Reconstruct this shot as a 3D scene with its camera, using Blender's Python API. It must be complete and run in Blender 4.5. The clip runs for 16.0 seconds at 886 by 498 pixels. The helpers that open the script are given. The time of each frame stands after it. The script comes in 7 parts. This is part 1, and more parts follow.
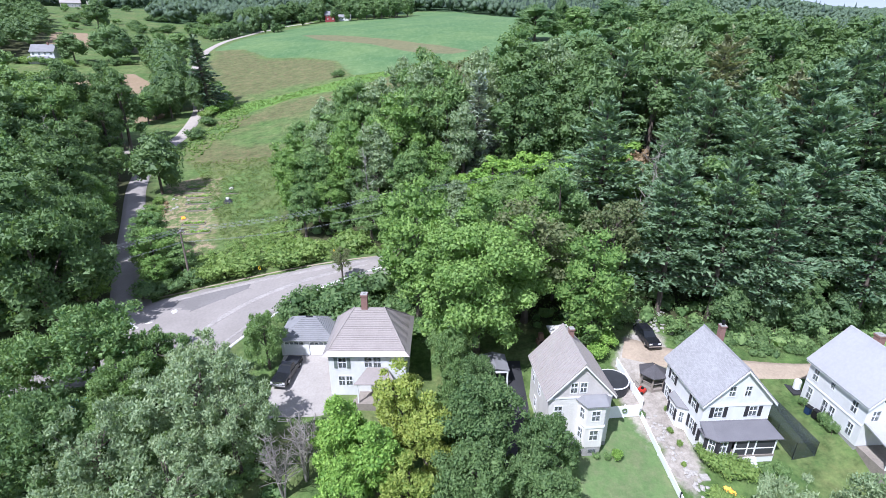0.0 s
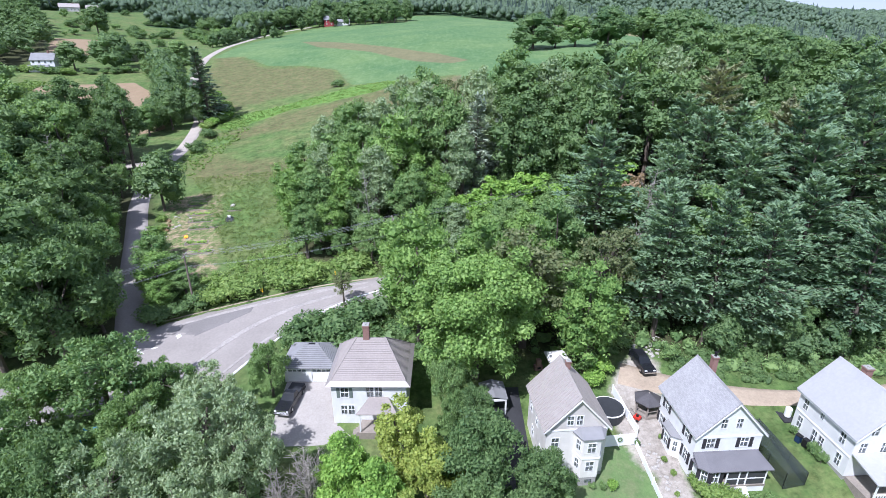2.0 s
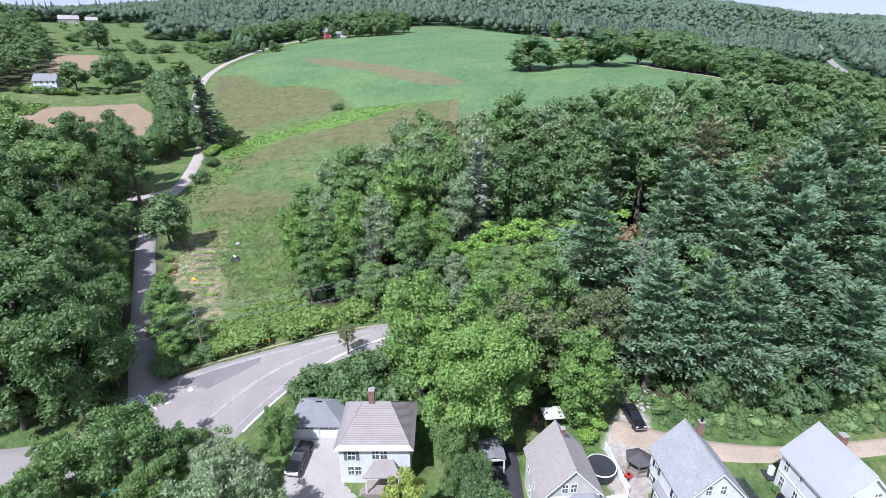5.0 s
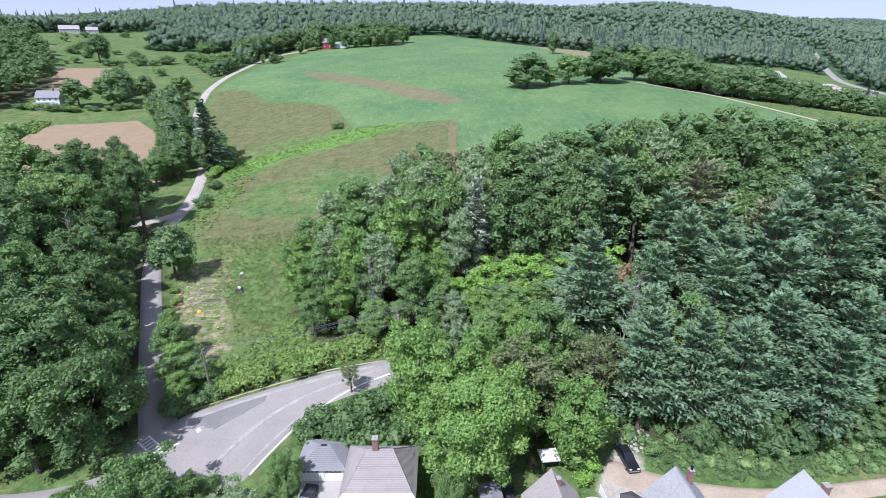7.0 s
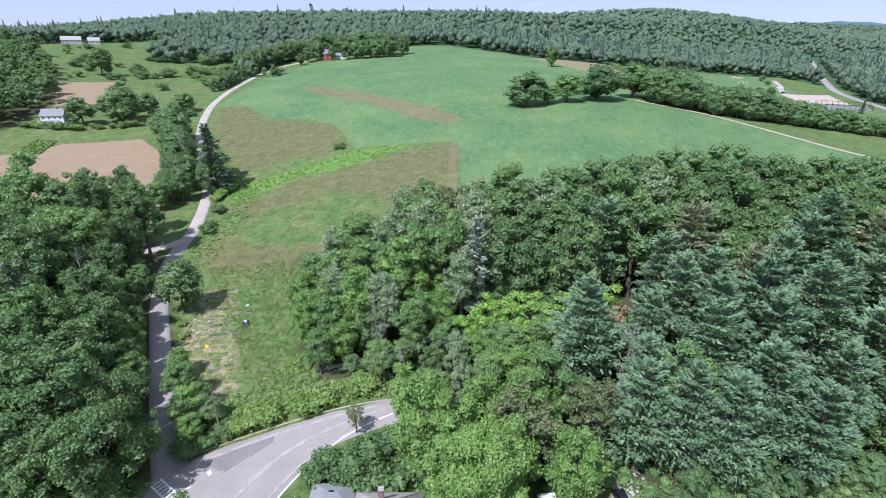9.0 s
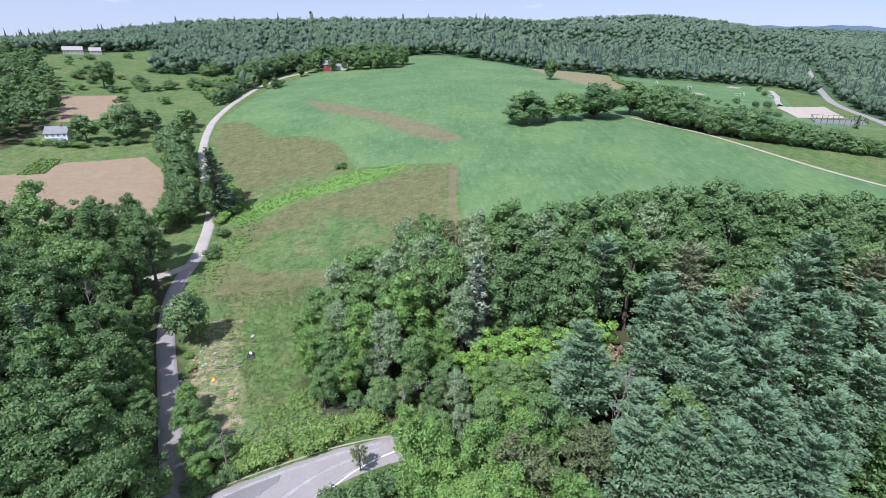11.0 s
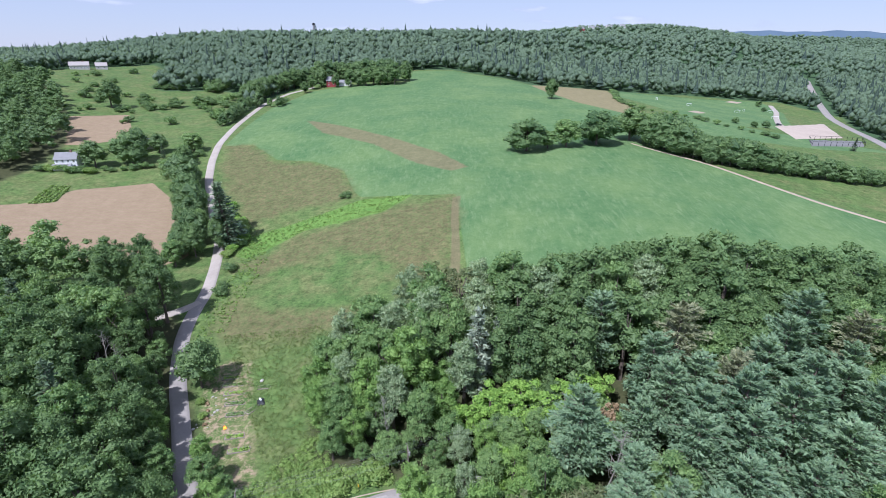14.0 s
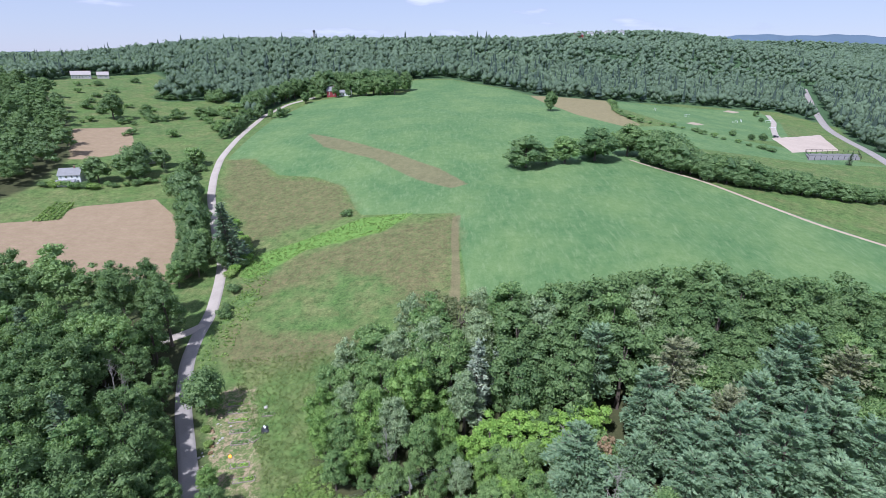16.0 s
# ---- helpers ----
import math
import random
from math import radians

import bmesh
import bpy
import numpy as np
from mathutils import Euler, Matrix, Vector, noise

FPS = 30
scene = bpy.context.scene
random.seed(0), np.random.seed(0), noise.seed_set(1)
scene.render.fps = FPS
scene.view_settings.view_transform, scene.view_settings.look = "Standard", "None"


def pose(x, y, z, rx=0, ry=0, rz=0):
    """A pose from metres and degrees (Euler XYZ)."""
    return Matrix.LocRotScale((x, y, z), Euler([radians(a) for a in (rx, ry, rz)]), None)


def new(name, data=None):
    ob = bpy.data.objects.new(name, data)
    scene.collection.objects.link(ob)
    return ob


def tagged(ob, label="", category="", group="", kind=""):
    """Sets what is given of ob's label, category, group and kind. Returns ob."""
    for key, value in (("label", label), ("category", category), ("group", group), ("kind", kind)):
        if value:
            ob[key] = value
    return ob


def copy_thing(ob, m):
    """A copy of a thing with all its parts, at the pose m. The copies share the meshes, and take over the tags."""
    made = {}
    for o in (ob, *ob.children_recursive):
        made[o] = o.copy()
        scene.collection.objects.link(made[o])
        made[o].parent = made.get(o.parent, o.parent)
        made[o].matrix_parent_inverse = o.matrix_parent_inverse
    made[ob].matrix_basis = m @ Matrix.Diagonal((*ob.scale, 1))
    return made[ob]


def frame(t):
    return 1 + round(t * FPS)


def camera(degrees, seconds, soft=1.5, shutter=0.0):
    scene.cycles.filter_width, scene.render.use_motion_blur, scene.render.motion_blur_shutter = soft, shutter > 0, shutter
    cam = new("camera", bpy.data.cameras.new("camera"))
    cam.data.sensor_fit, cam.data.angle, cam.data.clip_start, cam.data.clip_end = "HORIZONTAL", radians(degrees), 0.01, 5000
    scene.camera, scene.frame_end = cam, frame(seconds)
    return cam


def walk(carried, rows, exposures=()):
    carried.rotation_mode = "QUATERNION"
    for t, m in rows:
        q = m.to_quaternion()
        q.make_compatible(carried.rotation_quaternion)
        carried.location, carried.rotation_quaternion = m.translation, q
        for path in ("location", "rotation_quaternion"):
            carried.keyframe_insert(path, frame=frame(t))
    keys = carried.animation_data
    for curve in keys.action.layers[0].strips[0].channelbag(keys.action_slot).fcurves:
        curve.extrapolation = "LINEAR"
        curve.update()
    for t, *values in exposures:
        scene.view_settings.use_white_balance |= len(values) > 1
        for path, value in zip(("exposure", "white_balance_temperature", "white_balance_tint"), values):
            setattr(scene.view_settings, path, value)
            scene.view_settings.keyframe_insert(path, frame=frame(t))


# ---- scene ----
cam = camera(82.8, 16.0, 0.55)
EXPOSE, KELVIN, TINT = 0.40, 5420.0, 18.0
METRES, EYE, TILT, LEAN, TURN = 60.0, 38.0, -22.5, 0.0, 0.0
ROWS = [
    (0.0, 0.0, 0.0, 0.0, 0.0, 0.0, 0.0),
    (0.5, -0.0004, -0.0046, 0.0125, -0.05, 0.01, 0.0),
    (1.0, -0.001, -0.0102, 0.0276, -0.08, 0.02, 0.0),
    (1.5, -0.0018, -0.0167, 0.0444, -0.13, 0.03, 0.02),
    (2.0, -0.0024, -0.0245, 0.065, -0.15, 0.01, 0.04),
    (2.5, -0.0035, -0.0332, 0.0877, -0.18, 0.01, 0.05),
    (3.0, -0.0053, -0.0419, 0.1104, -0.23, 0.04, 0.06),
    (3.5, -0.0059, -0.0509, 0.1336, -0.24, 0.05, 0.09),
    (4.0, -0.0072, -0.0612, 0.1584, -0.29, 0.08, 0.12),
    (6.5, -0.0136, -0.1175, 0.2967, -0.55, 0.36, 0.19),
    (7.0, -0.0146, -0.1296, 0.3274, -0.57, 0.41, 0.21),
    (7.5, -0.0171, -0.1421, 0.3599, -0.61, 0.47, 0.23),
    (8.0, -0.019, -0.1549, 0.3934, -0.62, 0.51, 0.22),
    (8.5, -0.0211, -0.1674, 0.4265, -0.61, 0.58, 0.22),
    (9.0, -0.0242, -0.1805, 0.4598, -0.66, 0.62, 0.23),
    (11.5, -0.0339, -0.2472, 0.6275, -0.79, 0.86, 0.2),
    (12.0, -0.036, -0.2607, 0.6617, -0.76, 0.9, 0.17),
    (12.5, -0.038, -0.2738, 0.6967, -0.73, 0.94, 0.16),
    (13.0, -0.0399, -0.2871, 0.7312, -0.71, 1.0, 0.12),
    (13.5, -0.0416, -0.3005, 0.7661, -0.7, 1.03, 0.08),
    (14.0, -0.0424, -0.3133, 0.8009, -0.66, 1.08, 0.05),
    (14.5, -0.0444, -0.327, 0.8353, -0.67, 1.13, 0.03),
    (15.0, -0.0458, -0.3403, 0.8695, -0.69, 1.19, 0.02),
    (15.5, -0.0484, -0.3536, 0.9035, -0.7, 1.22, 0.01),
    (16.0, -0.0502, -0.3643, 0.9297, -0.76, 1.27, -0.02),
]
walk(cam, [(t, pose(0, 0, EYE, TILT, LEAN, TURN) @ pose(METRES * x, METRES * y, METRES * z, 90 + pitch, roll, yaw)) for t, x, y, z, yaw, pitch, roll in ROWS],
     [(0.0, EXPOSE + 0.12, KELVIN, TINT), (16.0, EXPOSE - 0.13, KELVIN, TINT)])

# ---- light ----
SUN_AZ, SUN_EL = radians(218), radians(55)          # compass bearing from +y, clockwise; height
sun_way = Vector((math.sin(SUN_AZ) * math.cos(SUN_EL), math.cos(SUN_AZ) * math.cos(SUN_EL), math.sin(SUN_EL)))
world = bpy.data.worlds.new("world")
scene.world = world
world.use_nodes = True
wn, wl = world.node_tree.nodes, world.node_tree.links
sky = wn.new("ShaderNodeTexSky")
sky.sky_type, sky.sun_disc = "NISHITA", False
sky.sun_elevation, sky.sun_rotation = SUN_EL, SUN_AZ
sky.air_density, sky.dust_density, sky.ozone_density = 1.0, 0.1, 1.5
wn["Background"].inputs["Strength"].default_value = 0.088
# pale summer haze and thin bright clouds
tc, mp = wn.new("ShaderNodeTexCoord"), wn.new("ShaderNodeMapping")
mp.inputs["Scale"].default_value = (3.0, 3.0, 14.0)
cn, cr, mixc = wn.new("ShaderNodeTexNoise"), wn.new("ShaderNodeValToRGB"), wn.new("ShaderNodeMix")
cn.inputs["Scale"].default_value, cn.inputs["Detail"].default_value = 2.2, 5.0
cr.color_ramp.elements[0].position, cr.color_ramp.elements[1].position = 0.56, 0.72
cr.color_ramp.elements[0].color, cr.color_ramp.elements[1].color = (0.7, 0.7, 0.7, 1), (1, 1, 1, 1)
mixc.data_type = "RGBA"
mixc.inputs[7].default_value = (5.7, 6.0, 7.2, 1)
wl.new(tc.outputs["Generated"], mp.inputs["Vector"])
wl.new(mp.outputs[0], cn.inputs["Vector"])
wl.new(cn.outputs["Fac"], cr.inputs[0])
wl.new(cr.outputs[0], mixc.inputs[0])
wl.new(sky.outputs[0], mixc.inputs[6])
puff = wn.new("ShaderNodeMix")
puff.data_type = "RGBA"
puff.inputs[7].default_value = (8.0, 8.3, 8.8, 1)
pr = wn.new("ShaderNodeValToRGB")
pr.color_ramp.elements[0].position, pr.color_ramp.elements[1].position = 0.60, 0.72
wl.new(cn.outputs["Fac"], pr.inputs[0])
wl.new(pr.outputs[0], puff.inputs[0])
wl.new(mixc.outputs[2], puff.inputs[6])
wl.new(puff.outputs[2], wn["Background"].inputs["Color"])
sun = new("sun", bpy.data.lights.new("sun", "SUN"))
sun.data.energy, sun.data.angle, sun.data.color = 5.0, radians(0.53), (1.0, 0.95, 0.87)
sun.matrix_world = Matrix.Translation((0, 0, 300)) @ sun_way.to_track_quat("Z", "Y").to_matrix().to_4x4()

# ---- the lie of the land ----
BROAD = [-11.3, -1.6, -19.0, -34.7, -14.7, -22.1, -15.3, -14.6, -9.5, -14.8, -6.0, -5.1, -14.3, -15.2, 8.6, 3.6, -3.2, 6.9, -7.3, -5.5, -8.0, 9.4, 25.2, -12.3, 13.1,
         9.0, -12.8, -7.2, 23.1, 3.6, 22.0, 11.0, -2.7, 2.0, -3.0, 32.6, 43.8, 27.4, 29.3, 31.8, 2.8, 9.9, 17.1, 21.9, 21.0, 30.5, 33.8, 38.6, 53.8]
CLOSE = [0.8, 2.0, 0.3, -7.2, -1.0, 0.9, -3.0, -5.2, 4.1, -2.9, -1.5, -8.3, 2.3, 1.5, 1.2, -4.5, -4.6, -3.2, 1.0, 3.6]


def smooth(a, b, v):
    k = np.clip((v - a) / (b - a), 0, 1)
    return k * k * (3 - 2 * k)


def land(x, y):
    """Height of the ground: broad and close swells near, wooded ridges beyond."""
    x, y = np.asarray(x, float), np.asarray(y, float)
    near = np.full(np.broadcast(x, y).shape, 38.1)
    for i, a in enumerate(BROAD):
        near = near + a * np.exp(-((x + 600 - 200 * (i % 7)) ** 2 + (y + 100 - 200 * (i // 7)) ** 2) / 190.0 ** 2)
    for i, a in enumerate(CLOSE):
        near = near + a * np.exp(-((x + 160 - 80 * (i % 5)) ** 2 + (y - 30 - 80 * (i // 5)) ** 2) / 75.0 ** 2)
    near = near + 2.3 * np.exp(-((x - 46) / 5.5) ** 2 - ((y - 42) / 6.0) ** 2)
    near = near - 26 * np.exp(-((x + 580) / 270) ** 2 - ((y - 960) / 330) ** 2)
    far = 12 + 68 * smooth(150, 950, y) - 30 * smooth(500, 900, x) * smooth(1500, 700, y)
    far = far + 60 * np.exp(-((x - 480) / 400) ** 2 - ((y - 1350) / 330) ** 2)
    far = far + 72 * np.exp(-((x - 1200) / 800) ** 2 - ((y - 2100) / 420) ** 2) + 45 * np.exp(-((x + 300) / 500) ** 2 - ((y - 1700) / 300) ** 2)
    w = np.maximum(smooth(930, 1150, y), smooth(600, 800, np.abs(x)))
    return near * (1 - w) + far * w


def h(x, y):
    return float(land(x, y))


def along(points, step):
    """Points every step metres on a smooth line through the given ones."""
    p = np.array(points, float)
    d = np.r_[0, np.cumsum(np.hypot(*np.diff(p, axis=0).T))]
    s = np.linspace(0, d[-1], max(2, int(d[-1] / step) + 1))
    q = np.stack([np.interp(s, d, p[:, 0]), np.interp(s, d, p[:, 1])], 1)
    k = max(1, int(6 / step))
    pad = np.vstack([np.repeat(q[:1], k, 0) + (q[0] - q[1]) * np.arange(k, 0, -1)[:, None], q, np.repeat(q[-1:], k, 0) + (q[-1] - q[-2]) * np.arange(1, k + 1)[:, None]])
    ker = np.ones(2 * k + 1) / (2 * k + 1)
    return np.stack([np.convolve(pad[:, 0], ker, "valid"), np.convolve(pad[:, 1], ker, "valid")], 1)


def inside(poly, x, y):
    """Signed distance to a closed outline, positive inside."""
    p = np.array(poly, float)
    x, y = np.asarray(x, float), np.asarray(y, float)
    d, hit = np.full(x.shape, 1e9), np.zeros(x.shape, bool)
    for (x0, y0), (x1, y1) in zip(p, np.roll(p, -1, 0)):
        ex, ey = x1 - x0, y1 - y0
        t = np.clip(((x - x0) * ex + (y - y0) * ey) / (ex * ex + ey * ey + 1e-9), 0, 1)
        d = np.minimum(d, np.hypot(x - x0 - t * ex, y - y0 - t * ey))
        with np.errstate(divide="ignore", invalid="ignore"):
            hit ^= ((y0 > y) != (y1 > y)) & (x < (x1 - x0) * (y - y0) / (y1 - y0) + x0)
    return np.where(hit, d, -d)


def off(line, x, y):
    """Distance to an open line."""
    p = np.array(line, float)
    d = np.full(np.shape(x), 1e9)
    for (x0, y0), (x1, y1) in zip(p[:-1], p[1:]):
        ex, ey = x1 - x0, y1 - y0
        t = np.clip(((x - x0) * ex + (y - y0) * ey) / (ex * ex + ey * ey + 1e-9), 0, 1)
        d = np.minimum(d, np.hypot(x - x0 - t * ex, y - y0 - t * ey))
    return d


# lines and outlines of the plan
UP_ROAD = [(-43.5, 60), (-46.5, 65.5), (-51.5, 74), (-57.5, 85), (-67, 103.5), (-74.5, 118), (-82, 137), (-84.8, 152), (-85.2, 164), (-90, 184), (-95.5, 203), (-110, 233),
           (-129, 275), (-138, 303), (-145, 332), (-150.5, 378), (-155, 421), (-159, 473), (-150, 520), (-130, 548)]
SIDE_ROAD = [(-85, 158), (-92, 150), (-104, 146), (-125, 146)]
MAIN_ROAD = [(-90, 52), (-70, 51), (-57, 50.5), (-47, 54), (-39, 61.5), (-33, 67), (-26, 72.5), (-18, 77.2), (-8, 80.3), (8, 83), (24, 87), (40, 92), (46, 93)]
LANE = [(24.5, 58), (30, 55.5), (39, 53.6), (47, 53), (60, 54), (90, 57)]
TRACK = [(112, 298), (121.4, 281.8), (138.3, 260.6), (152.5, 233.5), (165.9, 212.8), (183.1, 196.5), (215, 172)]
FAR_ROAD = [(560, 800), (525, 736), (470, 640), (420, 550), (366, 430), (330, 360)]
LOT_PATH = [(392, 612), (370, 565), (336, 512), (305, 460), (296, 440)]
LOT = [(288, 440), (382, 508), (329, 412), (266, 378)]
BALL = [(175, 520), (200, 590), (395, 640), (375, 560), (300, 430), (215, 400)]
MOWN = [(-146, 455), (-128, 528), (-85, 553), (-31, 552), (-33, 628), (15, 645), (77, 592), (96, 537), (150, 405), (190, 430), (270, 395), (330, 360), (262, 345), (180, 350),
        (145, 300), (130, 275), (150, 237), (185, 196), (190, 150), (80, 148), (8, 150), (6, 224), (-17, 231), (-40, 238), (-44, 246), (-54, 276), (-74, 294), (-98, 301), (-122, 331), (-140, 330)]
BROWN_W = [(-139, 329), (-124, 329), (-98, 299.5), (-72, 290.6), (-53, 274), (-44.5, 245.5), (-50, 234), (-71.5, 234), (-88.7, 219.6), (-105.7, 245), (-126.6, 290)]
BROWN_S = [(6.3, 223.3), (2.4, 146), (-9, 141), (-16, 160), (-26, 181), (-46, 189), (-70, 172), (-79, 183.5), (-54.8, 206.6), (-26, 215.8)]
BROWN_B = [(-78, 156), (-68, 135), (-30, 139), (-27, 147), (-60, 149)]
STRIP = [(-101, 387), (-71, 361.6), (-29, 322), (-0.5, 290), (14, 262), (5, 258), (-13, 275), (-42, 315), (-80, 346)]
BRIGHT = [(-14, 231), (-38.6, 234), (-58, 222.5), (-82.4, 209), (-85, 192), (-79, 188), (-60.7, 209), (-26, 216)]
HAY = [(94, 530), (97, 568), (124, 562), (186, 582), (160, 471), (165, 422), (150, 400), (116, 437), (100, 485)]
TILLED = [(-225, 222), (-210, 233), (-201, 236), (-190, 257), (-157.5, 271), (-128, 240), (-104, 192), (-115, 180), (-142, 184), (-175, 195), (-215, 195)]
TILLED_FAR = [(-277.7, 388.8), (-245, 411), (-207.9, 346), (-235.6, 320)]
BED = [(-199, 235.7), (-204, 259), (-195, 261), (-189, 240.5)]
GARDEN = [(-69, 124), (-57, 126), (-51, 108), (-42, 84), (-48, 81.5), (-59, 97)]
YARD = [(14.5, 42), (19, 46.5), (23, 47), (24.2, 34), (25, 25), (12, 25)]
GRAVEL = [(21.5, 49), (23, 57), (27.5, 62.5), (31, 60), (28.5, 54), (27, 45), (27.8, 40), (25, 36.5), (23.8, 40)]
APRON = [(-44.2, 69.2), (-40, 71.8), (-30.7, 76.2), (-20.8, 80.2), (-11.5, 81.8), (-10, 79), (-15.7, 76.8), (-18.8, 74.2), (-22.9, 69.3), (-25.8, 64.9), (-27.3, 61.0), (-29.5, 57), (-36, 52.5), (-47, 49.5), (-50.5, 62)]
DRIVE = [(-21.6, 57.6), (-14.4, 57.6), (-13.4, 50), (-11, 47.6), (-15, 46), (-20.6, 45.6), (-21.4, 50)]
TAR_DRIVE = [(5.6, 56), (10.4, 56), (10.6, 40), (6.4, 40)]
WOOD = [(-30, 88), (-34, 100), (-34, 112), (-29, 122), (-12, 130), (8, 132), (28, 130), (60, 131), (80, 130), (110, 129), (140, 127), (210, 127), (260, 90), (200, 58),
        (100, 62), (70, 59), (40, 58.5), (33, 62), (22, 63), (12, 62), (2, 66), (0, 77), (-6, 84)]
WEST_WOOD = [(-47, 70), (-55, 88), (-64, 105), (-72, 120), (-80, 138), (-90, 150), (-99, 162), (-115, 164), (-142, 167), (-180, 172), (-230, 174), (-260, 110), (-200, 55),
             (-110, 56), (-75, 58), (-56, 60)]
FAR_WEST = [(-228, 270), (-232, 300), (-240, 330), (-262, 360), (-285, 400), (-345, 470), (-430, 520), (-520, 480), (-480, 300), (-330, 220), (-240, 230)]

# ---- materials ----
def shade(name):
    m = bpy.data.materials.new(name)
    m.use_nodes = True
    return m, m.node_tree.nodes, m.node_tree.links, m.node_tree.nodes["Principled BSDF"]


def noise_node(n, l, scale, detail=4.0, rough=0.55, stretch=None, space="Object"):
    tex, co = n.new("ShaderNodeTexNoise"), n.new("ShaderNodeTexCoord")
    tex.inputs["Scale"].default_value, tex.inputs["Detail"].default_value, tex.inputs["Roughness"].default_value = scale, detail, rough
    if stretch:
        mp = n.new("ShaderNodeMapping")
        mp.inputs["Scale"].default_value = stretch
        l.new(co.outputs[space], mp.inputs[0])
        l.new(mp.outputs[0], tex.inputs["Vector"])
    else:
        l.new(co.outputs[space], tex.inputs["Vector"])
    return tex.outputs["Fac"]


def ramp(n, l, fac, stops):
    r = n.new("ShaderNodeValToRGB")
    while len(r.color_ramp.elements) < len(stops):
        r.color_ramp.elements.new(0.5)
    for e, (p, c) in zip(r.color_ramp.elements, stops):
        e.position, e.color = p, (*c, 1)
    l.new(fac, r.inputs[0])
    return r.outputs[0]


def blend(n, l, fac, a, b, mode="MIX"):
    m = n.new("ShaderNodeMix")
    m.data_type, m.blend_type = "RGBA", mode
    for sock, v in ((m.inputs[0], fac), (m.inputs[6], a), (m.inputs[7], b)):
        if hasattr(v, "links"):
            l.new(v, sock)
        else:
            sock.default_value = v if isinstance(v, float) else (*v, 1)
    return m.outputs[2]


def sums(n, l, op, a, b, c=None):
    m = n.new("ShaderNodeMath")
    m.operation = op
    for sock, v in zip(m.inputs, (a, b, c)):
        if v is None:
            continue
        if hasattr(v, "links"):
            l.new(v, sock)
        else:
            sock.default_value = v
    return m.outputs[0]


def scaled(c, k):
    return tuple(min(1.0, v * k) for v in c)


def mat(name, base, rough=0.8, metal=0.0, var=0.25, scale=0.6, fine=9.0, bump=0.25, depth=0.02, stretch=None, spec=0.4):
    """A surface with slow stains, fine grain and relief."""
    m, n, l, p = shade(name)
    slow, grain = noise_node(n, l, scale, 5.0, 0.6, stretch), noise_node(n, l, fine, 6.0, 0.65, stretch)
    c = ramp(n, l, slow, [(0.3, scaled(base, 1 - var)), (0.7, scaled(base, 1 + var * 0.6))])
    c = blend(n, l, 0.5, c, ramp(n, l, grain, [(0.3, scaled(base, 1 - var)), (0.7, scaled(base, 1 + var))]))
    l.new(c, p.inputs["Base Color"])
    r = sums(n, l, "MULTIPLY_ADD", grain, 0.25, rough - 0.12)
    l.new(r, p.inputs["Roughness"])
    p.inputs["Metallic"].default_value, p.inputs["Specular IOR Level"].default_value = metal, spec
    b = n.new("ShaderNodeBump")
    b.inputs["Strength"].default_value, b.inputs["Distance"].default_value = bump, depth
    l.new(grain, b.inputs["Height"])
    l.new(b.outputs[0], p.inputs["Normal"])
    return m


def foliage(name, dark, light, through_light=0.38, gloss=0.25, far_off=False):
    """Leaves: each spray has its own tone, each tree its own cast."""
    m, n, l, p = shade(name)
    dark, light = [(a * 2.25, b * 1.90, c * 2.36) for a, b, c in (dark, light)]
    geo, info = n.new("ShaderNodeNewGeometry"), n.new("ShaderNodeObjectInfo")
    patch = noise_node(n, l, 0.085 if far_off else 0.35, 3.0)
    if far_off:
        patch = sums(n, l, "MULTIPLY_ADD", noise_node(n, l, 0.011, 4.0, 0.6), 0.6, sums(n, l, "MULTIPLY", patch, 0.4))
    own, tree, spot, start = (0.4, 0.0, 1.25, -0.29) if far_off else (0.7, 0.22, 0.45, -0.17)
    k = sums(n, l, "MULTIPLY_ADD", geo.outputs["Random Per Island"], own, sums(n, l, "MULTIPLY_ADD", info.outputs["Random"], tree, sums(n, l, "MULTIPLY_ADD", patch, spot, start)))
    mid = tuple((a + b) / 2 for a, b in zip(dark, light))
    c = ramp(n, l, k, [(0.1, dark), (0.5, mid), (0.95, light)])
    l.new(c, p.inputs["Base Color"])
    p.inputs["Roughness"].default_value, p.inputs["Specular IOR Level"].default_value = 0.55, gloss
    tr, mx = n.new("ShaderNodeBsdfTranslucent"), n.new("ShaderNodeMixShader")
    l.new(blend(n, l, 1.0, c, (1.1, 1.1, 0.55), "MULTIPLY"), tr.inputs["Color"])
    mx.inputs[0].default_value = through_light
    if far_off:
        rough_leaf = noise_node(n, l, 0.42, 7.0, 0.8)
        b = n.new("ShaderNodeBump")
        b.inputs["Strength"].default_value, b.inputs["Distance"].default_value = 0.8, 2.2
        l.new(rough_leaf, b.inputs["Height"])
        l.new(b.outputs[0], p.inputs["Normal"])
        l.new(b.outputs[0], tr.inputs["Normal"])
    l.new(p.outputs[0], mx.inputs[1])
    l.new(tr.outputs[0], mx.inputs[2])
    l.new(mx.outputs[0], n["Material Output"].inputs["Surface"])
    return m


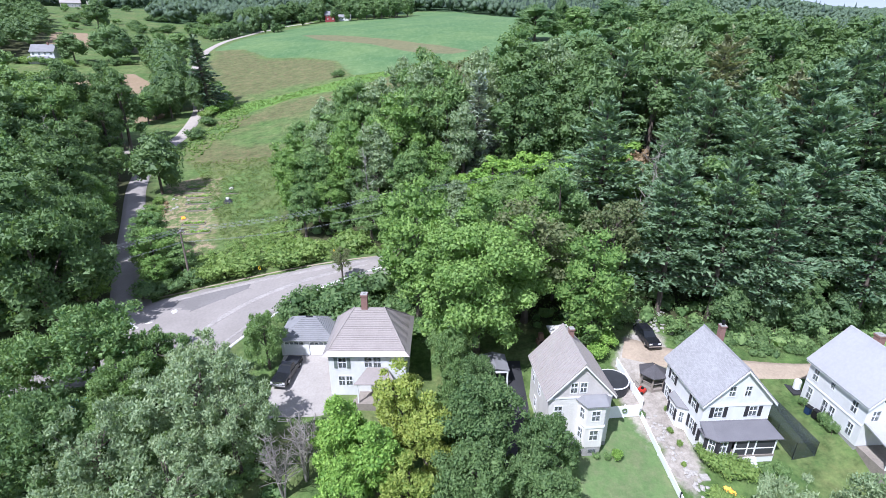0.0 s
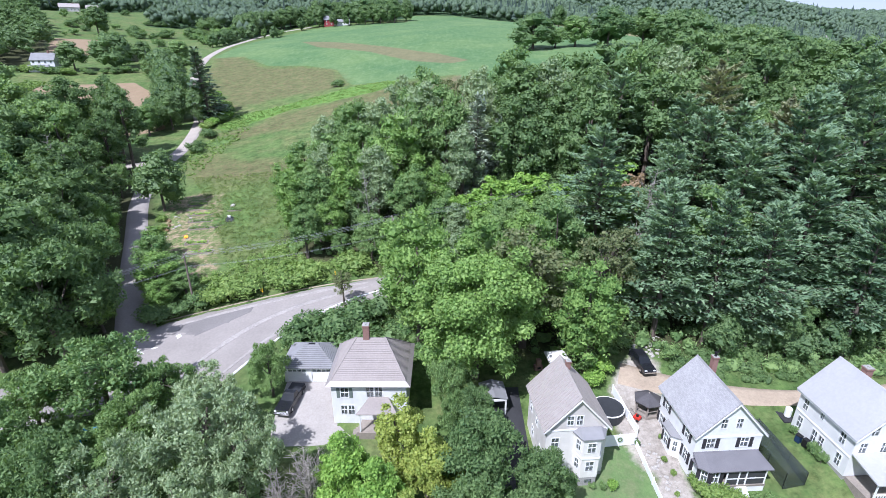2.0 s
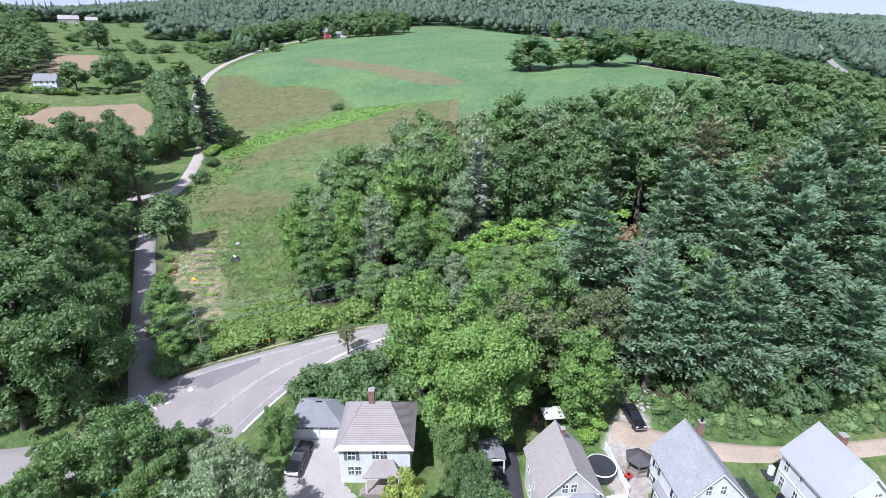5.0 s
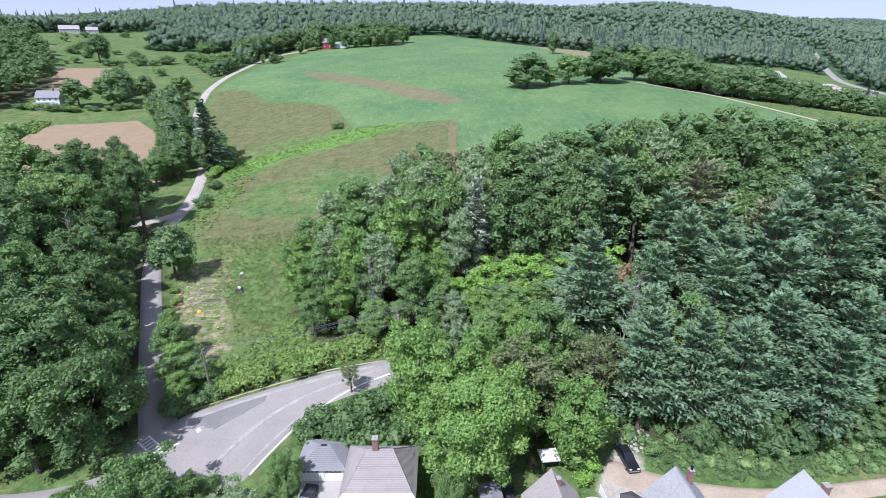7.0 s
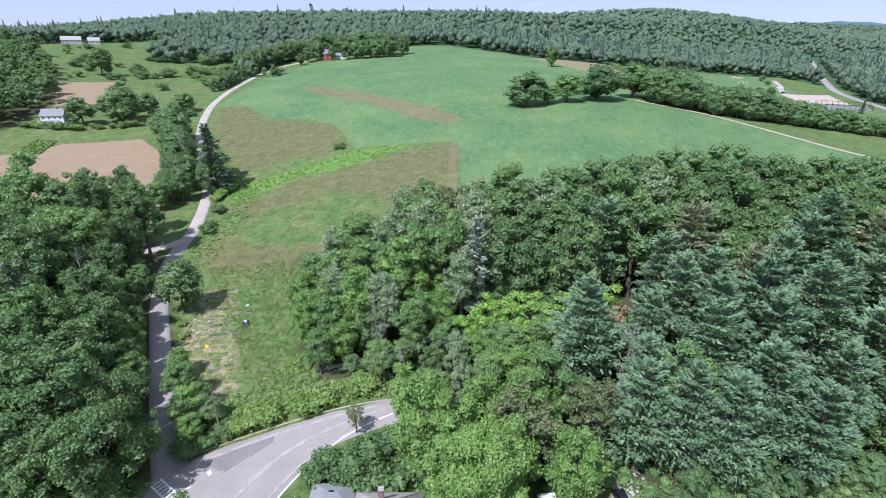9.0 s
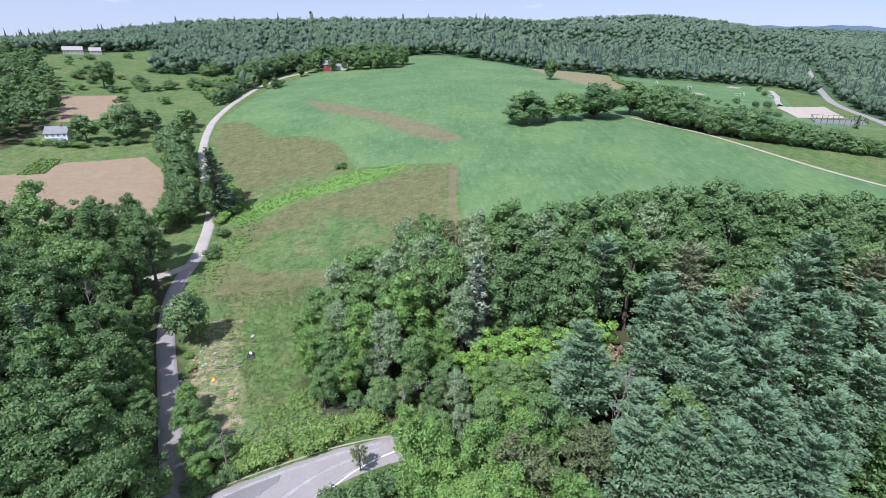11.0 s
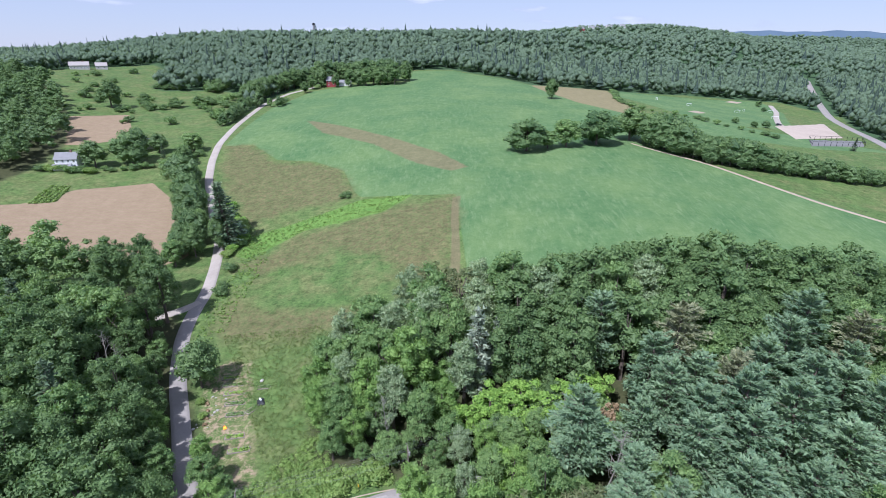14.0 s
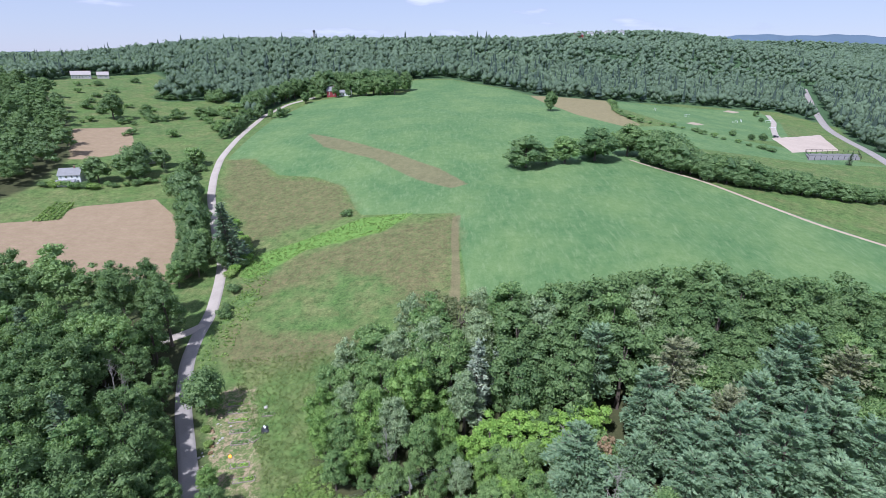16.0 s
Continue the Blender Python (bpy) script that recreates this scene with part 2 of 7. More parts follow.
def grass_ground():
    m, n, l, p = shade("grass_ground")

    def cover(name, soft=0.14, wander=0.5, scale=0.12):
        a = n.new("ShaderNodeAttribute")
        a.attribute_name = name
        w = sums(n, l, "MULTIPLY_ADD", noise_node(n, l, scale, 5.0, 0.65), wander, -wander / 2)
        s = n.new("ShaderNodeMapRange")
        s.interpolation_type = "SMOOTHSTEP"
        s.inputs["From Min"].default_value, s.inputs["From Max"].default_value = -soft, soft
        l.new(sums(n, l, "ADD", a.outputs["Fac"], w), s.inputs["Value"])
        return s.outputs[0]

    wide, mid, fine = noise_node(n, l, 0.028, 4.0, 0.6), noise_node(n, l, 0.22, 6.0, 0.7), noise_node(n, l, 1.7, 6.0, 0.75)
    tuft = noise_node(n, l, 0.6, 5.0, 0.7)
    detail = sums(n, l, "ADD", sums(n, l, "MULTIPLY", mid, 0.5), sums(n, l, "MULTIPLY", fine, 0.5))

    def tone(lo, hi, a=0.36, b=0.66):
        return ramp(n, l, detail, [(a, lo), (b, hi)])

    c = tone((0.055, 0.102, 0.030), (0.140, 0.208, 0.068))
    c = blend(n, l, ramp(n, l, wide, [(0.42, (0, 0, 0)), (0.62, (0.75, 0.75, 0.75))]), c, tone((0.082, 0.128, 0.036), (0.180, 0.228, 0.080)))
    mown = blend(n, l, ramp(n, l, wide, [(0.40, (0, 0, 0)), (0.64, (1, 1, 1))]), tone((0.058, 0.126, 0.046), (0.114, 0.192, 0.076)), tone((0.086, 0.156, 0.052), (0.164, 0.234, 0.094)))
    mown = blend(n, l, ramp(n, l, noise_node(n, l, 0.5, 5.0, 0.8, (1.0, 0.22, 1.0)), [(0.50, (0, 0, 0)), (0.72, (0.75, 0.75, 0.75))]), mown, (0.18, 0.25, 0.115))
    # dry and rank patches of the rough grass
    rank = noise_node(n, l, 0.09, 6.0, 0.72)
    c = blend(n, l, ramp(n, l, rank, [(0.48, (0, 0, 0)), (0.64, (0.7, 0.7, 0.7))]), c, tone((0.125, 0.135, 0.052), (0.220, 0.225, 0.100)))
    c = blend(n, l, ramp(n, l, rank, [(0.32, (0.7, 0.7, 0.7)), (0.45, (0, 0, 0))]), c, tone((0.060, 0.125, 0.030), (0.130, 0.225, 0.062)))
    # tussocks of the uncut growth, their leaf shadow painted into the colour
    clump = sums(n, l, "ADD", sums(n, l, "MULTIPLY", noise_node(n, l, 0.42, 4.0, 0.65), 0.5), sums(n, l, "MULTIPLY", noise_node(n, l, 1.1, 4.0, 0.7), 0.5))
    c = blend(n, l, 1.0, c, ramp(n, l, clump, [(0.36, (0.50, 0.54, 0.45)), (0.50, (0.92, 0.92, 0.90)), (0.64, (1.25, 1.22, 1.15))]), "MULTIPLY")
    c = blend(n, l, cover("mown", 0.10, 0.25), c, mown)
    brown = blend(n, l, ramp(n, l, tuft, [(0.35, (0, 0, 0)), (0.7, (1, 1, 1))]), tone((0.105, 0.092, 0.045), (0.205, 0.165, 0.088)), tone((0.068, 0.112, 0.036), (0.165, 0.190, 0.074)))
    # the same tussock tone and painted leaf shadow over the brown grass
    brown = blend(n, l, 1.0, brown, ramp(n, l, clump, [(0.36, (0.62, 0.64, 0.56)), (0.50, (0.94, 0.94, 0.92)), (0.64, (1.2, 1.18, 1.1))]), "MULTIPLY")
    c = blend(n, l, sums(n, l, "MULTIPLY", cover("brown", 0.45, 2.0, 0.045), 0.92), c, brown)
    c = blend(n, l, sums(n, l, "MULTIPLY", cover("strip", 0.2, 0.5), 0.8), c, tone((0.125, 0.110, 0.058), (0.215, 0.180, 0.098)))
    c = blend(n, l, cover("hay", 0.15, 0.3), c, tone((0.175, 0.155, 0.078), (0.265, 0.225, 0.12)))
    c = blend(n, l, cover("bright", 0.25, 0.7), c, tone((0.085, 0.175, 0.034), (0.175, 0.285, 0.065)))
    furrow = n.new("ShaderNodeTexWave")
    furrow.inputs["Scale"].default_value, furrow.inputs["Distortion"].default_value, furrow.inputs["Detail"].default_value = 0.11, 2.0, 3.0
    co, turn = n.new("ShaderNodeTexCoord"), n.new("ShaderNodeMapping")
    turn.inputs["Rotation"].default_value = (0, 0, 1.75)
    l.new(co.outputs["Object"], turn.inputs[0])
    l.new(turn.outputs[0], furrow.inputs["Vector"])
    soil = blend(n, l, sums(n, l, "MULTIPLY", furrow.outputs["Fac"], 0.35), tone((0.225, 0.158, 0.102), (0.33, 0.242, 0.162)), (0.25, 0.22, 0.11))
    c = blend(n, l, cover("soil", 0.10, 0.2), c, soil)
    plot = ramp(n, l, sums(n, l, "ADD", sums(n, l, "MULTIPLY", tuft, 0.6), sums(n, l, "MULTIPLY", fine, 0.4)), [(0.47, (0, 0, 0)), (0.56, (1, 1, 1))])
    c = blend(n, l, sums(n, l, "MULTIPLY", cover("plot", 0.3, 1.0, 0.3), plot), c, tone((0.22, 0.165, 0.10), (0.38, 0.30, 0.20)))
    lawn = blend(n, l, ramp(n, l, noise_node(n, l, 0.55, 5.0, 0.7), [(0.42, (0, 0, 0)), (0.66, (1, 1, 1))]), tone((0.080, 0.140, 0.050), (0.155, 0.230, 0.085)), tone((0.120, 0.150, 0.068), (0.200, 0.230, 0.110)))
    c = blend(n, l, cover("lawn", 0.12, 0.2, 0.5), c, lawn)
    c = blend(n, l, cover("grit", 0.3, 1.5, 0.6), c, tone((0.20, 0.175, 0.145), (0.50, 0.455, 0.40)))
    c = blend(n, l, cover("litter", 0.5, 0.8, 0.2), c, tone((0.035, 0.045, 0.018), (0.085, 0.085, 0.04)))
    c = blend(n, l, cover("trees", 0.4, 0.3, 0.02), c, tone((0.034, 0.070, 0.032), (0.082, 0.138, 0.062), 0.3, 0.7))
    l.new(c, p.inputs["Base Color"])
    p.inputs["Roughness"].default_value, p.inputs["Specular IOR Level"].default_value = 0.9, 0.15
    b = n.new("ShaderNodeBump")
    b.inputs["Strength"].default_value, b.inputs["Distance"].default_value = 0.7, 0.35
    l.new(detail, b.inputs["Height"])
    l.new(b.outputs[0], p.inputs["Normal"])
    return m


M_ground = grass_ground()
M_asphalt = mat("worn_asphalt", (0.285, 0.258, 0.235), 0.85, var=0.22, scale=0.16, fine=3.0, bump=0.2)
M_patch = mat("dark_asphalt_patch", (0.205, 0.19, 0.18), 0.85, var=0.25, scale=0.3, fine=4.0)
M_gravel = mat("pale_gravel", (0.37, 0.325, 0.28), 0.9, var=0.25, scale=0.2, fine=4.0, bump=0.4)
M_sand = mat("pale_pinkish_gravel", (0.42, 0.345, 0.28), 0.95, var=0.2, scale=0.05, fine=0.6, bump=0.2)
M_dirt = mat("dirt_track", (0.36, 0.29, 0.215), 0.95, var=0.3, scale=0.3, fine=3.0, bump=0.5, depth=0.05)
M_tar = mat("fresh_tar", (0.035, 0.035, 0.038), 0.75, var=0.35, scale=0.4, fine=5.0)
M_paint = mat("white_road_paint", (0.72, 0.72, 0.70), 0.7, var=0.2, scale=1.5, fine=8.0)
M_concrete = mat("driveway_concrete", (0.36, 0.33, 0.30), 0.9, var=0.22, scale=0.35, fine=4.0)
M_bark = mat("grey_brown_bark", (0.13, 0.105, 0.085), 0.95, var=0.45, scale=1.0, fine=6.0, bump=0.8, depth=0.05, stretch=(1, 1, 0.25))
M_bark_pale = mat("pale_dead_bark", (0.30, 0.27, 0.24), 0.95, var=0.35, scale=1.0, fine=7.0, bump=0.6, depth=0.03, stretch=(1, 1, 0.3))
F_maple = foliage("maple_leaves", (0.048, 0.112, 0.024), (0.148, 0.255, 0.058))
F_dark = foliage("oak_leaves", (0.034, 0.076, 0.023), (0.098, 0.170, 0.053))
F_mid = foliage("hardwood_leaves", (0.042, 0.097, 0.027), (0.138, 0.230, 0.070))
F_bright = foliage("sunny_leaves", (0.058, 0.138, 0.022), (0.165, 0.290, 0.050), 0.32)
F_yellow = foliage("yellowing_leaves", (0.085, 0.150, 0.026), (0.205, 0.272, 0.055), 0.4)
F_silver = foliage("silvery_leaves", (0.074, 0.134, 0.056), (0.192, 0.272, 0.128), 0.36, 0.35)
F_blue = foliage("blue_needles", (0.075, 0.118, 0.070), (0.185, 0.250, 0.150), 0.15)
F_olive = foliage("thin_olive_leaves", (0.045, 0.078, 0.026), (0.120, 0.155, 0.060))
F_pine = foliage("pine_needles", (0.050, 0.104, 0.052), (0.136, 0.222, 0.104), 0.36)
F_brown_pine = foliage("browning_needles", (0.070, 0.098, 0.048), (0.165, 0.205, 0.095), 0.34)
F_spruce = foliage("spruce_needles", (0.026, 0.058, 0.026), (0.080, 0.130, 0.055), 0.12)
F_rust = foliage("rust_brown_leaves", (0.140, 0.120, 0.058), (0.235, 0.205, 0.105), 0.35)
F_weed = foliage("weed_leaves", (0.055, 0.115, 0.022), (0.150, 0.235, 0.055), 0.3)
F_meadow = foliage("meadow_tufts", (0.066, 0.108, 0.030), (0.125, 0.186, 0.056), 0.5)
F_flower = foliage("orange_flowers", (0.62, 0.33, 0.03), (0.80, 0.52, 0.06), 0.2)
F_red = foliage("red_flowers", (0.34, 0.03, 0.02), (0.55, 0.07, 0.05), 0.2)
# far leaves: distance haze is put into the colour, paler and bluer than near leaves
F_far = foliage("hazed_distant_leaves", (0.054, 0.098, 0.055), (0.112, 0.182, 0.092), 0.42, far_off=True)
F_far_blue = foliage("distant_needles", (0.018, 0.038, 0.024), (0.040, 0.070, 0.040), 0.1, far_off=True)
F_field = foliage("field_tree_leaves", (0.032, 0.074, 0.024), (0.098, 0.170, 0.056))


# ---- mesh helpers ----
class Geo:
    """Corners and faces of one mesh."""

    def __init__(self):
        self.v, self.f = [], []

    def add(self, verts, faces):
        k = len(self.v)
        self.v += [tuple(map(float, p)) for p in verts]
        self.f += [tuple(int(i) + k for i in q) for q in faces]
        return self

    def box(self, x0, x1, y0, y1, z0, z1):
        return self.add([(x0, y0, z0), (x1, y0, z0), (x1, y1, z0), (x0, y1, z0), (x0, y0, z1), (x1, y0, z1), (x1, y1, z1), (x0, y1, z1)],
                        [(3, 2, 1, 0), (4, 5, 6, 7), (0, 1, 5, 4), (1, 2, 6, 5), (2, 3, 7, 6), (3, 0, 4, 7)])

    def prism(self, ring, lift):
        """A flat outline pushed along lift."""
        k, up = len(ring), Vector(lift)
        low = [Vector(p) for p in ring]
        return self.add(low + [p + up for p in low], [tuple(reversed(range(k))), tuple(range(k, 2 * k))] + [(i, (i + 1) % k, k + (i + 1) % k, k + i) for i in range(k)])

    def tube(self, path, radii, sides=6, cap=True):
        path = [Vector(p) for p in path]
        rings = []
        for i, p in enumerate(path):
            d = (path[min(i + 1, len(path) - 1)] - path[max(i - 1, 0)]).normalized()
            a = d.cross(Vector((0, 1, 0.1)) if abs(d.x) > 0.8 else Vector((1, 0.05, 0))).normalized()
            b = d.cross(a)
            rings.append([p + (a * math.cos(2 * math.pi * j / sides) + b * math.sin(2 * math.pi * j / sides)) * radii[i] for j in range(sides)])
        f = [(i * sides + j, i * sides + (j + 1) % sides, (i + 1) * sides + (j + 1) % sides, (i + 1) * sides + j) for i in range(len(path) - 1) for j in range(sides)]
        if cap:
            f += [tuple(reversed(range(sides))), tuple((len(path) - 1) * sides + j for j in range(sides))]
        return self.add([q for r in rings for q in r], f)

    def mesh(self, name, material, weld=False):
        me = bpy.data.meshes.new(name)
        me.from_pydata(self.v, [], self.f)
        me.materials.append(material)
        bm = bmesh.new()
        bm.from_mesh(me)
        if weld:
            bmesh.ops.remove_doubles(bm, verts=bm.verts, dist=1e-4)
            twins = {}
            for q in bm.faces:
                twins.setdefault(frozenset(p.index for p in q.verts), []).append(q)
            bmesh.ops.delete(bm, geom=[q for k in twins.values() if len(k) > 1 for q in k], context="FACES")
        bmesh.ops.recalc_face_normals(bm, faces=bm.faces)
        bm.to_mesh(me)
        bm.free()
        return me


def part(name, geo, material, parent, label=""):
    me = geo.mesh(name, material, name == "wall") if isinstance(geo, Geo) else geo
    ob = new(name, me)
    ob.parent = parent
    return tagged(ob, label)


def thing(name, m, label, category, group="", kind=""):
    ob = new(name)
    ob.matrix_basis = m
    return tagged(ob, label, category, group, kind)


def arrays(name, verts, faces, material, smooth_shade=False):
    """A mesh from arrays of corners and equal-sided faces."""
    verts, faces = np.asarray(verts, np.float32), np.asarray(faces, np.int32)
    k = faces.shape[1]
    me = bpy.data.meshes.new(name)
    me.vertices.add(len(verts))
    me.vertices.foreach_set("co", verts.ravel())
    me.loops.add(faces.size)
    me.loops.foreach_set("vertex_index", faces.ravel())
    me.polygons.add(len(faces))
    me.polygons.foreach_set("loop_start", np.arange(0, faces.size, k, dtype=np.int32))
    me.polygons.foreach_set("use_smooth", np.full(len(faces), smooth_shade))
    me.materials.append(material)
    me.update(calc_edges=True)
    return me


# ---- ground ----
def spaced(edges):
    out = [edges[0][0]]
    for a, b, s in edges:
        out += list(np.linspace(a, b, max(1, round((b - a) / s)) + 1)[1:])
    return np.array(out)


gx = spaced([(-3600, -1200, 120), (-1200, -500, 35), (-500, -230, 8), (-230, 200, 3.0), (200, 460, 6), (460, 1200, 30), (1200, 4600, 120)])
gy = spaced([(-500, -100, 50), (-100, 20, 8), (20, 400, 3.0), (400, 660, 5), (660, 1300, 22), (1300, 4900, 90)])
GX, GY = np.meshgrid(gx, gy)
GZ = land(GX, GY)
nx, ny = len(gx), len(gy)
idx = np.arange(nx * ny).reshape(ny, nx)
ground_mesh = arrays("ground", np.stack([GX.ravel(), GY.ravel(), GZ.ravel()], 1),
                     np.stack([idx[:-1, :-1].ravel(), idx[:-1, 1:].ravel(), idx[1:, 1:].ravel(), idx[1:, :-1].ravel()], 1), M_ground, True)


def cover_mask(name, value):
    a = ground_mesh.attributes.new(name, "FLOAT", "POINT")
    a.data.foreach_set("value", np.clip(value, -1, 1).astype(np.float32).ravel())


def most(*sd):
    return np.maximum.reduce(sd)


FX, FY = GX, GY
cover_mask("mown", most(inside(MOWN, FX, FY), inside(BALL, FX, FY)) / 4)
cover_mask("brown", most(inside(BROWN_W, FX, FY), inside(BROWN_S, FX, FY), inside(BROWN_B, FX, FY)) / 12)
cover_mask("strip", most(inside(STRIP, FX, FY) / 5, inside([(1.0, 150), (4.6, 223), (8.0, 223), (4.6, 150)], FX, FY) / 1.2))
cover_mask("hay", inside(HAY, FX, FY) / 6)
cover_mask("bright", inside(BRIGHT, FX, FY) / 5)
cover_mask("soil", np.minimum(most(inside(TILLED, FX, FY), inside(TILLED_FAR, FX, FY)), -inside(BED, FX, FY)) / 4)
cover_mask("plot", inside(GARDEN, FX, FY) / 4)
cover_mask("lawn", inside(YARD, FX, FY) / 2)
cover_mask("grit", inside(GRAVEL, FX, FY) / 2)
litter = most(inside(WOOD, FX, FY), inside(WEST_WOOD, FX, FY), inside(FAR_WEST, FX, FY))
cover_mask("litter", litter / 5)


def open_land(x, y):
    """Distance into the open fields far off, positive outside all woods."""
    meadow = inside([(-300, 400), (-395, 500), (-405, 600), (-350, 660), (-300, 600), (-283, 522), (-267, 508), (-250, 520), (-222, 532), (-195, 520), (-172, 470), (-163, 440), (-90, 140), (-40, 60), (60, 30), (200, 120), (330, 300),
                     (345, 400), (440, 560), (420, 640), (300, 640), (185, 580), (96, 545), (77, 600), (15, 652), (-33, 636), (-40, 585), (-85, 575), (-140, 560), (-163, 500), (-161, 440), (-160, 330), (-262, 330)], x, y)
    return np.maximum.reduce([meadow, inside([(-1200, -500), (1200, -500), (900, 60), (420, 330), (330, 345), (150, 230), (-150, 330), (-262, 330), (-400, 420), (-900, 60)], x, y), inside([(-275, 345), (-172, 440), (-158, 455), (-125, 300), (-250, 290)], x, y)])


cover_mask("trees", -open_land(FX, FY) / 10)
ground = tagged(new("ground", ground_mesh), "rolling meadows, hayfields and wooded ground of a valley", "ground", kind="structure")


def ribbon(name, line, width, material, lift, label, category="road", kind="structure", step=2.0, crown=0.05):
    q = along(line, step)
    d = np.gradient(q, axis=0)
    d /= np.hypot(*d.T)[:, None]
    side = np.stack([d[:, 1], -d[:, 0]], 1)
    w = width if np.ndim(width) else np.full(len(q), width)
    if len(w) != len(q):
        w = np.interp(np.linspace(0, 1, len(q)), np.linspace(0, 1, len(w)), w)
    us = np.array([-0.5, -0.47, -0.25, 0, 0.25, 0.47, 0.5])
    P = q[:, None] + side[:, None] * (us[None, :, None] * w[:, None, None])
    Z = land(P[..., 0], P[..., 1]) + lift + crown * (1 - (2 * us) ** 2)
    Z[:, [0, -1]] -= 0.12 + lift
    k = len(us)
    V = np.concatenate([P, Z[..., None]], 2).reshape(-1, 3)
    i = np.arange(len(q) * k).reshape(len(q), k)
    F = np.stack([i[:-1, :-1].ravel(), i[:-1, 1:].ravel(), i[1:, 1:].ravel(), i[1:, :-1].ravel()], 1)
    return tagged(new(name, arrays(name, V, F, material, True)), label, category, kind=kind)


def slab(name, poly, material, lift, label, category, kind="structure", cell=1.0, wobble=0.3):
    """A paved patch with a ragged edge that follows the ground."""
    p = np.array(poly)
    xs, ys = np.arange(p[:, 0].min() - 1, p[:, 0].max() + 1, cell), np.arange(p[:, 1].min() - 1, p[:, 1].max() + 1, cell)
    X, Y = np.meshgrid(xs, ys)
    sd = inside(poly, X, Y)
    # pull corners just outside onto the outline
    gyv, gxv = np.gradient(sd, cell)
    near = (sd < 0) & (sd > -1.6 * cell)
    X2, Y2 = np.where(near, X - gxv * sd, X), np.where(near, Y - gyv * sd, Y)
    ok = sd > -1.6 * cell
    Z = land(X2, Y2) + np.where(sd < 0, -0.05, lift)
    i = np.arange(X.size).reshape(X.shape)
    good = ok[:-1, :-1] & ok[:-1, 1:] & ok[1:, 1:] & ok[1:, :-1] & ((sd[:-1, :-1] > 0) | (sd[:-1, 1:] > 0) | (sd[1:, 1:] > 0) | (sd[1:, :-1] > 0))
    F = np.stack([i[:-1, :-1][good], i[:-1, 1:][good], i[1:, 1:][good], i[1:, :-1][good]], 1)
    used = np.unique(F)
    re = np.zeros(X.size, int)
    re[used] = np.arange(len(used))
    V = np.stack([X2.ravel(), Y2.ravel(), Z.ravel()], 1)[used]
    return tagged(new(name, arrays(name, V, re[F], material, True)), label, category, kind=kind)


ribbon("road", MAIN_ROAD, [6.6, 6.6, 6.8, 8.5, 9.2, 8.4, 7.2, 6.8, 6.4, 5.4, 4.8, 4.4, 4.4], M_asphalt, 0.09, "pale worn asphalt road bending through the junction")
slab("road", APRON, M_asphalt, 0.165, "wide pale asphalt apron of the road junction", "road")
ribbon("road", UP_ROAD[:10], [6.5, 5.2, 4.6, 4.6, 4.6, 4.8, 4.4], M_asphalt, 0.075, "shaded grey country road climbing past the garden plots")
ribbon("road", UP_ROAD[8:], [4.4, 4.4, 4.6, 4.6, 4.6, 4.6], M_gravel, 0.10, "pale gravel road climbing along the hayfield", step=3.0)
ribbon("road", SIDE_ROAD, 4.0, M_gravel, 0.09, "short pale side track into the trees")
ribbon("road", LANE, [4.2, 2.6, 2.4, 2.4], M_dirt, 0.08, "brown dirt lane behind the white houses")
ribbon("road", TRACK, [1.6, 2.2, 2.4, 2.2, 2.0], M_dirt, 0.10, "sandy farm track along the hedgerow", step=3.0)
ribbon("road", FAR_ROAD, 8.0, M_asphalt, 0.4, "far straight road between dark woods", step=8.0)
ribbon("road", LOT_PATH, 5.5, M_gravel, 0.35, "pale gravel drive to the sports ground", step=6.0)
slab("parking_lot", LOT, M_sand, 0.4, "pale gravel parking lot beside the sports field", "parking lot", cell=4.0)
slab("driveway", DRIVE, M_concrete, 0.10, "pale cracked concrete driveway before the garage", "driveway")
slab("driveway", TAR_DRIVE, M_tar, 0.09, "dark shaded tar driveway beside the cream house", "driveway")

# ---- trees ----
def ball(sub):
    bm = bmesh.new()
    bmesh.ops.create_icosphere(bm, subdivisions=sub, radius=1)
    v = np.array([p.co[:] for p in bm.verts])
    f = np.array([[p.index for p in q.verts] for q in bm.faces])
    bm.free()
    return v, f


BALL0 = ball(1)
OCTA = (np.array([(1, 0, 0), (-1, 0, 0), (0, 1, 0), (0, -1, 0), (0, 0, 1), (0, 0, -1)], float),
        np.array([(0, 2, 4), (2, 1, 4), (1, 3, 4), (3, 0, 4), (2, 0, 5), (1, 2, 5), (3, 1, 5), (0, 3, 5)]))


def unit(a):
    return a / (np.linalg.norm(a, axis=-1, keepdims=True) + 1e-9)


def sprays(c, nrm, size, rng, slim=0.7, tilt=0.55):
    """A small leaf spray, one triangle, at each point c."""
    n = len(c)
    nrm = unit(nrm + rng.normal(0, tilt, (n, 3)))
    u = unit(np.cross(nrm, rng.normal(0, 1, (n, 3))))
    w = np.cross(nrm, u)
    s = (size * rng.uniform(0.6, 1.4, n))[:, None]
    v = np.stack([c - u * s, c + u * s * rng.uniform(0.6, 1.0, (n, 1)), c + w * s * slim * 1.7 + nrm * s * rng.uniform(-0.3, 0.3, (n, 1))], 1).reshape(-1, 3)
    return v, np.arange(n)[:, None] * 3 + [0, 1, 2]


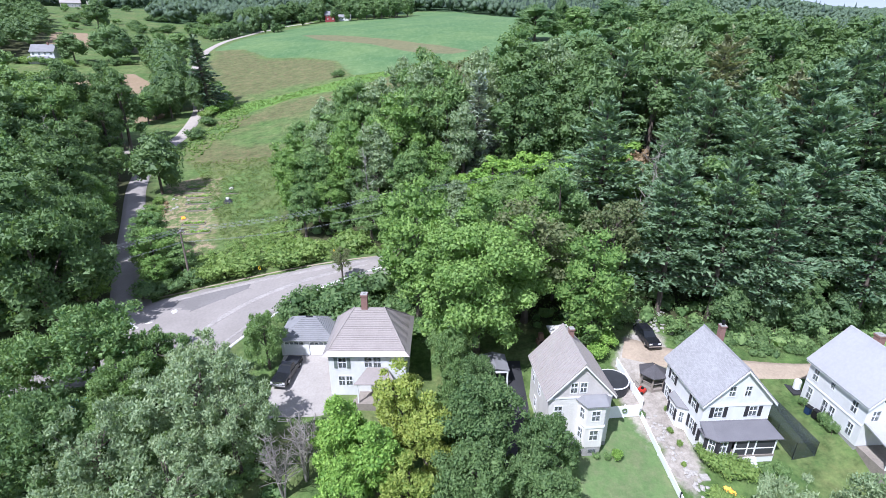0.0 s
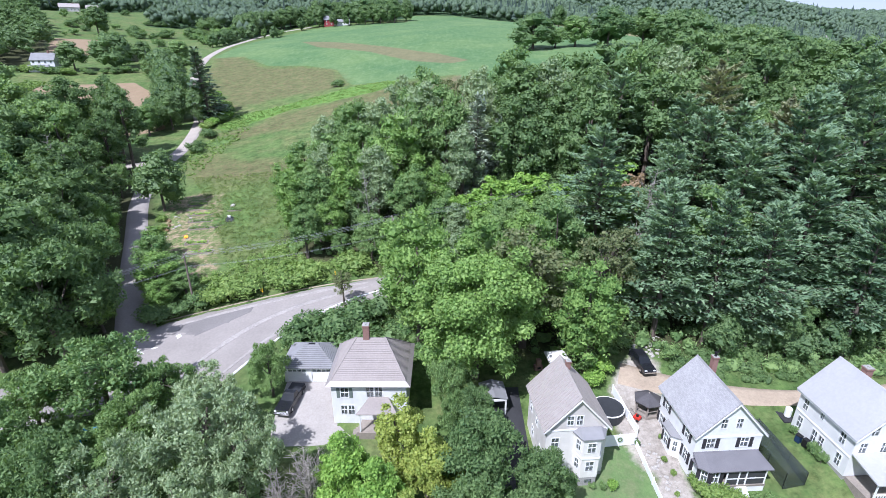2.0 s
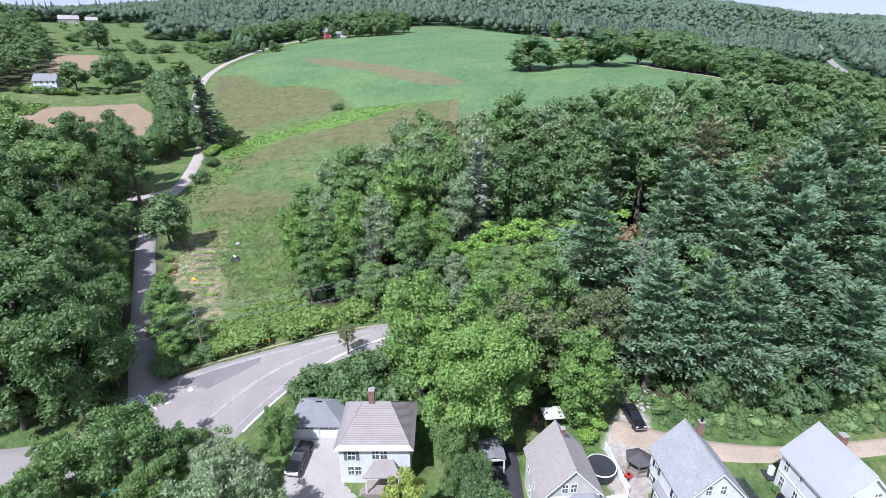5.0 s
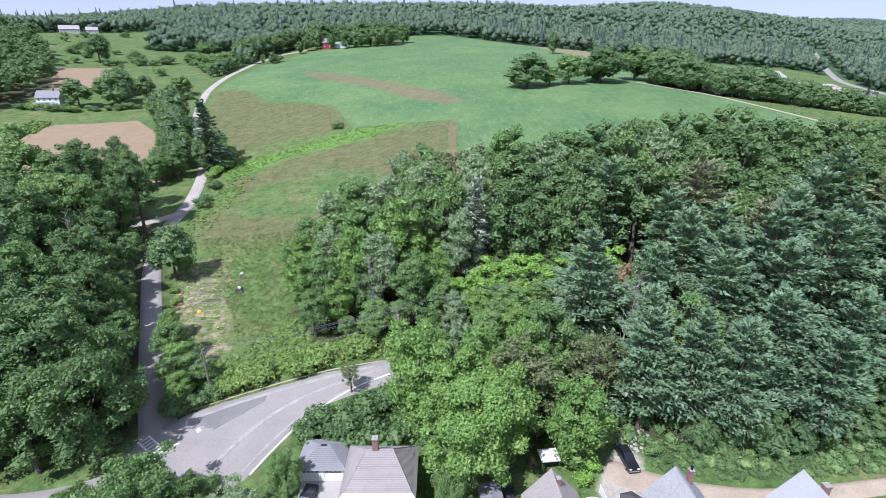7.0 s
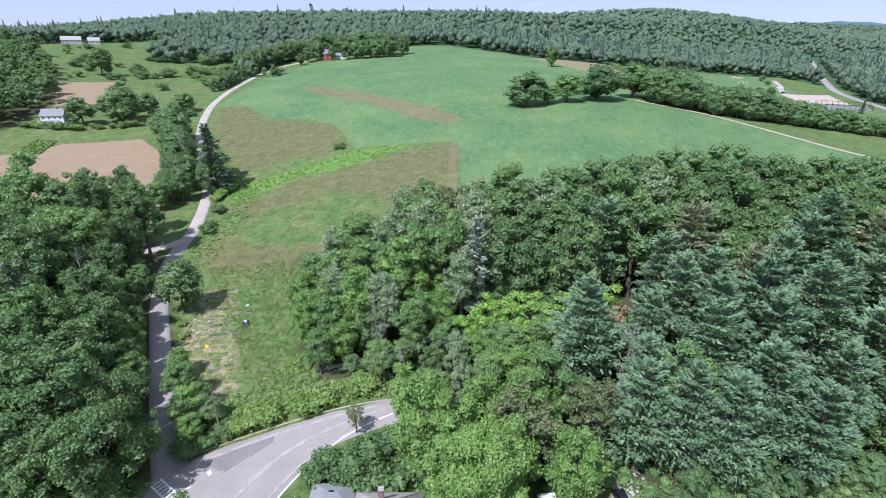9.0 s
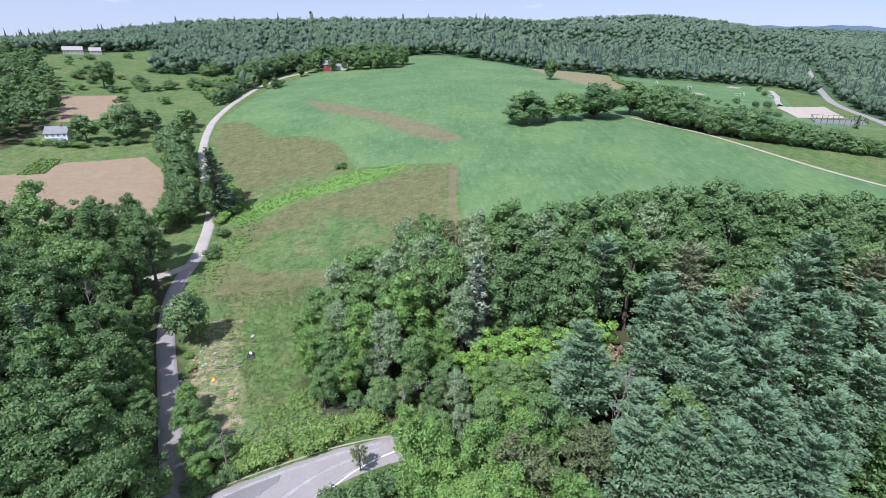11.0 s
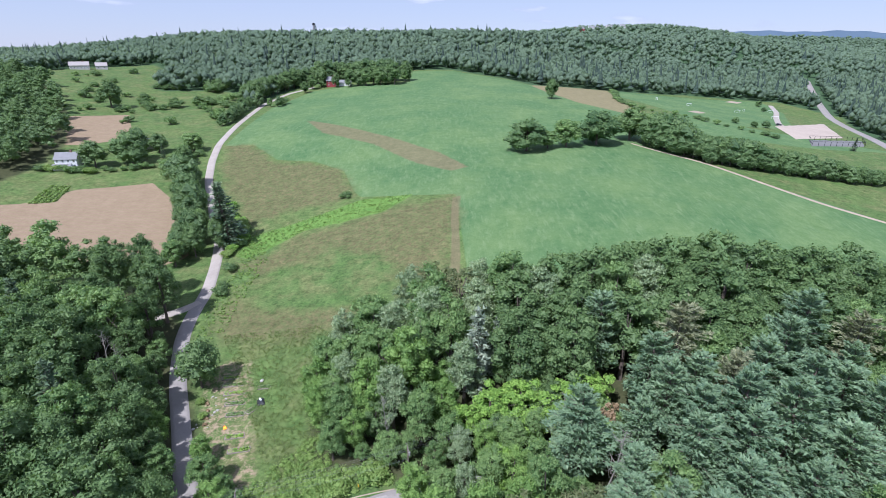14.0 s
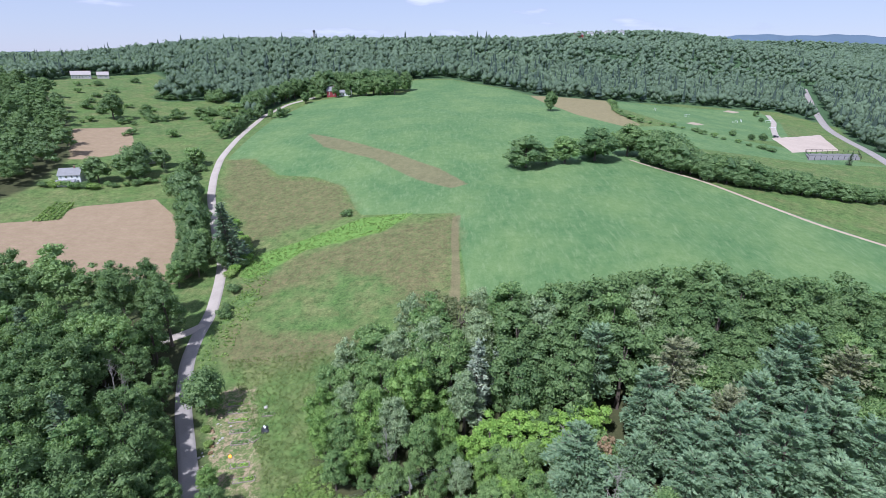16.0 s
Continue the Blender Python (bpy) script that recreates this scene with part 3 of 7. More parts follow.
def plumes(c, way, size, rng, slim=0.55):
    """A tuft of needles, one long triangle, at each point c, pointing along way."""
    n = len(c)
    way = unit(way + rng.normal(0, 0.4, (n, 3)))
    side = unit(np.cross(way, np.array([0, 0, 1.0]) + rng.normal(0, 0.45, (n, 3))))
    s = (size * rng.uniform(0.6, 1.4, n))[:, None]
    v = np.stack([c - way * s * 0.8 - side * s * slim, c - way * s * 0.8 + side * s * slim, c + way * s * 1.2], 1).reshape(-1, 3)
    return v, np.arange(n)[:, None] * 3 + [0, 1, 2]


def gather(pieces):
    v, f, k = [], [], 0
    for a, b in pieces:
        v.append(a), f.append(b + k)
        k += len(a)
    return np.concatenate(v), np.concatenate(f)


def lumps_of(rng, R, T, count, low=-0.55, fill=(0.4, 0.92), size=(0.16, 0.38), taper=0.0, bays=0.3):
    d = unit(rng.normal(0, 1, (count * 3, 3)))
    d = d[d[:, 2] > low][:count]
    # a few deep bays break the outline
    hollow = unit(rng.normal(0, 1, (4, 3)) * [1, 1, 0.5])
    dent = 1 - bays * np.clip((d @ hollow.T).max(1) * 4 - 3, 0, 1)
    p = d * (dent * rng.uniform(*fill, len(d)))[:, None] * np.array([R, R, T / 2])
    if taper:
        p[:, :2] *= (1 - taper * np.clip(p[:, 2:] / (T / 2), -0.4, 1))
    return p, R * rng.uniform(*size, len(d))


def leaf_crown(seed, R, T, count, leaves, leaf, core=0.74, spread=0.36, shoots=0.0, **kw):
    """A crown of leafy clumps round the point 0, with gaps between them."""
    rng = np.random.default_rng(seed)
    p, r = lumps_of(rng, R, T, count, **kw)
    pieces = []
    if core:
        for a, b in zip(p, r):
            k = OCTA[0] * b * core * 1.12 * rng.uniform(0.8, 1.2, (6, 1)) * [1, 1, 0.85]
            pieces.append((k + a, OCTA[1]))
    who = rng.choice(len(p), int(leaves * 2.2), p=r ** 2 / (r ** 2).sum())
    d = unit(unit(rng.normal(0, 1, (len(who), 3))) + 0.45 * unit(p[who]) + [0, 0, 0.3])
    c = p[who] + d * (r[who] * rng.uniform(1 - spread, 1.28, len(who)))[:, None] * [1, 1, 0.85]
    gap = np.linalg.norm(c[:, None] - p[None], axis=2) / r[None]
    gap[np.arange(len(who)), who] = 9
    c, d = c[gap.min(1) > 0.74][:leaves], d[gap.min(1) > 0.74][:leaves]
    k = int(len(c) * shoots)
    pieces.append(sprays(c[k:], d[k:] + [0, 0, 0.35], leaf, rng, 0.7, 0.75))
    if k:
        # young shoots that point up and out of the crown
        pieces.append(plumes(c[:k], d[:k] * 0.7 + [0, 0, 0.75], leaf * 1.25, rng, 0.4))
    return gather(pieces), p, r


def trunk_geo(seed, H, base, goals, lean=0.3, sides=6, thick=1.0):
    rng = np.random.default_rng(seed)
    g = Geo()
    top = np.array([rng.normal(0, lean), rng.normal(0, lean), H * 0.72])
    path = [np.array([0, 0, -0.6]), np.array([0, 0, H * 0.1]), top * [0.4, 0.4, 0.5] + rng.normal(0, 0.1, 3), top]
    r0 = thick * (0.10 + 0.016 * H)
    g.tube(path, [r0 * 1.25, r0, r0 * 0.75, r0 * 0.3], sides)
    for q in goals:
        t = rng.uniform(0.3, 0.85)
        a = np.array(path[1]) * (1 - t) + top * t
        mid = (a + q) / 2 + [0, 0, 0.06 * H * rng.uniform(-0.3, 0.6)]
        g.tube([a, mid, q], [r0 * 0.4, r0 * 0.26, r0 * 0.08], 4, False)
    return g


def hardwood(seed, material, R=4.2, H=14, bole=0.28, count=30, leaves=1700, leaf=0.42, bark=None, limbs=6, **kw):
    T = H * (1 - bole)
    (v, f), p, r = leaf_crown(seed, R, T, count, leaves, leaf, **kw)
    v = v + [0, 0, H * bole + T / 2]
    rng = np.random.default_rng(seed + 5)
    goals = [p[i] + [0, 0, H * bole + T / 2] for i in rng.choice(len(p), min(limbs, len(p)), False)]
    return [("trunk", trunk_geo(seed, H, 0, goals).mesh("trunk", bark or M_bark)), ("crown", arrays("crown", v, f, material))]


def pine(seed, material, H=26, reach=7.0, bare=0.2, whorls=15, arms=6, per=92, leaf=0.36, drop=0.0, shape=0.62, sides=7):
    """A white pine: level whorled boughs that carry flat feathery plates of needles."""
    rng = np.random.default_rng(seed)
    g = Geo()
    bend = rng.normal(0, 0.5, 2)
    thick = H / 60
    g.tube([(0, 0, -0.6), (bend[0] * 0.3, bend[1] * 0.3, H * 0.4), (bend[0], bend[1], H * 0.8), (bend[0], bend[1], H * 0.985)], [thick, thick * 0.75, thick * 0.36, 0.03], sides)
    pieces = []
    heavy = rng.uniform(0, 6.28)
    for i in range(whorls):
        k = i / (whorls - 1)
        z = H * (bare + (0.965 - bare) * k)
        L = reach * (min(1, 0.5 + 2.2 * k) if k < 0.25 else 1) * (1 - k) ** shape * 1.1 + 0.5
        start = rng.uniform(0, 6.28)
        for j in range(arms):
            if rng.random() < 0.12:
                continue
            a = start + 6.283 * (j + rng.uniform(-0.3, 0.3)) / arms
            l = L * rng.uniform(0.55, 1.12) * (1 + 0.18 * math.cos(a - heavy))
            rise = rng.uniform(0.0, 0.22) + 0.75 * k * k - drop
            flat = np.array([math.cos(a), math.sin(a), 0])
            side = np.array([-flat[1], flat[0], 0])
            o = np.array([bend[0] * min(1, z / H / 0.8), bend[1] * min(1, z / H / 0.8), z + rng.uniform(-0.5, 0.5)])
            g.tube([o, o + flat * l * 0.5 + [0, 0, rise * l * 0.5 + 0.02 * l], o + flat * l * 0.92 + [0, 0, rise * l * 0.92 - 0.06 * l]], [thick * 0.22, thick * 0.13, 0.02], 4, False)
            n = int(per * (0.3 + 1.1 * l / reach))
            t = rng.uniform(0.06, 1.0, n) ** 0.7
            # fingers of foliage to both sides of the bough
            fan = np.round(rng.uniform(-1, 1, n) * 3) / 3 + rng.normal(0, 0.07, n)
            wide = 0.40 * l * np.sin(np.pi * np.clip(t * 0.8 + 0.12, 0, 1))
            sag = rise * t * l - 0.07 * l * (fan ** 2 + t ** 3)
            c = o + flat * (t * l)[:, None] + side * (fan * wide)[:, None] + np.stack([np.zeros(n), np.zeros(n), sag + rng.uniform(-0.1, 0.25, n)], 1)
            way = flat[None] + side[None] * (fan * 0.9)[:, None] + [0, 0, 0.22 + rise * 0.6]
            pieces.append(plumes(c, way, leaf, rng))
    tip = np.array([bend[0], bend[1], H * 0.95]) + rng.normal(0, 0.35, (40, 3)) * [1, 1, 2.2]
    pieces.append(plumes(tip, np.tile([0, 0, 1.0], (40, 1)), leaf, rng))
    v, f = gather(pieces)
    return [("trunk", g.mesh("trunk", M_bark)), ("crown", arrays("crown", v, f, material))]


def bare_tree(seed, H=11, limbs=16, stems=2):
    rng = np.random.default_rng(seed)
    g = Geo()
    for s in range(stems):
        lean = rng.normal(0, 0.14, 2) * H
        top = np.array([lean[0], lean[1], H * rng.uniform(0.8, 1)])
        g.tube([(0, 0, -0.5), top * 0.5 + rng.normal(0, 0.2, 3), top], [0.17, 0.1, 0.025], 6)
        for i in range(limbs):
            t = rng.uniform(0.25, 0.95)
            a = top * t
            d = unit(np.array([*rng.normal(0, 1, 2), rng.uniform(0.5, 1.5)])) * H * 0.32 * (1.1 - t)
            g.tube([a, a + d * 0.5 + rng.normal(0, 0.12, 3), a + d], [0.06, 0.04, 0.012], 4, False)
            for j in range(3):
                b = a + d * rng.uniform(0.4, 0.9)
                e = unit(np.array([*rng.normal(0, 1, 2), 0.7])) * H * 0.1
                g.tube([b, b + e], [0.025, 0.008], 3, False)
    return [("trunk", g.mesh("trunk", M_bark_pale))]


def shrub(seed, material, R=1.6, H=2.4, count=12, leaves=820, leaf=0.15):
    (v, f), p, r = leaf_crown(seed, R, H, count, leaves, leaf, low=-0.3, size=(0.34, 0.5))
    g = Geo()
    for q in p[:5]:
        g.tube([(0, 0, -0.3), (q[0] * 0.5, q[1] * 0.5, H * 0.3), (q[0], q[1], q[2] + H * 0.45)], [0.06, 0.04, 0.015], 4, False)
    return [("stem", g.mesh("stem", M_bark)), ("foliage", arrays("foliage", v + [0, 0, H * 0.45], f, material))]


KINDS = {
    # close foreground
    "big_maple": (lambda: hardwood(11, F_maple, 7.6, 20, 0.05, 110, 26000, 0.19, limbs=10, size=(0.10, 0.24), low=-0.9, core=0.7, fill=(0.5, 0.95)), 20, "large round maple in full green leaf", "maple tree"),
    "front_maple": (lambda: hardwood(12, F_mid, 5.6, 13, 0.10, 80, 9500, 0.18, limbs=12, shoots=0.5, size=(0.09, 0.22), core=0.6, low=-0.8), 13, "dense broad hardwood in green leaf", "tree"),
    "front_silver": (lambda: hardwood(13, F_silver, 5.6, 13, 0.08, 100, 11000, 0.17, limbs=16, shoots=0.45, size=(0.07, 0.19), core=0.45, spread=0.6, fill=(0.35, 1.0)), 13, "silvery grey-green spreading tree", "tree"),
    "front_dark": (lambda: hardwood(14, F_dark, 5.4, 12, 0.10, 80, 9500, 0.18, shoots=0.25, limbs=10, size=(0.10, 0.24), core=0.65, low=-0.8), 12, "dark dense hardwood in full leaf", "tree"),
    "front_yellow": (lambda: hardwood(15, F_yellow, 3.6, 12, 0.06, 64, 8500, 0.165, shoots=0.4, limbs=12, size=(0.10, 0.26), core=0.5, low=-0.8, taper=0.25), 12, "slim tree with yellowing leaves", "tree"),
    "front_bright": (lambda: hardwood(16, F_bright, 3.6, 11, 0.06, 64, 8500, 0.165, shoots=0.3, limbs=10, size=(0.10, 0.26), core=0.6, low=-0.8, taper=0.25), 11, "fresh bright green young tree", "tree"),
    # the woods
    "maple": (lambda: hardwood(21, F_maple, 5.4, 20, 0.06, 62, 5600, 0.24, shoots=0.3, limbs=6, low=-0.85, size=(0.17, 0.33), fill=(0.5, 0.92)), 20, "green maple with a full crown", "maple tree"),
    "hardwood_a": (lambda: hardwood(22, F_mid, 5.6, 25, 0.14, 66, 5000, 0.28, shoots=0.3, size=(0.18, 0.34), low=-0.8, fill=(0.5, 0.92)), 25, "tall green hardwood of the mixed wood", "tree"),
    "hardwood_b": (lambda: hardwood(23, F_mid, 5.8, 23, 0.12, 66, 5000, 0.28, shoots=0.3, taper=0.3, size=(0.18, 0.34), low=-0.8, fill=(0.5, 0.92)), 23, "tall green hardwood of the mixed wood", "tree"),
    "oak": (lambda: hardwood(24, F_dark, 6.4, 24, 0.13, 76, 5200, 0.30, size=(0.16, 0.32), low=-0.8, fill=(0.5, 0.94)), 24, "tall dark green oak of the mixed wood", "oak tree"),
    "oak_b": (lambda: hardwood(25, F_dark, 5.8, 26, 0.16, 72, 5000, 0.30, taper=0.25, size=(0.17, 0.33), low=-0.8, fill=(0.5, 0.94)), 26, "tall dark green oak of the mixed wood", "oak tree"),
    "silver": (lambda: hardwood(26, F_silver, 4.6, 22, 0.10, 70, 5400, 0.25, shoots=0.5, core=0.62, taper=0.3, size=(0.15, 0.32), low=-0.8), 22, "pale silver-leaved tree at the wood edge", "tree"),
    "bright": (lambda: hardwood(27, F_bright, 3.6, 11, 0.1, 40, 3000, 0.24, size=(0.14, 0.3), low=-0.8), 11, "bright yellow-green young tree", "tree"),
    "olive": (lambda: hardwood(28, F_olive, 4.4, 17, 0.2, 60, 4200, 0.2, limbs=22, core=0.3, size=(0.1, 0.24), spread=0.7), 17, "thin olive tree with branches showing", "tree"),
    "rusty": (lambda: hardwood(29, F_rust, 2.2, 10, 0.3, 18, 900, 0.22, limbs=14, core=0.3), 10, "half-dead tree with rust-brown leaves", "tree"),
    "pine": (lambda: pine(31, F_pine, 25, 7.0, 0.22), 25, "tall white pine with level feathery boughs", "pine tree"),
    "pine_b": (lambda: pine(32, F_pine, 25, 6.4, 0.18, 16, 6, 84, 0.36, shape=0.5), 25, "tall blue-green white pine of the wood", "pine tree"),
    "pine_c": (lambda: pine(33, F_pine, 25, 7.4, 0.28, 13, 6, 98, 0.38, shape=0.5), 25, "broad white pine with layered boughs", "pine tree"),
    "olive_pine": (lambda: pine(36, F_brown_pine, 25, 7.0, 0.25, 13, 6, 90, 0.37, 0.05, shape=0.5), 25, "white pine with browning olive needles", "pine tree"),
    "spruce": (lambda: pine(34, F_spruce, 16, 3.0, 0.06, 20, 7, 16, 0.3, 0.3, 0.9), 16, "dark pointed green spruce", "spruce tree"),
    "blue_spruce": (lambda: pine(35, F_blue, 15, 2.8, 0.1, 19, 7, 22, 0.28, 0.25, 0.85), 15, "pale blue spruce among hardwoods", "spruce tree"),
    "dead_tree": (lambda: bare_tree(41, 11, 22, 4), 11, "bare dead tree with pale branches", "dead tree"),
    "tall_snag": (lambda: bare_tree(42, 16, 14, 1), 16, "tall bare pale dead snag", "dead tree"),
    # far
    "field_tree": (lambda: hardwood(51, F_field, 5.0, 11, -0.02, 46, 1800, 0.28, core=0.9, low=-0.85, size=(0.26, 0.4), bays=0.08, fill=(0.45, 0.75)), 11, "round field tree with low branches", "tree"),
    "field_tree_b": (lambda: hardwood(52, F_dark, 4.8, 12, -0.02, 46, 1800, 0.28, core=0.9, taper=0.2, low=-0.85, size=(0.26, 0.4), bays=0.08, fill=(0.45, 0.75)), 12, "dark green round field tree", "tree"),
    "field_tree_c": (lambda: hardwood(53, F_mid, 3.8, 11, -0.02, 40, 1700, 0.27, core=0.9, taper=0.2, low=-0.85, size=(0.26, 0.4), bays=0.08, fill=(0.45, 0.75)), 11, "greyish green slim field tree", "tree"),
    "bush": (lambda: shrub(61, F_mid), 2.4, "low rounded green leafy bush", "bush"),
    "dark_bush": (lambda: shrub(62, F_dark, 1.9, 2.4, 13), 2.4, "low dark green leafy bush", "bush"),
    "bright_bush": (lambda: shrub(63, F_bright, 1.7, 2.2), 2.2, "low bright green leafy bush", "bush"),
    "weedy_bush": (lambda: shrub(64, F_weed, 1.8, 1.8), 1.8, "tangled weedy green roadside bush", "bush"),
}
first, planted = {}, []


def plant(kind, x, y, H, wide=1.0, group="", label=""):
    build, full, text, category = KINDS[kind]
    s = H / full
    turn = random.uniform(0, 360)
    wx = wide * random.uniform(0.94, 1.06)
    m = pose(x, y, h(x, y), 0, 0, turn) @ Matrix.Diagonal((s * wx, s * wx, s, 1))
    planted.append((x, y, full and H))
    name = category.replace(" ", "_")
    if kind not in first:
        ob = thing(name, m, label or text, category, group)
        for pname, me in build():
            part(pname, me, None, ob)
        first[kind] = (ob, Vector(ob.scale))
        return ob
    ob, sc = first[kind]
    made = copy_thing(ob, m @ Matrix.Diagonal((1 / sc.x, 1 / sc.y, 1 / sc.z, 1)))
    return tagged(made, label or text, category, group)


def rows(kind, table, group=""):
    for x, y, H, wide in table:
        plant(kind, x, y, H, wide, group)


def wood_height(x, y):
    """How tall the wood stands: low by the road, tallest along its upper edge."""
    u, v = x / 50, (y - 100) / 50
    t = 23.2 + 5.75 * u + 6.66 * v - 1.93 * u * u - 3.44 * u * v + 0.93 * v * v
    t = t + 2.8 * math.exp(-((x - 8) / 26) ** 2 - ((y - 116) / 14) ** 2) - 9.5 * math.exp(-((x - 8) / 15) ** 2 - ((y - 92) / 13) ** 2)
    return min(29.0, max(10.5, t - 1.0)) - 2.5 * float(smooth(-16, -28, x))


def wood_rows(kind, table, group="mixed wood"):
    for x, y, wide in table:
        plant(kind, x, y, wood_height(x, y) - random.uniform(-0.8, 1.2), wide, group)


# around the houses
rows("big_maple", [(4.5, 57.5, 21, 1.05)])
rows("maple", [(19.5, 58.5, 17, 1.1), (-3.5, 65, 21.5, 1.0), (12.5, 69, 18, 0.9)])
rows("olive", [(11.8, 63.5, 20, 1.2), (24, 66.5, 18.5, 1.1), (-16.5, 74.5, 6.5, 1.1)])
rows("front_maple", [(1.0, 50.5, 10, 0.75), (1.2, 46.5, 8, 0.6), (-40.5, 49.0, 13, 1.15), (-33.5, 49.5, 9.5, 0.9), (-47.5, 47, 10, 0.9), (-22.3, 54.0, 9, 0.8), (-34, 44, 10, 0.9), (-47, 40, 11, 1)])
rows("front_silver", [(-28, 47.5, 10, 0.9), (-25.5, 41.5, 13, 1.0), (-20.5, 38.5, 12, 0.85), (-30.5, 34.5, 12, 0.95), (-22.5, 32, 11, 0.95), (-29, 28, 11, 0.9), (29.5, 29.5, 11, 0.8), (37.5, 30.5, 11.5, 0.75)])
rows("front_dark", [(3.4, 46.5, 8.5, 0.75), (3.6, 39.0, 11.5, 0.95), (9.8, 37.2, 10, 0.8), (2.4, 33.5, 10, 0.9), (8.6, 33, 9, 0.9), (-37.5, 36, 12, 0.9), (-43, 31, 11, 0.9)])
rows("front_yellow", [(-4.6, 41.0, 12.2, 1.0), (-1.6, 38.0, 10.8, 1.1), (-3.2, 33.2, 9.2, 1.15)])
rows("front_bright", [(-9.8, 38.2, 10.8, 1.0), (-6.2, 35.6, 10.2, 1.1), (-8.8, 32.4, 8.6, 1.15)])
rows("dead_tree", [(-13.8, 38, 9.5, 1.0), (-15.5, 36, 8.5, 1.0)])
rows("dark_bush", [(-19.5, 66.5, 4.0, 1.3), (-16, 66, 4.5, 1.3), (-13, 69, 4.5, 1.2), (-22, 64.8, 2.5, 1.2), (-14.5, 63.5, 4, 1.2), (-11, 62, 4.5, 1.2)])
# the pines behind the white houses, and the wood's marked trees
rows("pine", [(38.3, 63.4, 23.2, 0.95), (26.2, 81, 25.8, 1.15), (57, 80.5, 29, 1.0), (72, 83, 28, 1.0), (98, 86, 26, 1.0)])
rows("pine_b", [(43.6, 61.8, 22.5, 0.95), (33.5, 72, 21, 0.9), (64.5, 76, 29.5, 1.0), (84, 88.5, 25, 1.0), (66, 90, 26, 1.0), (45, 87, 25, 0.95)])
rows("pine_c", [(51, 66.5, 23, 0.95), (54.5, 73.5, 26.5, 0.95), (46, 75, 24.5, 0.95), (38, 81, 22, 0.9), (82, 77, 27, 1.0), (82.5, 101.5, 27, 1.0), (74, 95, 26, 0.95), (62, 66, 23, 0.9)])
rows("olive_pine", [(52.5, 99, 28.5, 1.05), (59, 88, 25.5, 0.95), (91, 96, 26, 0.95)])
wood_rows("silver", [(-25, 104.5, 1.1), (-14, 115, 1.1), (-4, 117, 1.1), (-13, 97.5, 1.0), (4, 103.5, 1.0), (8, 117.5, 1.0), (24.5, 118.5, 1.1), (52, 120, 1.0), (-27.5, 119, 1.1)])
wood_rows("hardwood_b", [(-24, 110, 1.1), (-17, 109, 1.0), (-31, 112, 1.1), (-25, 97, 1.0), (-21, 122, 1.1)])
wood_rows("maple", [(-19, 99, 1.0), (-9, 106, 1.0), (-32.5, 105.5, 0.95), (-30, 98, 0.9)])
wood_rows("hardwood_a", [(-19.5, 116.5, 1.1), (-4.5, 123, 1.1), (-7, 110, 0.95), (1, 112, 1.0), (44, 118, 1.05), (17, 125, 1.1), (-27.5, 100, 1.0)])
rows("front_dark", [(-53.5, 60.5, 19, 1.0), (-56.6, 70, 17, 0.9)])
rows("oak", [(-60.5, 58, 18, 1), (-67, 57.5, 20, 1), (-74, 58.5, 22, 1)])
wood_rows("oak", [(38.5, 124, 1.05), (58, 127, 1.1), (70.5, 128, 1.1), (81, 124, 1.1), (94, 122, 1.1), (110, 124, 1.05), (33.5, 114, 1.1), (70, 114, 1.05), (88, 116, 1.1), (18, 108, 1.0), (30, 104, 1.0), (44, 108, 1.05), (58, 112, 1.05)])
rows("blue_spruce", [(6.8, 107, 24, 1.0), (12, 112, 18, 0.8)])
rows("field_tree_b", [(-66.4, 115.0, 15, 0.95)])
rows("oak_b", [(-90.5, 146, 24, 1.0), (-96.5, 152, 24, 1.0), (-103, 160, 25, 0.9), (-89.5, 135, 20, 0.9), (-108, 151, 26, 1.0), (-113, 160, 24, 1.0)], "west wood")
rows("bright", [(9.7, 96.8, 12.5, 1.2), (14.2, 95.4, 12, 1.1), (9.5, 79.5, 10, 1.0), (4.5, 94, 11, 1.0)])
rows("bright", [(14.5, 90.5, 9, 1.3), (19, 92.5, 9.5, 1.3), (23, 96, 10.5, 1.3), (28.5, 98, 11, 1.3), (17, 100, 12, 1.2), (33.5, 100, 13, 1.2), (26, 92.5, 8, 1.4), (31, 94.5, 9, 1.3), (13, 85, 7.5, 1.4), (20, 87.2, 7, 1.4)], "roadside wood")
rows("rusty", [(34, 88, 15.5, 0.7)])
rows("tall_snag", [(32.5, 75, 19, 1.0), (31, 78, 21, 1), (-13, 92, 17, 0.7), (24, 70, 15, 0.9), (-88, 112, 19, 1.0), (-84, 109, 17, 1.0)])
# roadside and fields
rows("field_tree", [(-117.5, 229, 18, 1.0), (-138, 266, 18, 1.1), (-126, 243, 17, 0.95), (-106, 203, 16, 0.85), (-182.7, 299, 20, 1.1), (47.5, 283, 18, 1.4), (89.7, 294, 20, 1.35), (132, 295, 18, 1.2), (-190, 321, 15, 1.1)], "field trees")
rows("field_tree_b", [(-101, 192, 15, 0.85), (-112, 217, 17, 0.9), (-132, 256, 17, 0.95), (-176, 318, 13, 1.1), (-143.5, 268, 17, 1.0), (-199, 290, 16, 1.15), (-268, 428, 22, 1.1), (113.5, 307, 20, 1.4), (95, 447, 17, 0.9), (-94, 199, 15, 0.7)], "field trees")
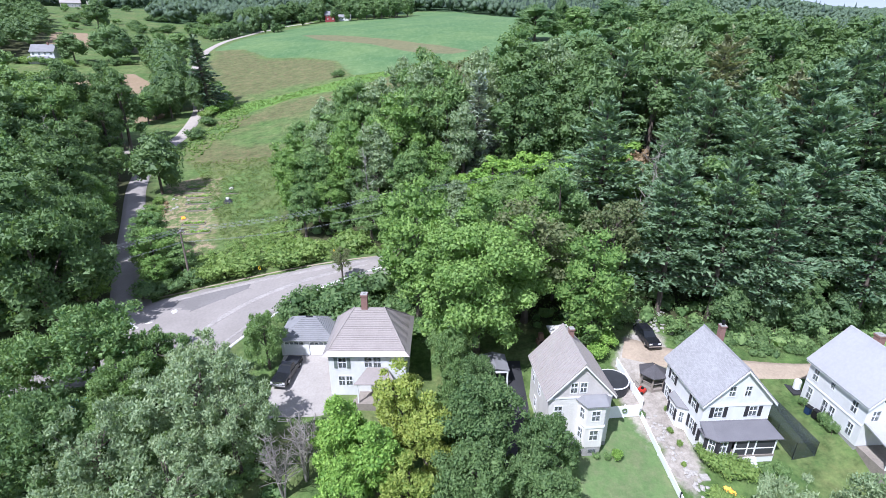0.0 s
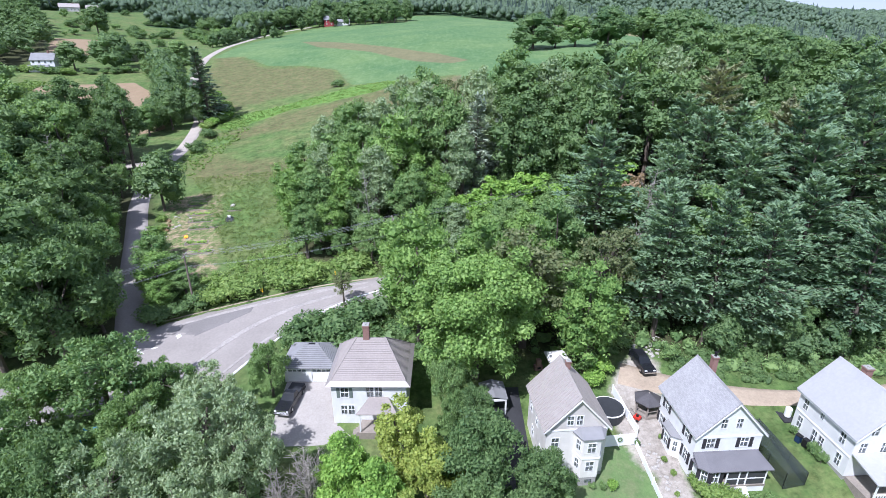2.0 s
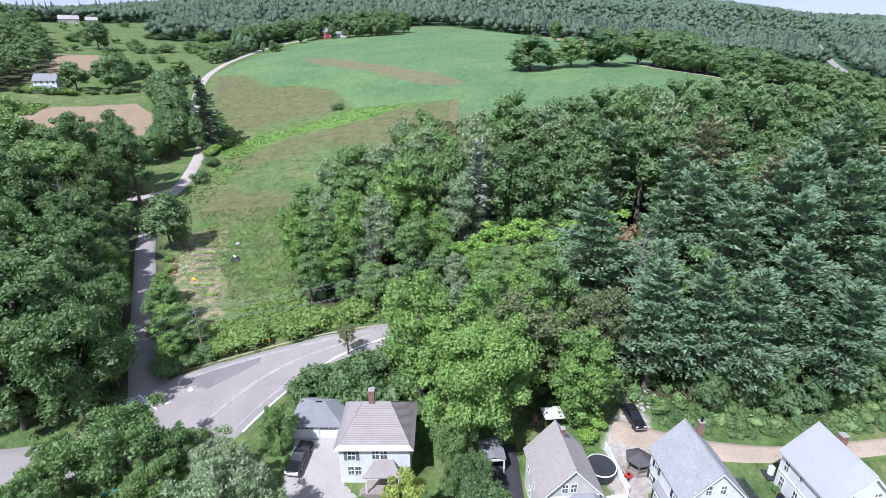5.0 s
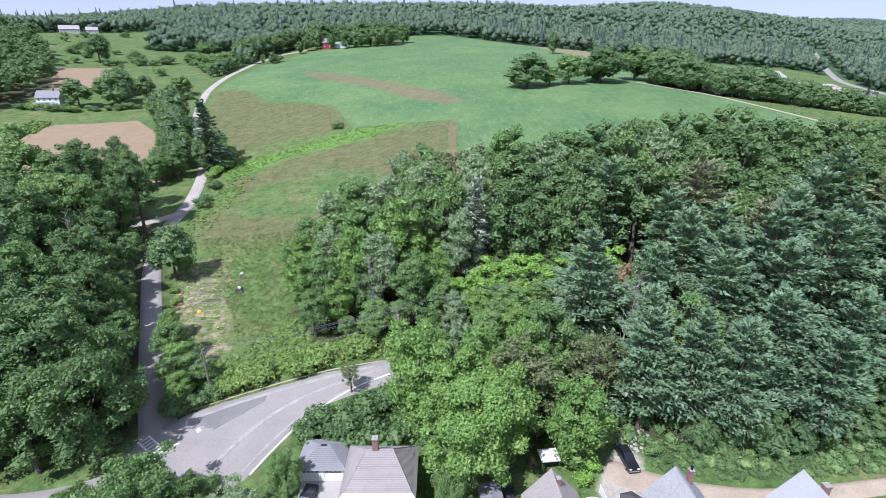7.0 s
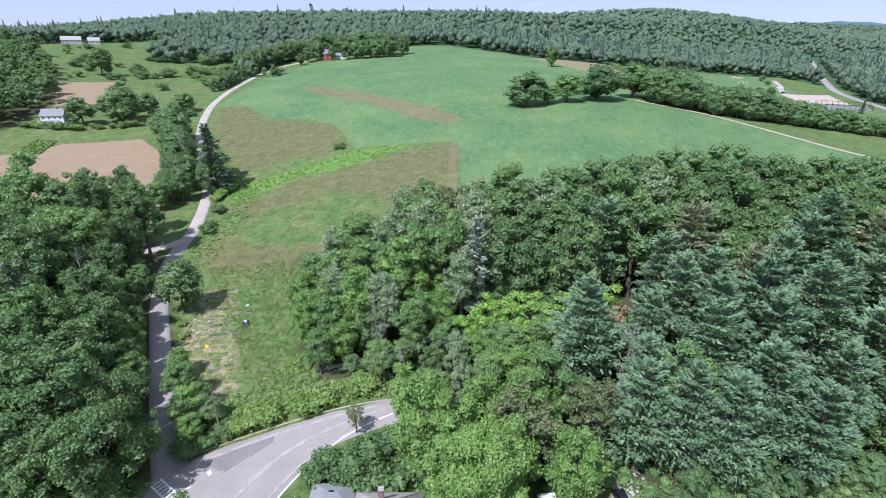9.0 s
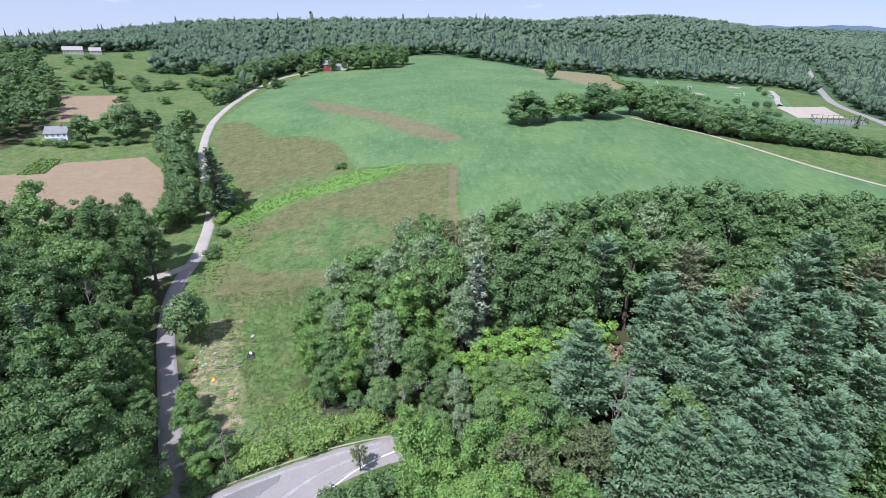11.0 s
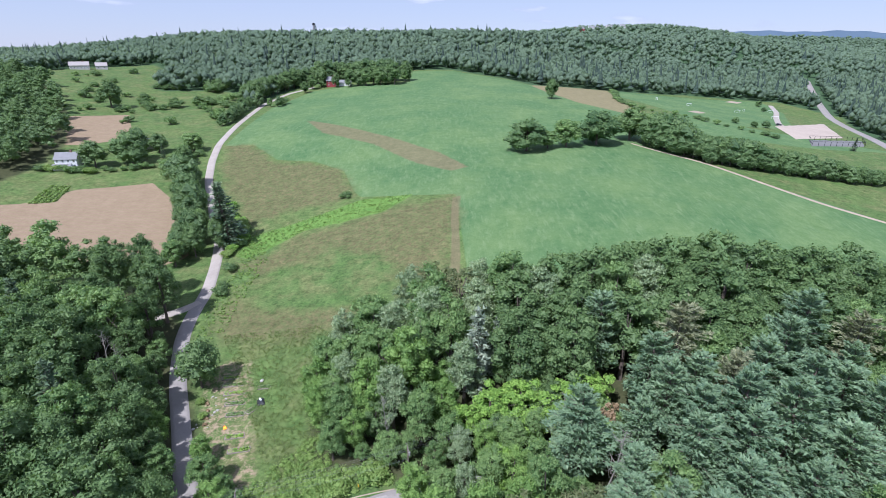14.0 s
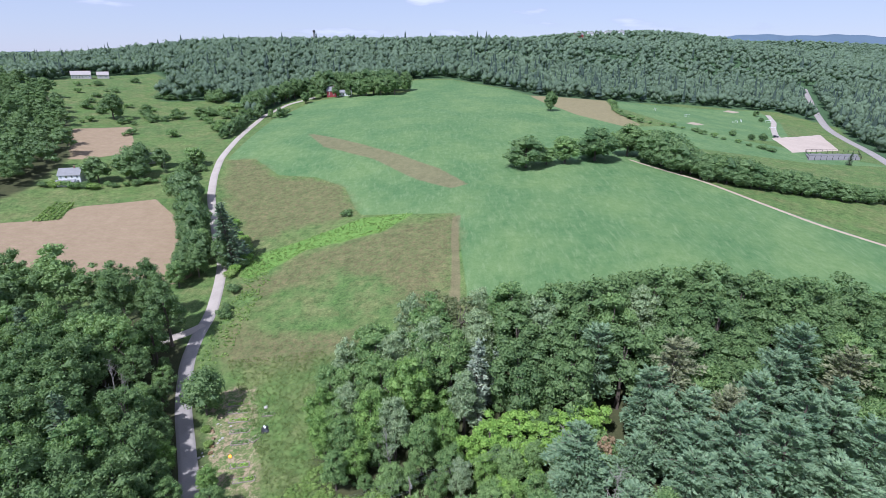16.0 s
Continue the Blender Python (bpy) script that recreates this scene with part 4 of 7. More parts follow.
rows("field_tree_c", [(71, 289, 17.5, 1.4), (60, 286.5, 11, 1.6), (-155, 320, 14, 1.2), (124, 310, 18, 1.4), (-107, 211, 14, 0.9)], "field trees")
rows("spruce", [(-90.5, 201, 27, 1.5), (-94.5, 210, 24, 1.5), (-169.5, 309, 9, 1.1), (-103, 157, 19, 1.1), (-98, 150, 15, 1), (290, 352, 9, 1.5)])
rows("dark_bush", [(-79.3, 162, 3.4, 1.0), (-81, 167, 2.6, 1.0), (-47.6, 240, 2.8, 1.4), (-141, 469, 6, 1.2), (-82, 180, 3, 1.2)])
rows("maple", [(-48.6, 77, 8.5, 1.6), (-46.2, 73, 5.5, 1.7), (-56.0, 90.5, 7.0, 1.5)], "roadside hedge")
rows("hardwood_b", [(-52.2, 84, 9.0, 1.4), (-44.2, 77.5, 6.0, 1.6), (-47.5, 81, 6.5, 1.5)], "roadside hedge")
rows("dark_bush", [(-45.6, 70.2, 2.6, 1.2), (-43.6, 71.6, 2.2, 1.2), (-41.6, 74.6, 2.4, 1.3)], "roadside hedge")
rows("weedy_bush", [(-39.2, 75.6, 2.2, 1.2), (-37, 77.2, 2.6, 1.3), (-34.4, 78.4, 2.6, 1.3), (-27.5, 81, 2.6, 1.4), (-25, 82.2, 2.8, 1.3), (-16.5, 85.5, 2.8, 1.3), (-61.6, 104, 1.2, 1.1), (-64.2, 109, 1.2, 1.1)], "roadside hedge")


rows("hardwood_b", [(-19.2, 89.2, 6, 1.1), (-31, 104, 9, 1.0), (-33, 109, 7, 1.0)])
# trees crowding the road where it runs into the wood
verge = along([(-7, 76.5), (8, 78.8), (24, 82.8), (37, 87.5)], 4.6)
for i, (x, y) in enumerate(verge):
    plant(["maple", "hardwood_b", "silver", "hardwood_a"][i % 4], x, y + random.uniform(-0.5, 0.3), random.uniform(11.5, 15), 1.1, "roadside wood")
for i, (x, y) in enumerate(along([(-3, 85.8), (10, 88), (24, 91.5), (35, 95)], 5.0)):
    plant(["hardwood_a", "silver", "maple", "hardwood_b"][i % 4], x, y, random.uniform(9, 12.5), 1.1, "roadside wood")


def clear(x, y, gap):
    return all((x - a) ** 2 + (y - b) ** 2 > gap * gap for a, b, _ in planted)


road_lines = [along(q, 3.0) for q in (MAIN_ROAD[:11], UP_ROAD, SIDE_ROAD, LANE)]


def off_roads(x, y, gap):
    return min(float(np.hypot(q[:, 0] - x, q[:, 1] - y).min()) for q in road_lines) > gap


stands = []


def fill(outline, choose, tries, gap, edge=1.0, cut=None, group="", verge=4.2):
    """Choose places for the trees of a wood."""
    p = np.array(outline)
    for _ in range(tries):
        x, y = random.uniform(p[:, 0].min(), p[:, 0].max()), random.uniform(p[:, 1].min(), p[:, 1].max())
        if inside(outline, np.array([x]), np.array([y]))[0] < edge or (cut and cut(x, y)) or not clear(x, y, gap) or not off_roads(x, y, verge):
            continue
        kind, lo, hi = choose(x, y)
        planted.append((x, y, hi))
        stands.append((math.hypot(x, y - 20) - (25 if x > 0 else 0), kind, x, y, random.uniform(lo, hi), random.uniform(0.95, 1.15), group))


def wood_kind(x, y):
    t = wood_height(x, y)
    if x > 26 and y < 95 - 0.12 * (x - 26):
        kind = random.choice(["pine", "pine_b", "pine_c", "pine", "pine_b", "pine_c", "pine", "olive_pine", "oak_b", "hardwood_a"])
    elif x < 24 and y < 100:
        kind = random.choice(["maple", "hardwood_a", "maple", "bright", "silver", "hardwood_b"])
    elif x < 16:
        kind = random.choice(["hardwood_a", "hardwood_b", "maple", "silver", "hardwood_a", "oak", "hardwood_b", "olive"])
    else:
        kind = random.choice(["oak", "oak_b", "oak", "oak", "hardwood_b", "oak_b", "oak_b", "oak", "pine_c", "oak_b", "silver" if x < 60 else "oak"])
    if kind == "bright":
        return kind, 8, 12
    return kind, t - 4.0, t - 0.2


def west_kind(x, y):
    away = min(float(np.hypot(q[:, 0] - x, q[:, 1] - y).min()) for q in road_lines)
    t = 9.5 + 16.5 * float(smooth(4, 16, away)) - 1.0 * float(smooth(140, 158, y))
    return random.choice(["oak", "oak_b", "oak", "oak_b", "hardwood_b", "oak_b", "oak", "hardwood_a", "spruce" if away > 12 else "oak", "hardwood_b"]), t - 3.5, t + 2.0


def unseen(x, y):
    return abs(x) > 0.93 * y + 26


fill(WOOD, wood_kind, 9000, 6.6, 1.0, lambda x, y: unseen(x, y) or x > 175, "mixed wood", 3.4)
fill(WOOD, lambda x, y: random.choice([("maple", 9, 12), ("hardwood_a", 9, 13), ("hardwood_b", 8, 12), ("oak", 9, 12)]), 2600, 3.8, 1.0, lambda x, y: (x > 26 and y > 76) or x > 75 or y > 116 or unseen(x, y), "mixed wood", 3.2)
fill(WEST_WOOD, west_kind, 8000, 6.6, 1.5, lambda x, y: unseen(x, y), "west wood", 4.6)
fill(WEST_WOOD, lambda x, y: random.choice([("oak", 8, 12), ("maple", 8, 11), ("hardwood_b", 8, 13), ("oak_b", 9, 13)]), 2600, 4.0, 0.5, lambda x, y: unseen(x, y) or x < -98 or y > 140, "west wood", 4.0)
fill(FAR_WEST, lambda x, y: random.choice([("field_tree_b", 14, 19), ("field_tree_b", 13, 18), ("field_tree", 13, 17), ("field_tree", 14, 19)]), 2500, 8.0, 1.0, lambda x, y: abs(x) > 0.98 * y + 30, "far west wood")
# low brushy trees along the back lane
for x, y in along([(40, 60.5), (52, 60), (64, 61), (78, 63)], 4.5):
    plant(random.choice(["field_tree_b", "field_tree"]), x + random.uniform(-1, 1), y + random.uniform(-0.5, 1.5), random.uniform(5, 8), 0.9, "lane brush")
# the nearest stand as trees of their own, the depth of the woods as one mass
def low_crown(kind):
    """A lighter crown and its height, for trees deep in the woods."""
    if kind.endswith("pine") or kind.startswith("pine"):
        m = F_brown_pine if kind == "olive_pine" else F_pine
        return pine(90, m, 25, 7.0, 0.25, 12, 5, 42, 0.52, shape=0.5)[1][1], m, 25
    if kind == "spruce":
        return pine(91, F_spruce, 16, 3.0, 0.06, 14, 5, 12, 0.45, 0.25, 0.9)[1][1], F_spruce, 16
    m = {"oak": F_dark, "oak_b": F_dark, "field_tree_b": F_dark, "field_tree": F_field, "silver": F_silver, "maple": F_maple, "olive": F_olive, "bright": F_bright}.get(kind, F_mid)
    full = KINDS[kind][1]
    (v, f), _, _ = leaf_crown(len(kind) * 7, full * (0.38 if kind.startswith("field") else 0.25), full * 0.9, 44, 1700, 0.017 * full, core=0.8, low=-0.5, size=(0.15, 0.32))
    return arrays("crown", v + [0, 0, full * 0.54], f, m), m, full


def mass(name, items, label):
    """Many trees joined into one mesh, a material for each kind."""
    low, mats, V, F, I, k = {}, [], [], [], [], 0
    for _, kind, x, y, H, wide, _ in items:
        if kind not in low:
            me, m, full = low_crown(kind)
            v = np.empty(len(me.vertices) * 3, np.float32)
            me.vertices.foreach_get("co", v)
            f = np.empty(len(me.loops), np.int32)
            me.loops.foreach_get("vertex_index", f)
            if m not in mats:
                mats.append(m)
            low[kind] = (v.reshape(-1, 3), f.reshape(-1, 3), mats.index(m), full)
            bpy.data.meshes.remove(me)
        v, f, mi, full = low[kind]
        a, s = random.uniform(0, 6.28), H / full
        c, d = math.cos(a) * s * wide, math.sin(a) * s * wide
        V.append(np.stack([v[:, 0] * c - v[:, 1] * d + x, v[:, 0] * d + v[:, 1] * c + y, v[:, 2] * s + h(x, y)], 1))
        F.append(f + k)
        I.append(np.full(len(f), mi, np.int32))
        k += len(v)
    me = arrays(name, np.concatenate(V), np.concatenate(F), mats[0])
    for m in mats[1:]:
        me.materials.append(m)
    me.polygons.foreach_set("material_index", np.concatenate(I))
    return tagged(new(name, me), label, "woods", kind="stuff")


stands.sort(key=lambda q: q[0])
NEAR = 190
for _, kind, x, y, H, wide, group in stands[:NEAR]:
    plant(kind, x, y, H, wide, group)
mass("deep_woods", stands[NEAR:], "mixed leafy and pine treetops of the deeper woods")
# hedgerow
hedge_line = along([(122, 296), (129, 280), (137, 266), (148, 257), (160, 254), (178, 252), (200, 250), (228, 251), (262, 258)], 5.0)
for i, (x, y) in enumerate(hedge_line):
    big = max(0.0, 1 - i / len(hedge_line))
    plant(random.choice(["field_tree", "field_tree_b", "field_tree"]), x + random.uniform(-1, 1.5), y + random.uniform(0, 3), 6 + 14 * big ** 1.2 * random.uniform(0.65, 1.15), random.uniform(0.95, 1.25), "hedgerow")
    if random.random() < 0.85:
        plant(random.choice(["field_tree", "field_tree_c", "field_tree_b"]), x + random.uniform(2, 6), y + random.uniform(7, 16), 5 + 12 * big ** 1.2 * random.uniform(0.5, 1.15), random.uniform(0.95, 1.25), "hedgerow")
# trees along the upper road and round the farm on the crest
for q, lo, hi, gap in (([(-160, 385), (-163, 420), (-167, 452)], 8, 12, 6), ([(-172, 470), (-170, 500), (-158, 535), (-140, 560)], 17, 21, 8),
                       ([(-128, 566), (-112, 572), (-95, 570), (-75, 566), (-50, 560), (-36, 560)], 20, 25, 8)):
    for x, y in along(q, gap):
        plant(random.choice(["field_tree", "field_tree_b"]), x + random.uniform(-2, 2), y + random.uniform(-2, 2), random.uniform(lo, hi), 0.95, "crest trees")


rows("field_tree_b", [(-106, 541, 15, 0.75), (-91, 540, 18, 0.95), (-75, 541, 18, 1.0), (-60, 540, 18, 0.95), (-46, 539, 22, 0.95), (-68, 546, 18, 1), (-133, 521, 12, 0.9), (-122, 548, 20, 0.9), (-129, 538, 15, 0.9), (-167, 478, 17, 0.9), (-174, 492, 19, 1), (-168, 505, 20, 1)], "crest trees")
rows("field_tree_c", [(-36, 555, 15, 0.9), (-149, 459, 9, 0.8)], "crest trees")
rows("field_tree", [(-141, 458, 10, 0.8), (-84, 545, 16, 0.9), (-53, 544, 18, 0.9), (-160, 462, 13, 0.9)], "crest trees")


# far woods
def far_woods():
    rng = np.random.default_rng(77)
    soft, needles = [], []
    round_near, round_far, cones = [], [], []
    for s in range(9):
        for count, store, spr, bv_, bf_ in ((5, round_near, 26, *OCTA), (3, round_far, 8, *OCTA)):
            p = unit(rng.normal(0, 1, (count, 3)) + [0, 0, 0.35]) * rng.uniform(0.3, 0.6, (count, 1))
            r = rng.uniform(0.36, 0.6, count)
            pieces = [(bv_ * b * rng.uniform(0.8, 1.15, (len(bv_), 1)) + a, bf_) for a, b in zip(p, r)]
            who = rng.integers(0, count, spr)
            d = unit(rng.normal(0, 1, (spr, 3)) + [0, -0.2, 0.6])
            pieces.append(sprays(p[who] + d * (r[who] * rng.uniform(0.85, 1.2, spr))[:, None], d, 0.17, rng))
            store.append(gather(pieces))
        tiers = []
        for t in range(5):
            z, r = t * 0.36 - 0.7, 0.62 * (1 - t / 5.4)
            a = np.arange(7) * 0.8976 + rng.uniform(0, 1)
            rr = r * rng.uniform(0.7, 1.2, 7)
            v = np.vstack([np.stack([rr * np.cos(a), rr * np.sin(a), np.full(7, z) + rng.normal(0, 0.05, 7)], 1), [[0, 0, z + 0.75]]])
            tiers.append((v, np.array([[i, (i + 1) % 7, 7] for i in range(7)])))
        cones.append(gather(tiers))
    for y0, y1, step in ((420, 800, 9.5), (800, 1150, 13.0), (1150, 1900, 20.0)):
        xs, ys = np.meshgrid(np.arange(-0.98 * y1 - 40, 1.0 * y1 + 40, step), np.arange(y0, y1, step))
        x, y = xs.ravel() + rng.uniform(-0.62, 0.62, xs.size) * step, ys.ravel() + rng.uniform(-0.62, 0.62, xs.size) * step
        ok = (np.abs(x) < 0.97 * y + 40) & (open_land(x, y) < -3) & (inside(FAR_WEST, x, y) < 0) & (off(FAR_ROAD, x, y) > 11) & (off(LOT_PATH, x, y) > 6)
        ok &= inside([(330, 1265), (470, 1265), (485, 1352), (335, 1352)], x, y) < 0
        ok &= inside([(235, 870), (330, 880), (330, 915), (250, 925)], x, y) < 0
        x, y = x[ok], y[ok]
        z = land(x, y)
        for i in range(len(x)):
            size = (4.0 + 0.42 * step) * rng.uniform(0.7, 1.25)
            conifer = rng.random() < (0.03 + 0.14 * (x[i] > 40) * (y[i] < 760)) * (y[i] < 1100)
            tall = rng.uniform(14, 18.5) + (1.0 if conifer else 0)
            if conifer:
                v, f = cones[rng.integers(9)]
                v = v * [size * 0.8, size * 0.8, tall * 0.52] + [x[i], y[i], z[i] + tall * 0.55]
                needles.append((v, f))
            else:
                v, f = (round_near if y0 < 700 else round_far)[rng.integers(9)]
                a = rng.uniform(0, 6.28)
                c, s = math.cos(a), math.sin(a)
                v = np.stack([v[:, 0] * c - v[:, 1] * s, v[:, 0] * s + v[:, 1] * c, v[:, 2]], 1) * [size, size, tall * 0.5] + [x[i], y[i], z[i] + tall * 0.5]
                soft.append((v, f))
    return gather(soft), gather(needles)


soft, needles = far_woods()
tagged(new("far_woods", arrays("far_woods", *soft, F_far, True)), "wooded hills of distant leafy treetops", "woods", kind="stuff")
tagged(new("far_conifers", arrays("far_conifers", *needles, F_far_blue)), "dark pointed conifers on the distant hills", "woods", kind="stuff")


def clumps(name, places, material, size, label, sprays_each=52, cores=True, seed=5, leaf=0.115):
    """Low growth: a mass of small leafy mounds."""
    rng = np.random.default_rng(seed)
    pieces = []
    for x, y in places:
        z, r = h(x, y), size * rng.uniform(0.5, 1.3)
        if cores:
            pieces.append((BALL0[0] * r * rng.uniform(0.45, 0.8, (len(BALL0[0]), 1)) * [1, 1, 0.7] + [x, y, z + r * 0.25], BALL0[1]))
        d = unit(rng.normal(0, 1, (sprays_each, 3)) + [0, 0, 0.6])
        d[:, 2] = np.abs(d[:, 2])
        pieces.append(sprays(np.array([x, y, z + r * 0.25]) + d * r * rng.uniform(0.7, 1.15, (sprays_each, 1)) * [1, 1, 0.8], d + [0, 0, 0.4], leaf * r, rng, 0.7, 0.8))
    return tagged(new(name, arrays(name, *gather(pieces), material)), label, "undergrowth", kind="stuff")


def scatter(outline, count, keep=None, edge=0.0, gap=4.2):
    p, out = np.array(outline), []
    while len(out) < count:
        x, y = random.uniform(p[:, 0].min(), p[:, 0].max()), random.uniform(p[:, 1].min(), p[:, 1].max())
        if inside(outline, np.array([x]), np.array([y]))[0] > edge and (keep is None or keep(x, y)) and off_roads(x, y, gap):
            out.append((x, y))
    return out


clumps("undergrowth", scatter([(-30, 88), (-24, 92), (-6, 85), (0, 77), (2, 66), (12, 62), (33, 61), (40, 57), (70, 57), (100, 60), (100, 85), (60, 85), (20, 82), (5, 95), (-20, 102), (-32, 104)], 620, gap=2.2), F_mid, 1.5,
       "dense green undergrowth along the wood edge")
clumps("undergrowth", scatter([(31, 58.3), (40, 56.0), (60, 56.4), (92, 59.2), (92, 64), (60, 61), (33, 62.5)], 260, gap=1.7), F_dark, 1.1, "dark brush crowding the back lane", seed=13)
clumps("undergrowth", scatter([(-44, 66), (-50, 62), (-75, 60), (-110, 60), (-110, 80), (-75, 118), (-66, 106), (-56, 88)], 450), F_dark, 1.5, "dark undergrowth below the roadside trees", seed=6)
clumps("undergrowth", scatter([(-62, 36), (-44, 52), (-36, 58), (-27, 56), (-20, 44), (-14, 34), (-30, 22), (-55, 26)], 420, gap=5.2), F_mid, 1.3, "tangled green undergrowth below the front trees", seed=7)
clumps("undergrowth", scatter([(-24, 62.5), (-22.5, 65.5), (-16, 72), (-6, 77), (0, 74), (2, 62), (-2, 59), (-13, 59), (-13, 64)], 170, gap=4.6), F_mid, 1.3, "green bank of brush behind the garage", seed=8)
clumps("weeds", scatter([(-36, 78), (-12, 83.5), (-8, 84.5), (-26, 89), (-31, 98), (-45, 82), (-45, 76), (-42, 73)], 420, gap=4.4), F_weed, 0.8, "rank green weeds on the road bank", 50, seed=9, leaf=0.14)
clumps("weeds", scatter([(-62, 126), (-38, 82), (-30, 90), (-33, 110), (-26, 124), (-40, 140), (-70, 138)], 2400), F_meadow, 0.38, "tall tufted grass and weeds of the meadow", 14, False, 10, 0.3)
clumps("weeds", scatter(BRIGHT, 900), F_weed, 0.5, "bright green weedy swale", 16, False, 11, 0.32)
clumps("weeds", scatter([(-78, 130), (-84, 150), (-79, 184), (-95, 207), (-84, 215), (-70, 190), (-70, 140)], 380), F_weed, 0.6, "rough weeds beside the climbing road", 24, True, 12, 0.22)

# ---- houses ----
def siding(name, base, rows_per_m=9.0):
    """Painted clapboards: fine level laps, faint weathering."""
    m, n, l, p = shade(name)
    co, sep = n.new("ShaderNodeTexCoord"), n.new("ShaderNodeSeparateXYZ")
    l.new(co.outputs["Object"], sep.inputs[0])
    lap = sums(n, l, "FRACT", sums(n, l, "MULTIPLY", sep.outputs["Z"], rows_per_m), 0.0)
    dirt = noise_node(n, l, 0.9, 5.0, 0.6, (1, 1, 0.4))
    c = ramp(n, l, dirt, [(0.3, scaled(base, 0.86)), (0.7, base)])
    l.new(c, p.inputs["Base Color"])
    p.inputs["Roughness"].default_value = 0.6
    b = n.new("ShaderNodeBump")
    b.inputs["Strength"].default_value, b.inputs["Distance"].default_value = 0.5, 0.015
    l.new(lap, b.inputs["Height"])
    l.new(b.outputs[0], p.inputs["Normal"])
    return m


def shingles(name, base, course=0.14, tab=0.3, var=0.22):
    """Roofing in staggered tabs."""
    m, n, l, p = shade(name)
    co, mp, br = n.new("ShaderNodeTexCoord"), n.new("ShaderNodeMapping"), n.new("ShaderNodeTexBrick")
    br.inputs["Scale"].default_value = 1.0
    br.inputs["Brick Width"].default_value, br.inputs["Row Height"].default_value, br.inputs["Mortar Size"].default_value = tab, course, 0.006
    br.inputs["Color1"].default_value, br.inputs["Color2"].default_value = (*scaled(base, 1 - var), 1), (*scaled(base, 1 + var * 0.7), 1)
    br.inputs["Mortar"].default_value = (*scaled(base, 0.5), 1)
    l.new(co.outputs["UV"], br.inputs["Vector"])
    wear = noise_node(n, l, 0.5, 5.0, 0.65)
    l.new(blend(n, l, 0.45, br.outputs["Color"], ramp(n, l, wear, [(0.3, scaled(base, 0.8)), (0.7, scaled(base, 1.2))])), p.inputs["Base Color"])
    p.inputs["Roughness"].default_value = 0.85
    b = n.new("ShaderNodeBump")
    b.inputs["Strength"].default_value, b.inputs["Distance"].default_value = 0.4, 0.01
    l.new(br.outputs["Fac"], b.inputs["Height"])
    l.new(b.outputs[0], p.inputs["Normal"])
    return m


M_white = siding("white_clapboard", (0.80, 0.80, 0.79))
M_cream = siding("cream_clapboard", (0.78, 0.75, 0.70))
M_beige = mat("beige_shingle_wall", (0.56, 0.52, 0.485), 0.85, var=0.2, scale=0.8, fine=10)
M_trim = mat("white_trim_paint", (0.80, 0.80, 0.79), 0.55, var=0.06, scale=1.0, fine=6, bump=0.05)
M_shutter = mat("black_shutter_paint", (0.035, 0.033, 0.038), 0.6, var=0.2, scale=1.0, fine=8)
M_shutter_green = mat("faded_green_shutter", (0.16, 0.19, 0.17), 0.7, var=0.2, scale=1.0, fine=8)
M_roof_grey = shingles("grey_asphalt_shingles", (0.335, 0.33, 0.335))
M_roof_slate = shingles("slate_grey_shingles", (0.31, 0.308, 0.315), 0.2, 0.45)
M_roof_brown = mat("brown_metal_roof", (0.40, 0.36, 0.335), 0.5, 0.2, var=0.14, scale=0.35, fine=5.0, bump=0.08)
M_roof_pink = mat("weathered_step_shingle", (0.30, 0.265, 0.245), 0.75, var=0.2, scale=0.4, fine=5.0, bump=0.2)
M_roof_tin = mat("pale_tin_roof", (0.50, 0.495, 0.49), 0.42, 0.35, var=0.12, scale=0.3, fine=3.0, bump=0.06)
M_flash = mat("streaked_tin_edge", (0.34, 0.305, 0.29), 0.5, 0.3, var=0.35, scale=2.0, fine=9.0, stretch=(6, 6, 0.3))
M_brick = mat("chimney_brick", (0.25, 0.145, 0.12), 0.9, var=0.35, scale=2.0, fine=9.0, bump=0.5)
M_found = mat("stone_foundation", (0.33, 0.32, 0.30), 0.9, var=0.3, scale=1.2, fine=6.0, bump=0.5)
M_black = mat("black_steel", (0.02, 0.02, 0.022), 0.5, 0.4, var=0.3, scale=1, fine=6)
# room dimness is put into this dark colour of the block behind the windows
M_inner = mat("dim_room_block", (0.16, 0.15, 0.14), 0.9, var=0.2)
M_wood = mat("grey_weathered_wood", (0.27, 0.235, 0.20), 0.9, var=0.3, scale=1.0, fine=8.0, bump=0.5)
M_pole = mat("weathered_pole", (0.22, 0.18, 0.145), 0.95, var=0.3, scale=1.0, fine=8.0, bump=0.6, stretch=(1, 1, 0.15))
M_canvas = mat("white_canvas", (0.74, 0.72, 0.68), 0.8, var=0.1, scale=1.0, fine=6)
M_screen = mat("dark_insect_screen", (0.05, 0.052, 0.055), 0.7, var=0.2, scale=1.0, fine=20)
M_rubber = mat("tyre_rubber", (0.02, 0.02, 0.02), 0.85, var=0.2)
M_car = mat("black_car_paint", (0.018, 0.019, 0.024), 0.22, 0.1, var=0.1, scale=1, fine=4, bump=0.0, spec=0.7)
M_tint, tn, tl, tp = shade("tinted_car_glass")
tp.inputs["Base Color"].default_value, tp.inputs["Roughness"].default_value = (0.012, 0.014, 0.016, 1), 0.06
M_chrome = mat("bright_chrome", (0.62, 0.62, 0.64), 0.2, 0.95, var=0.05, bump=0.0)
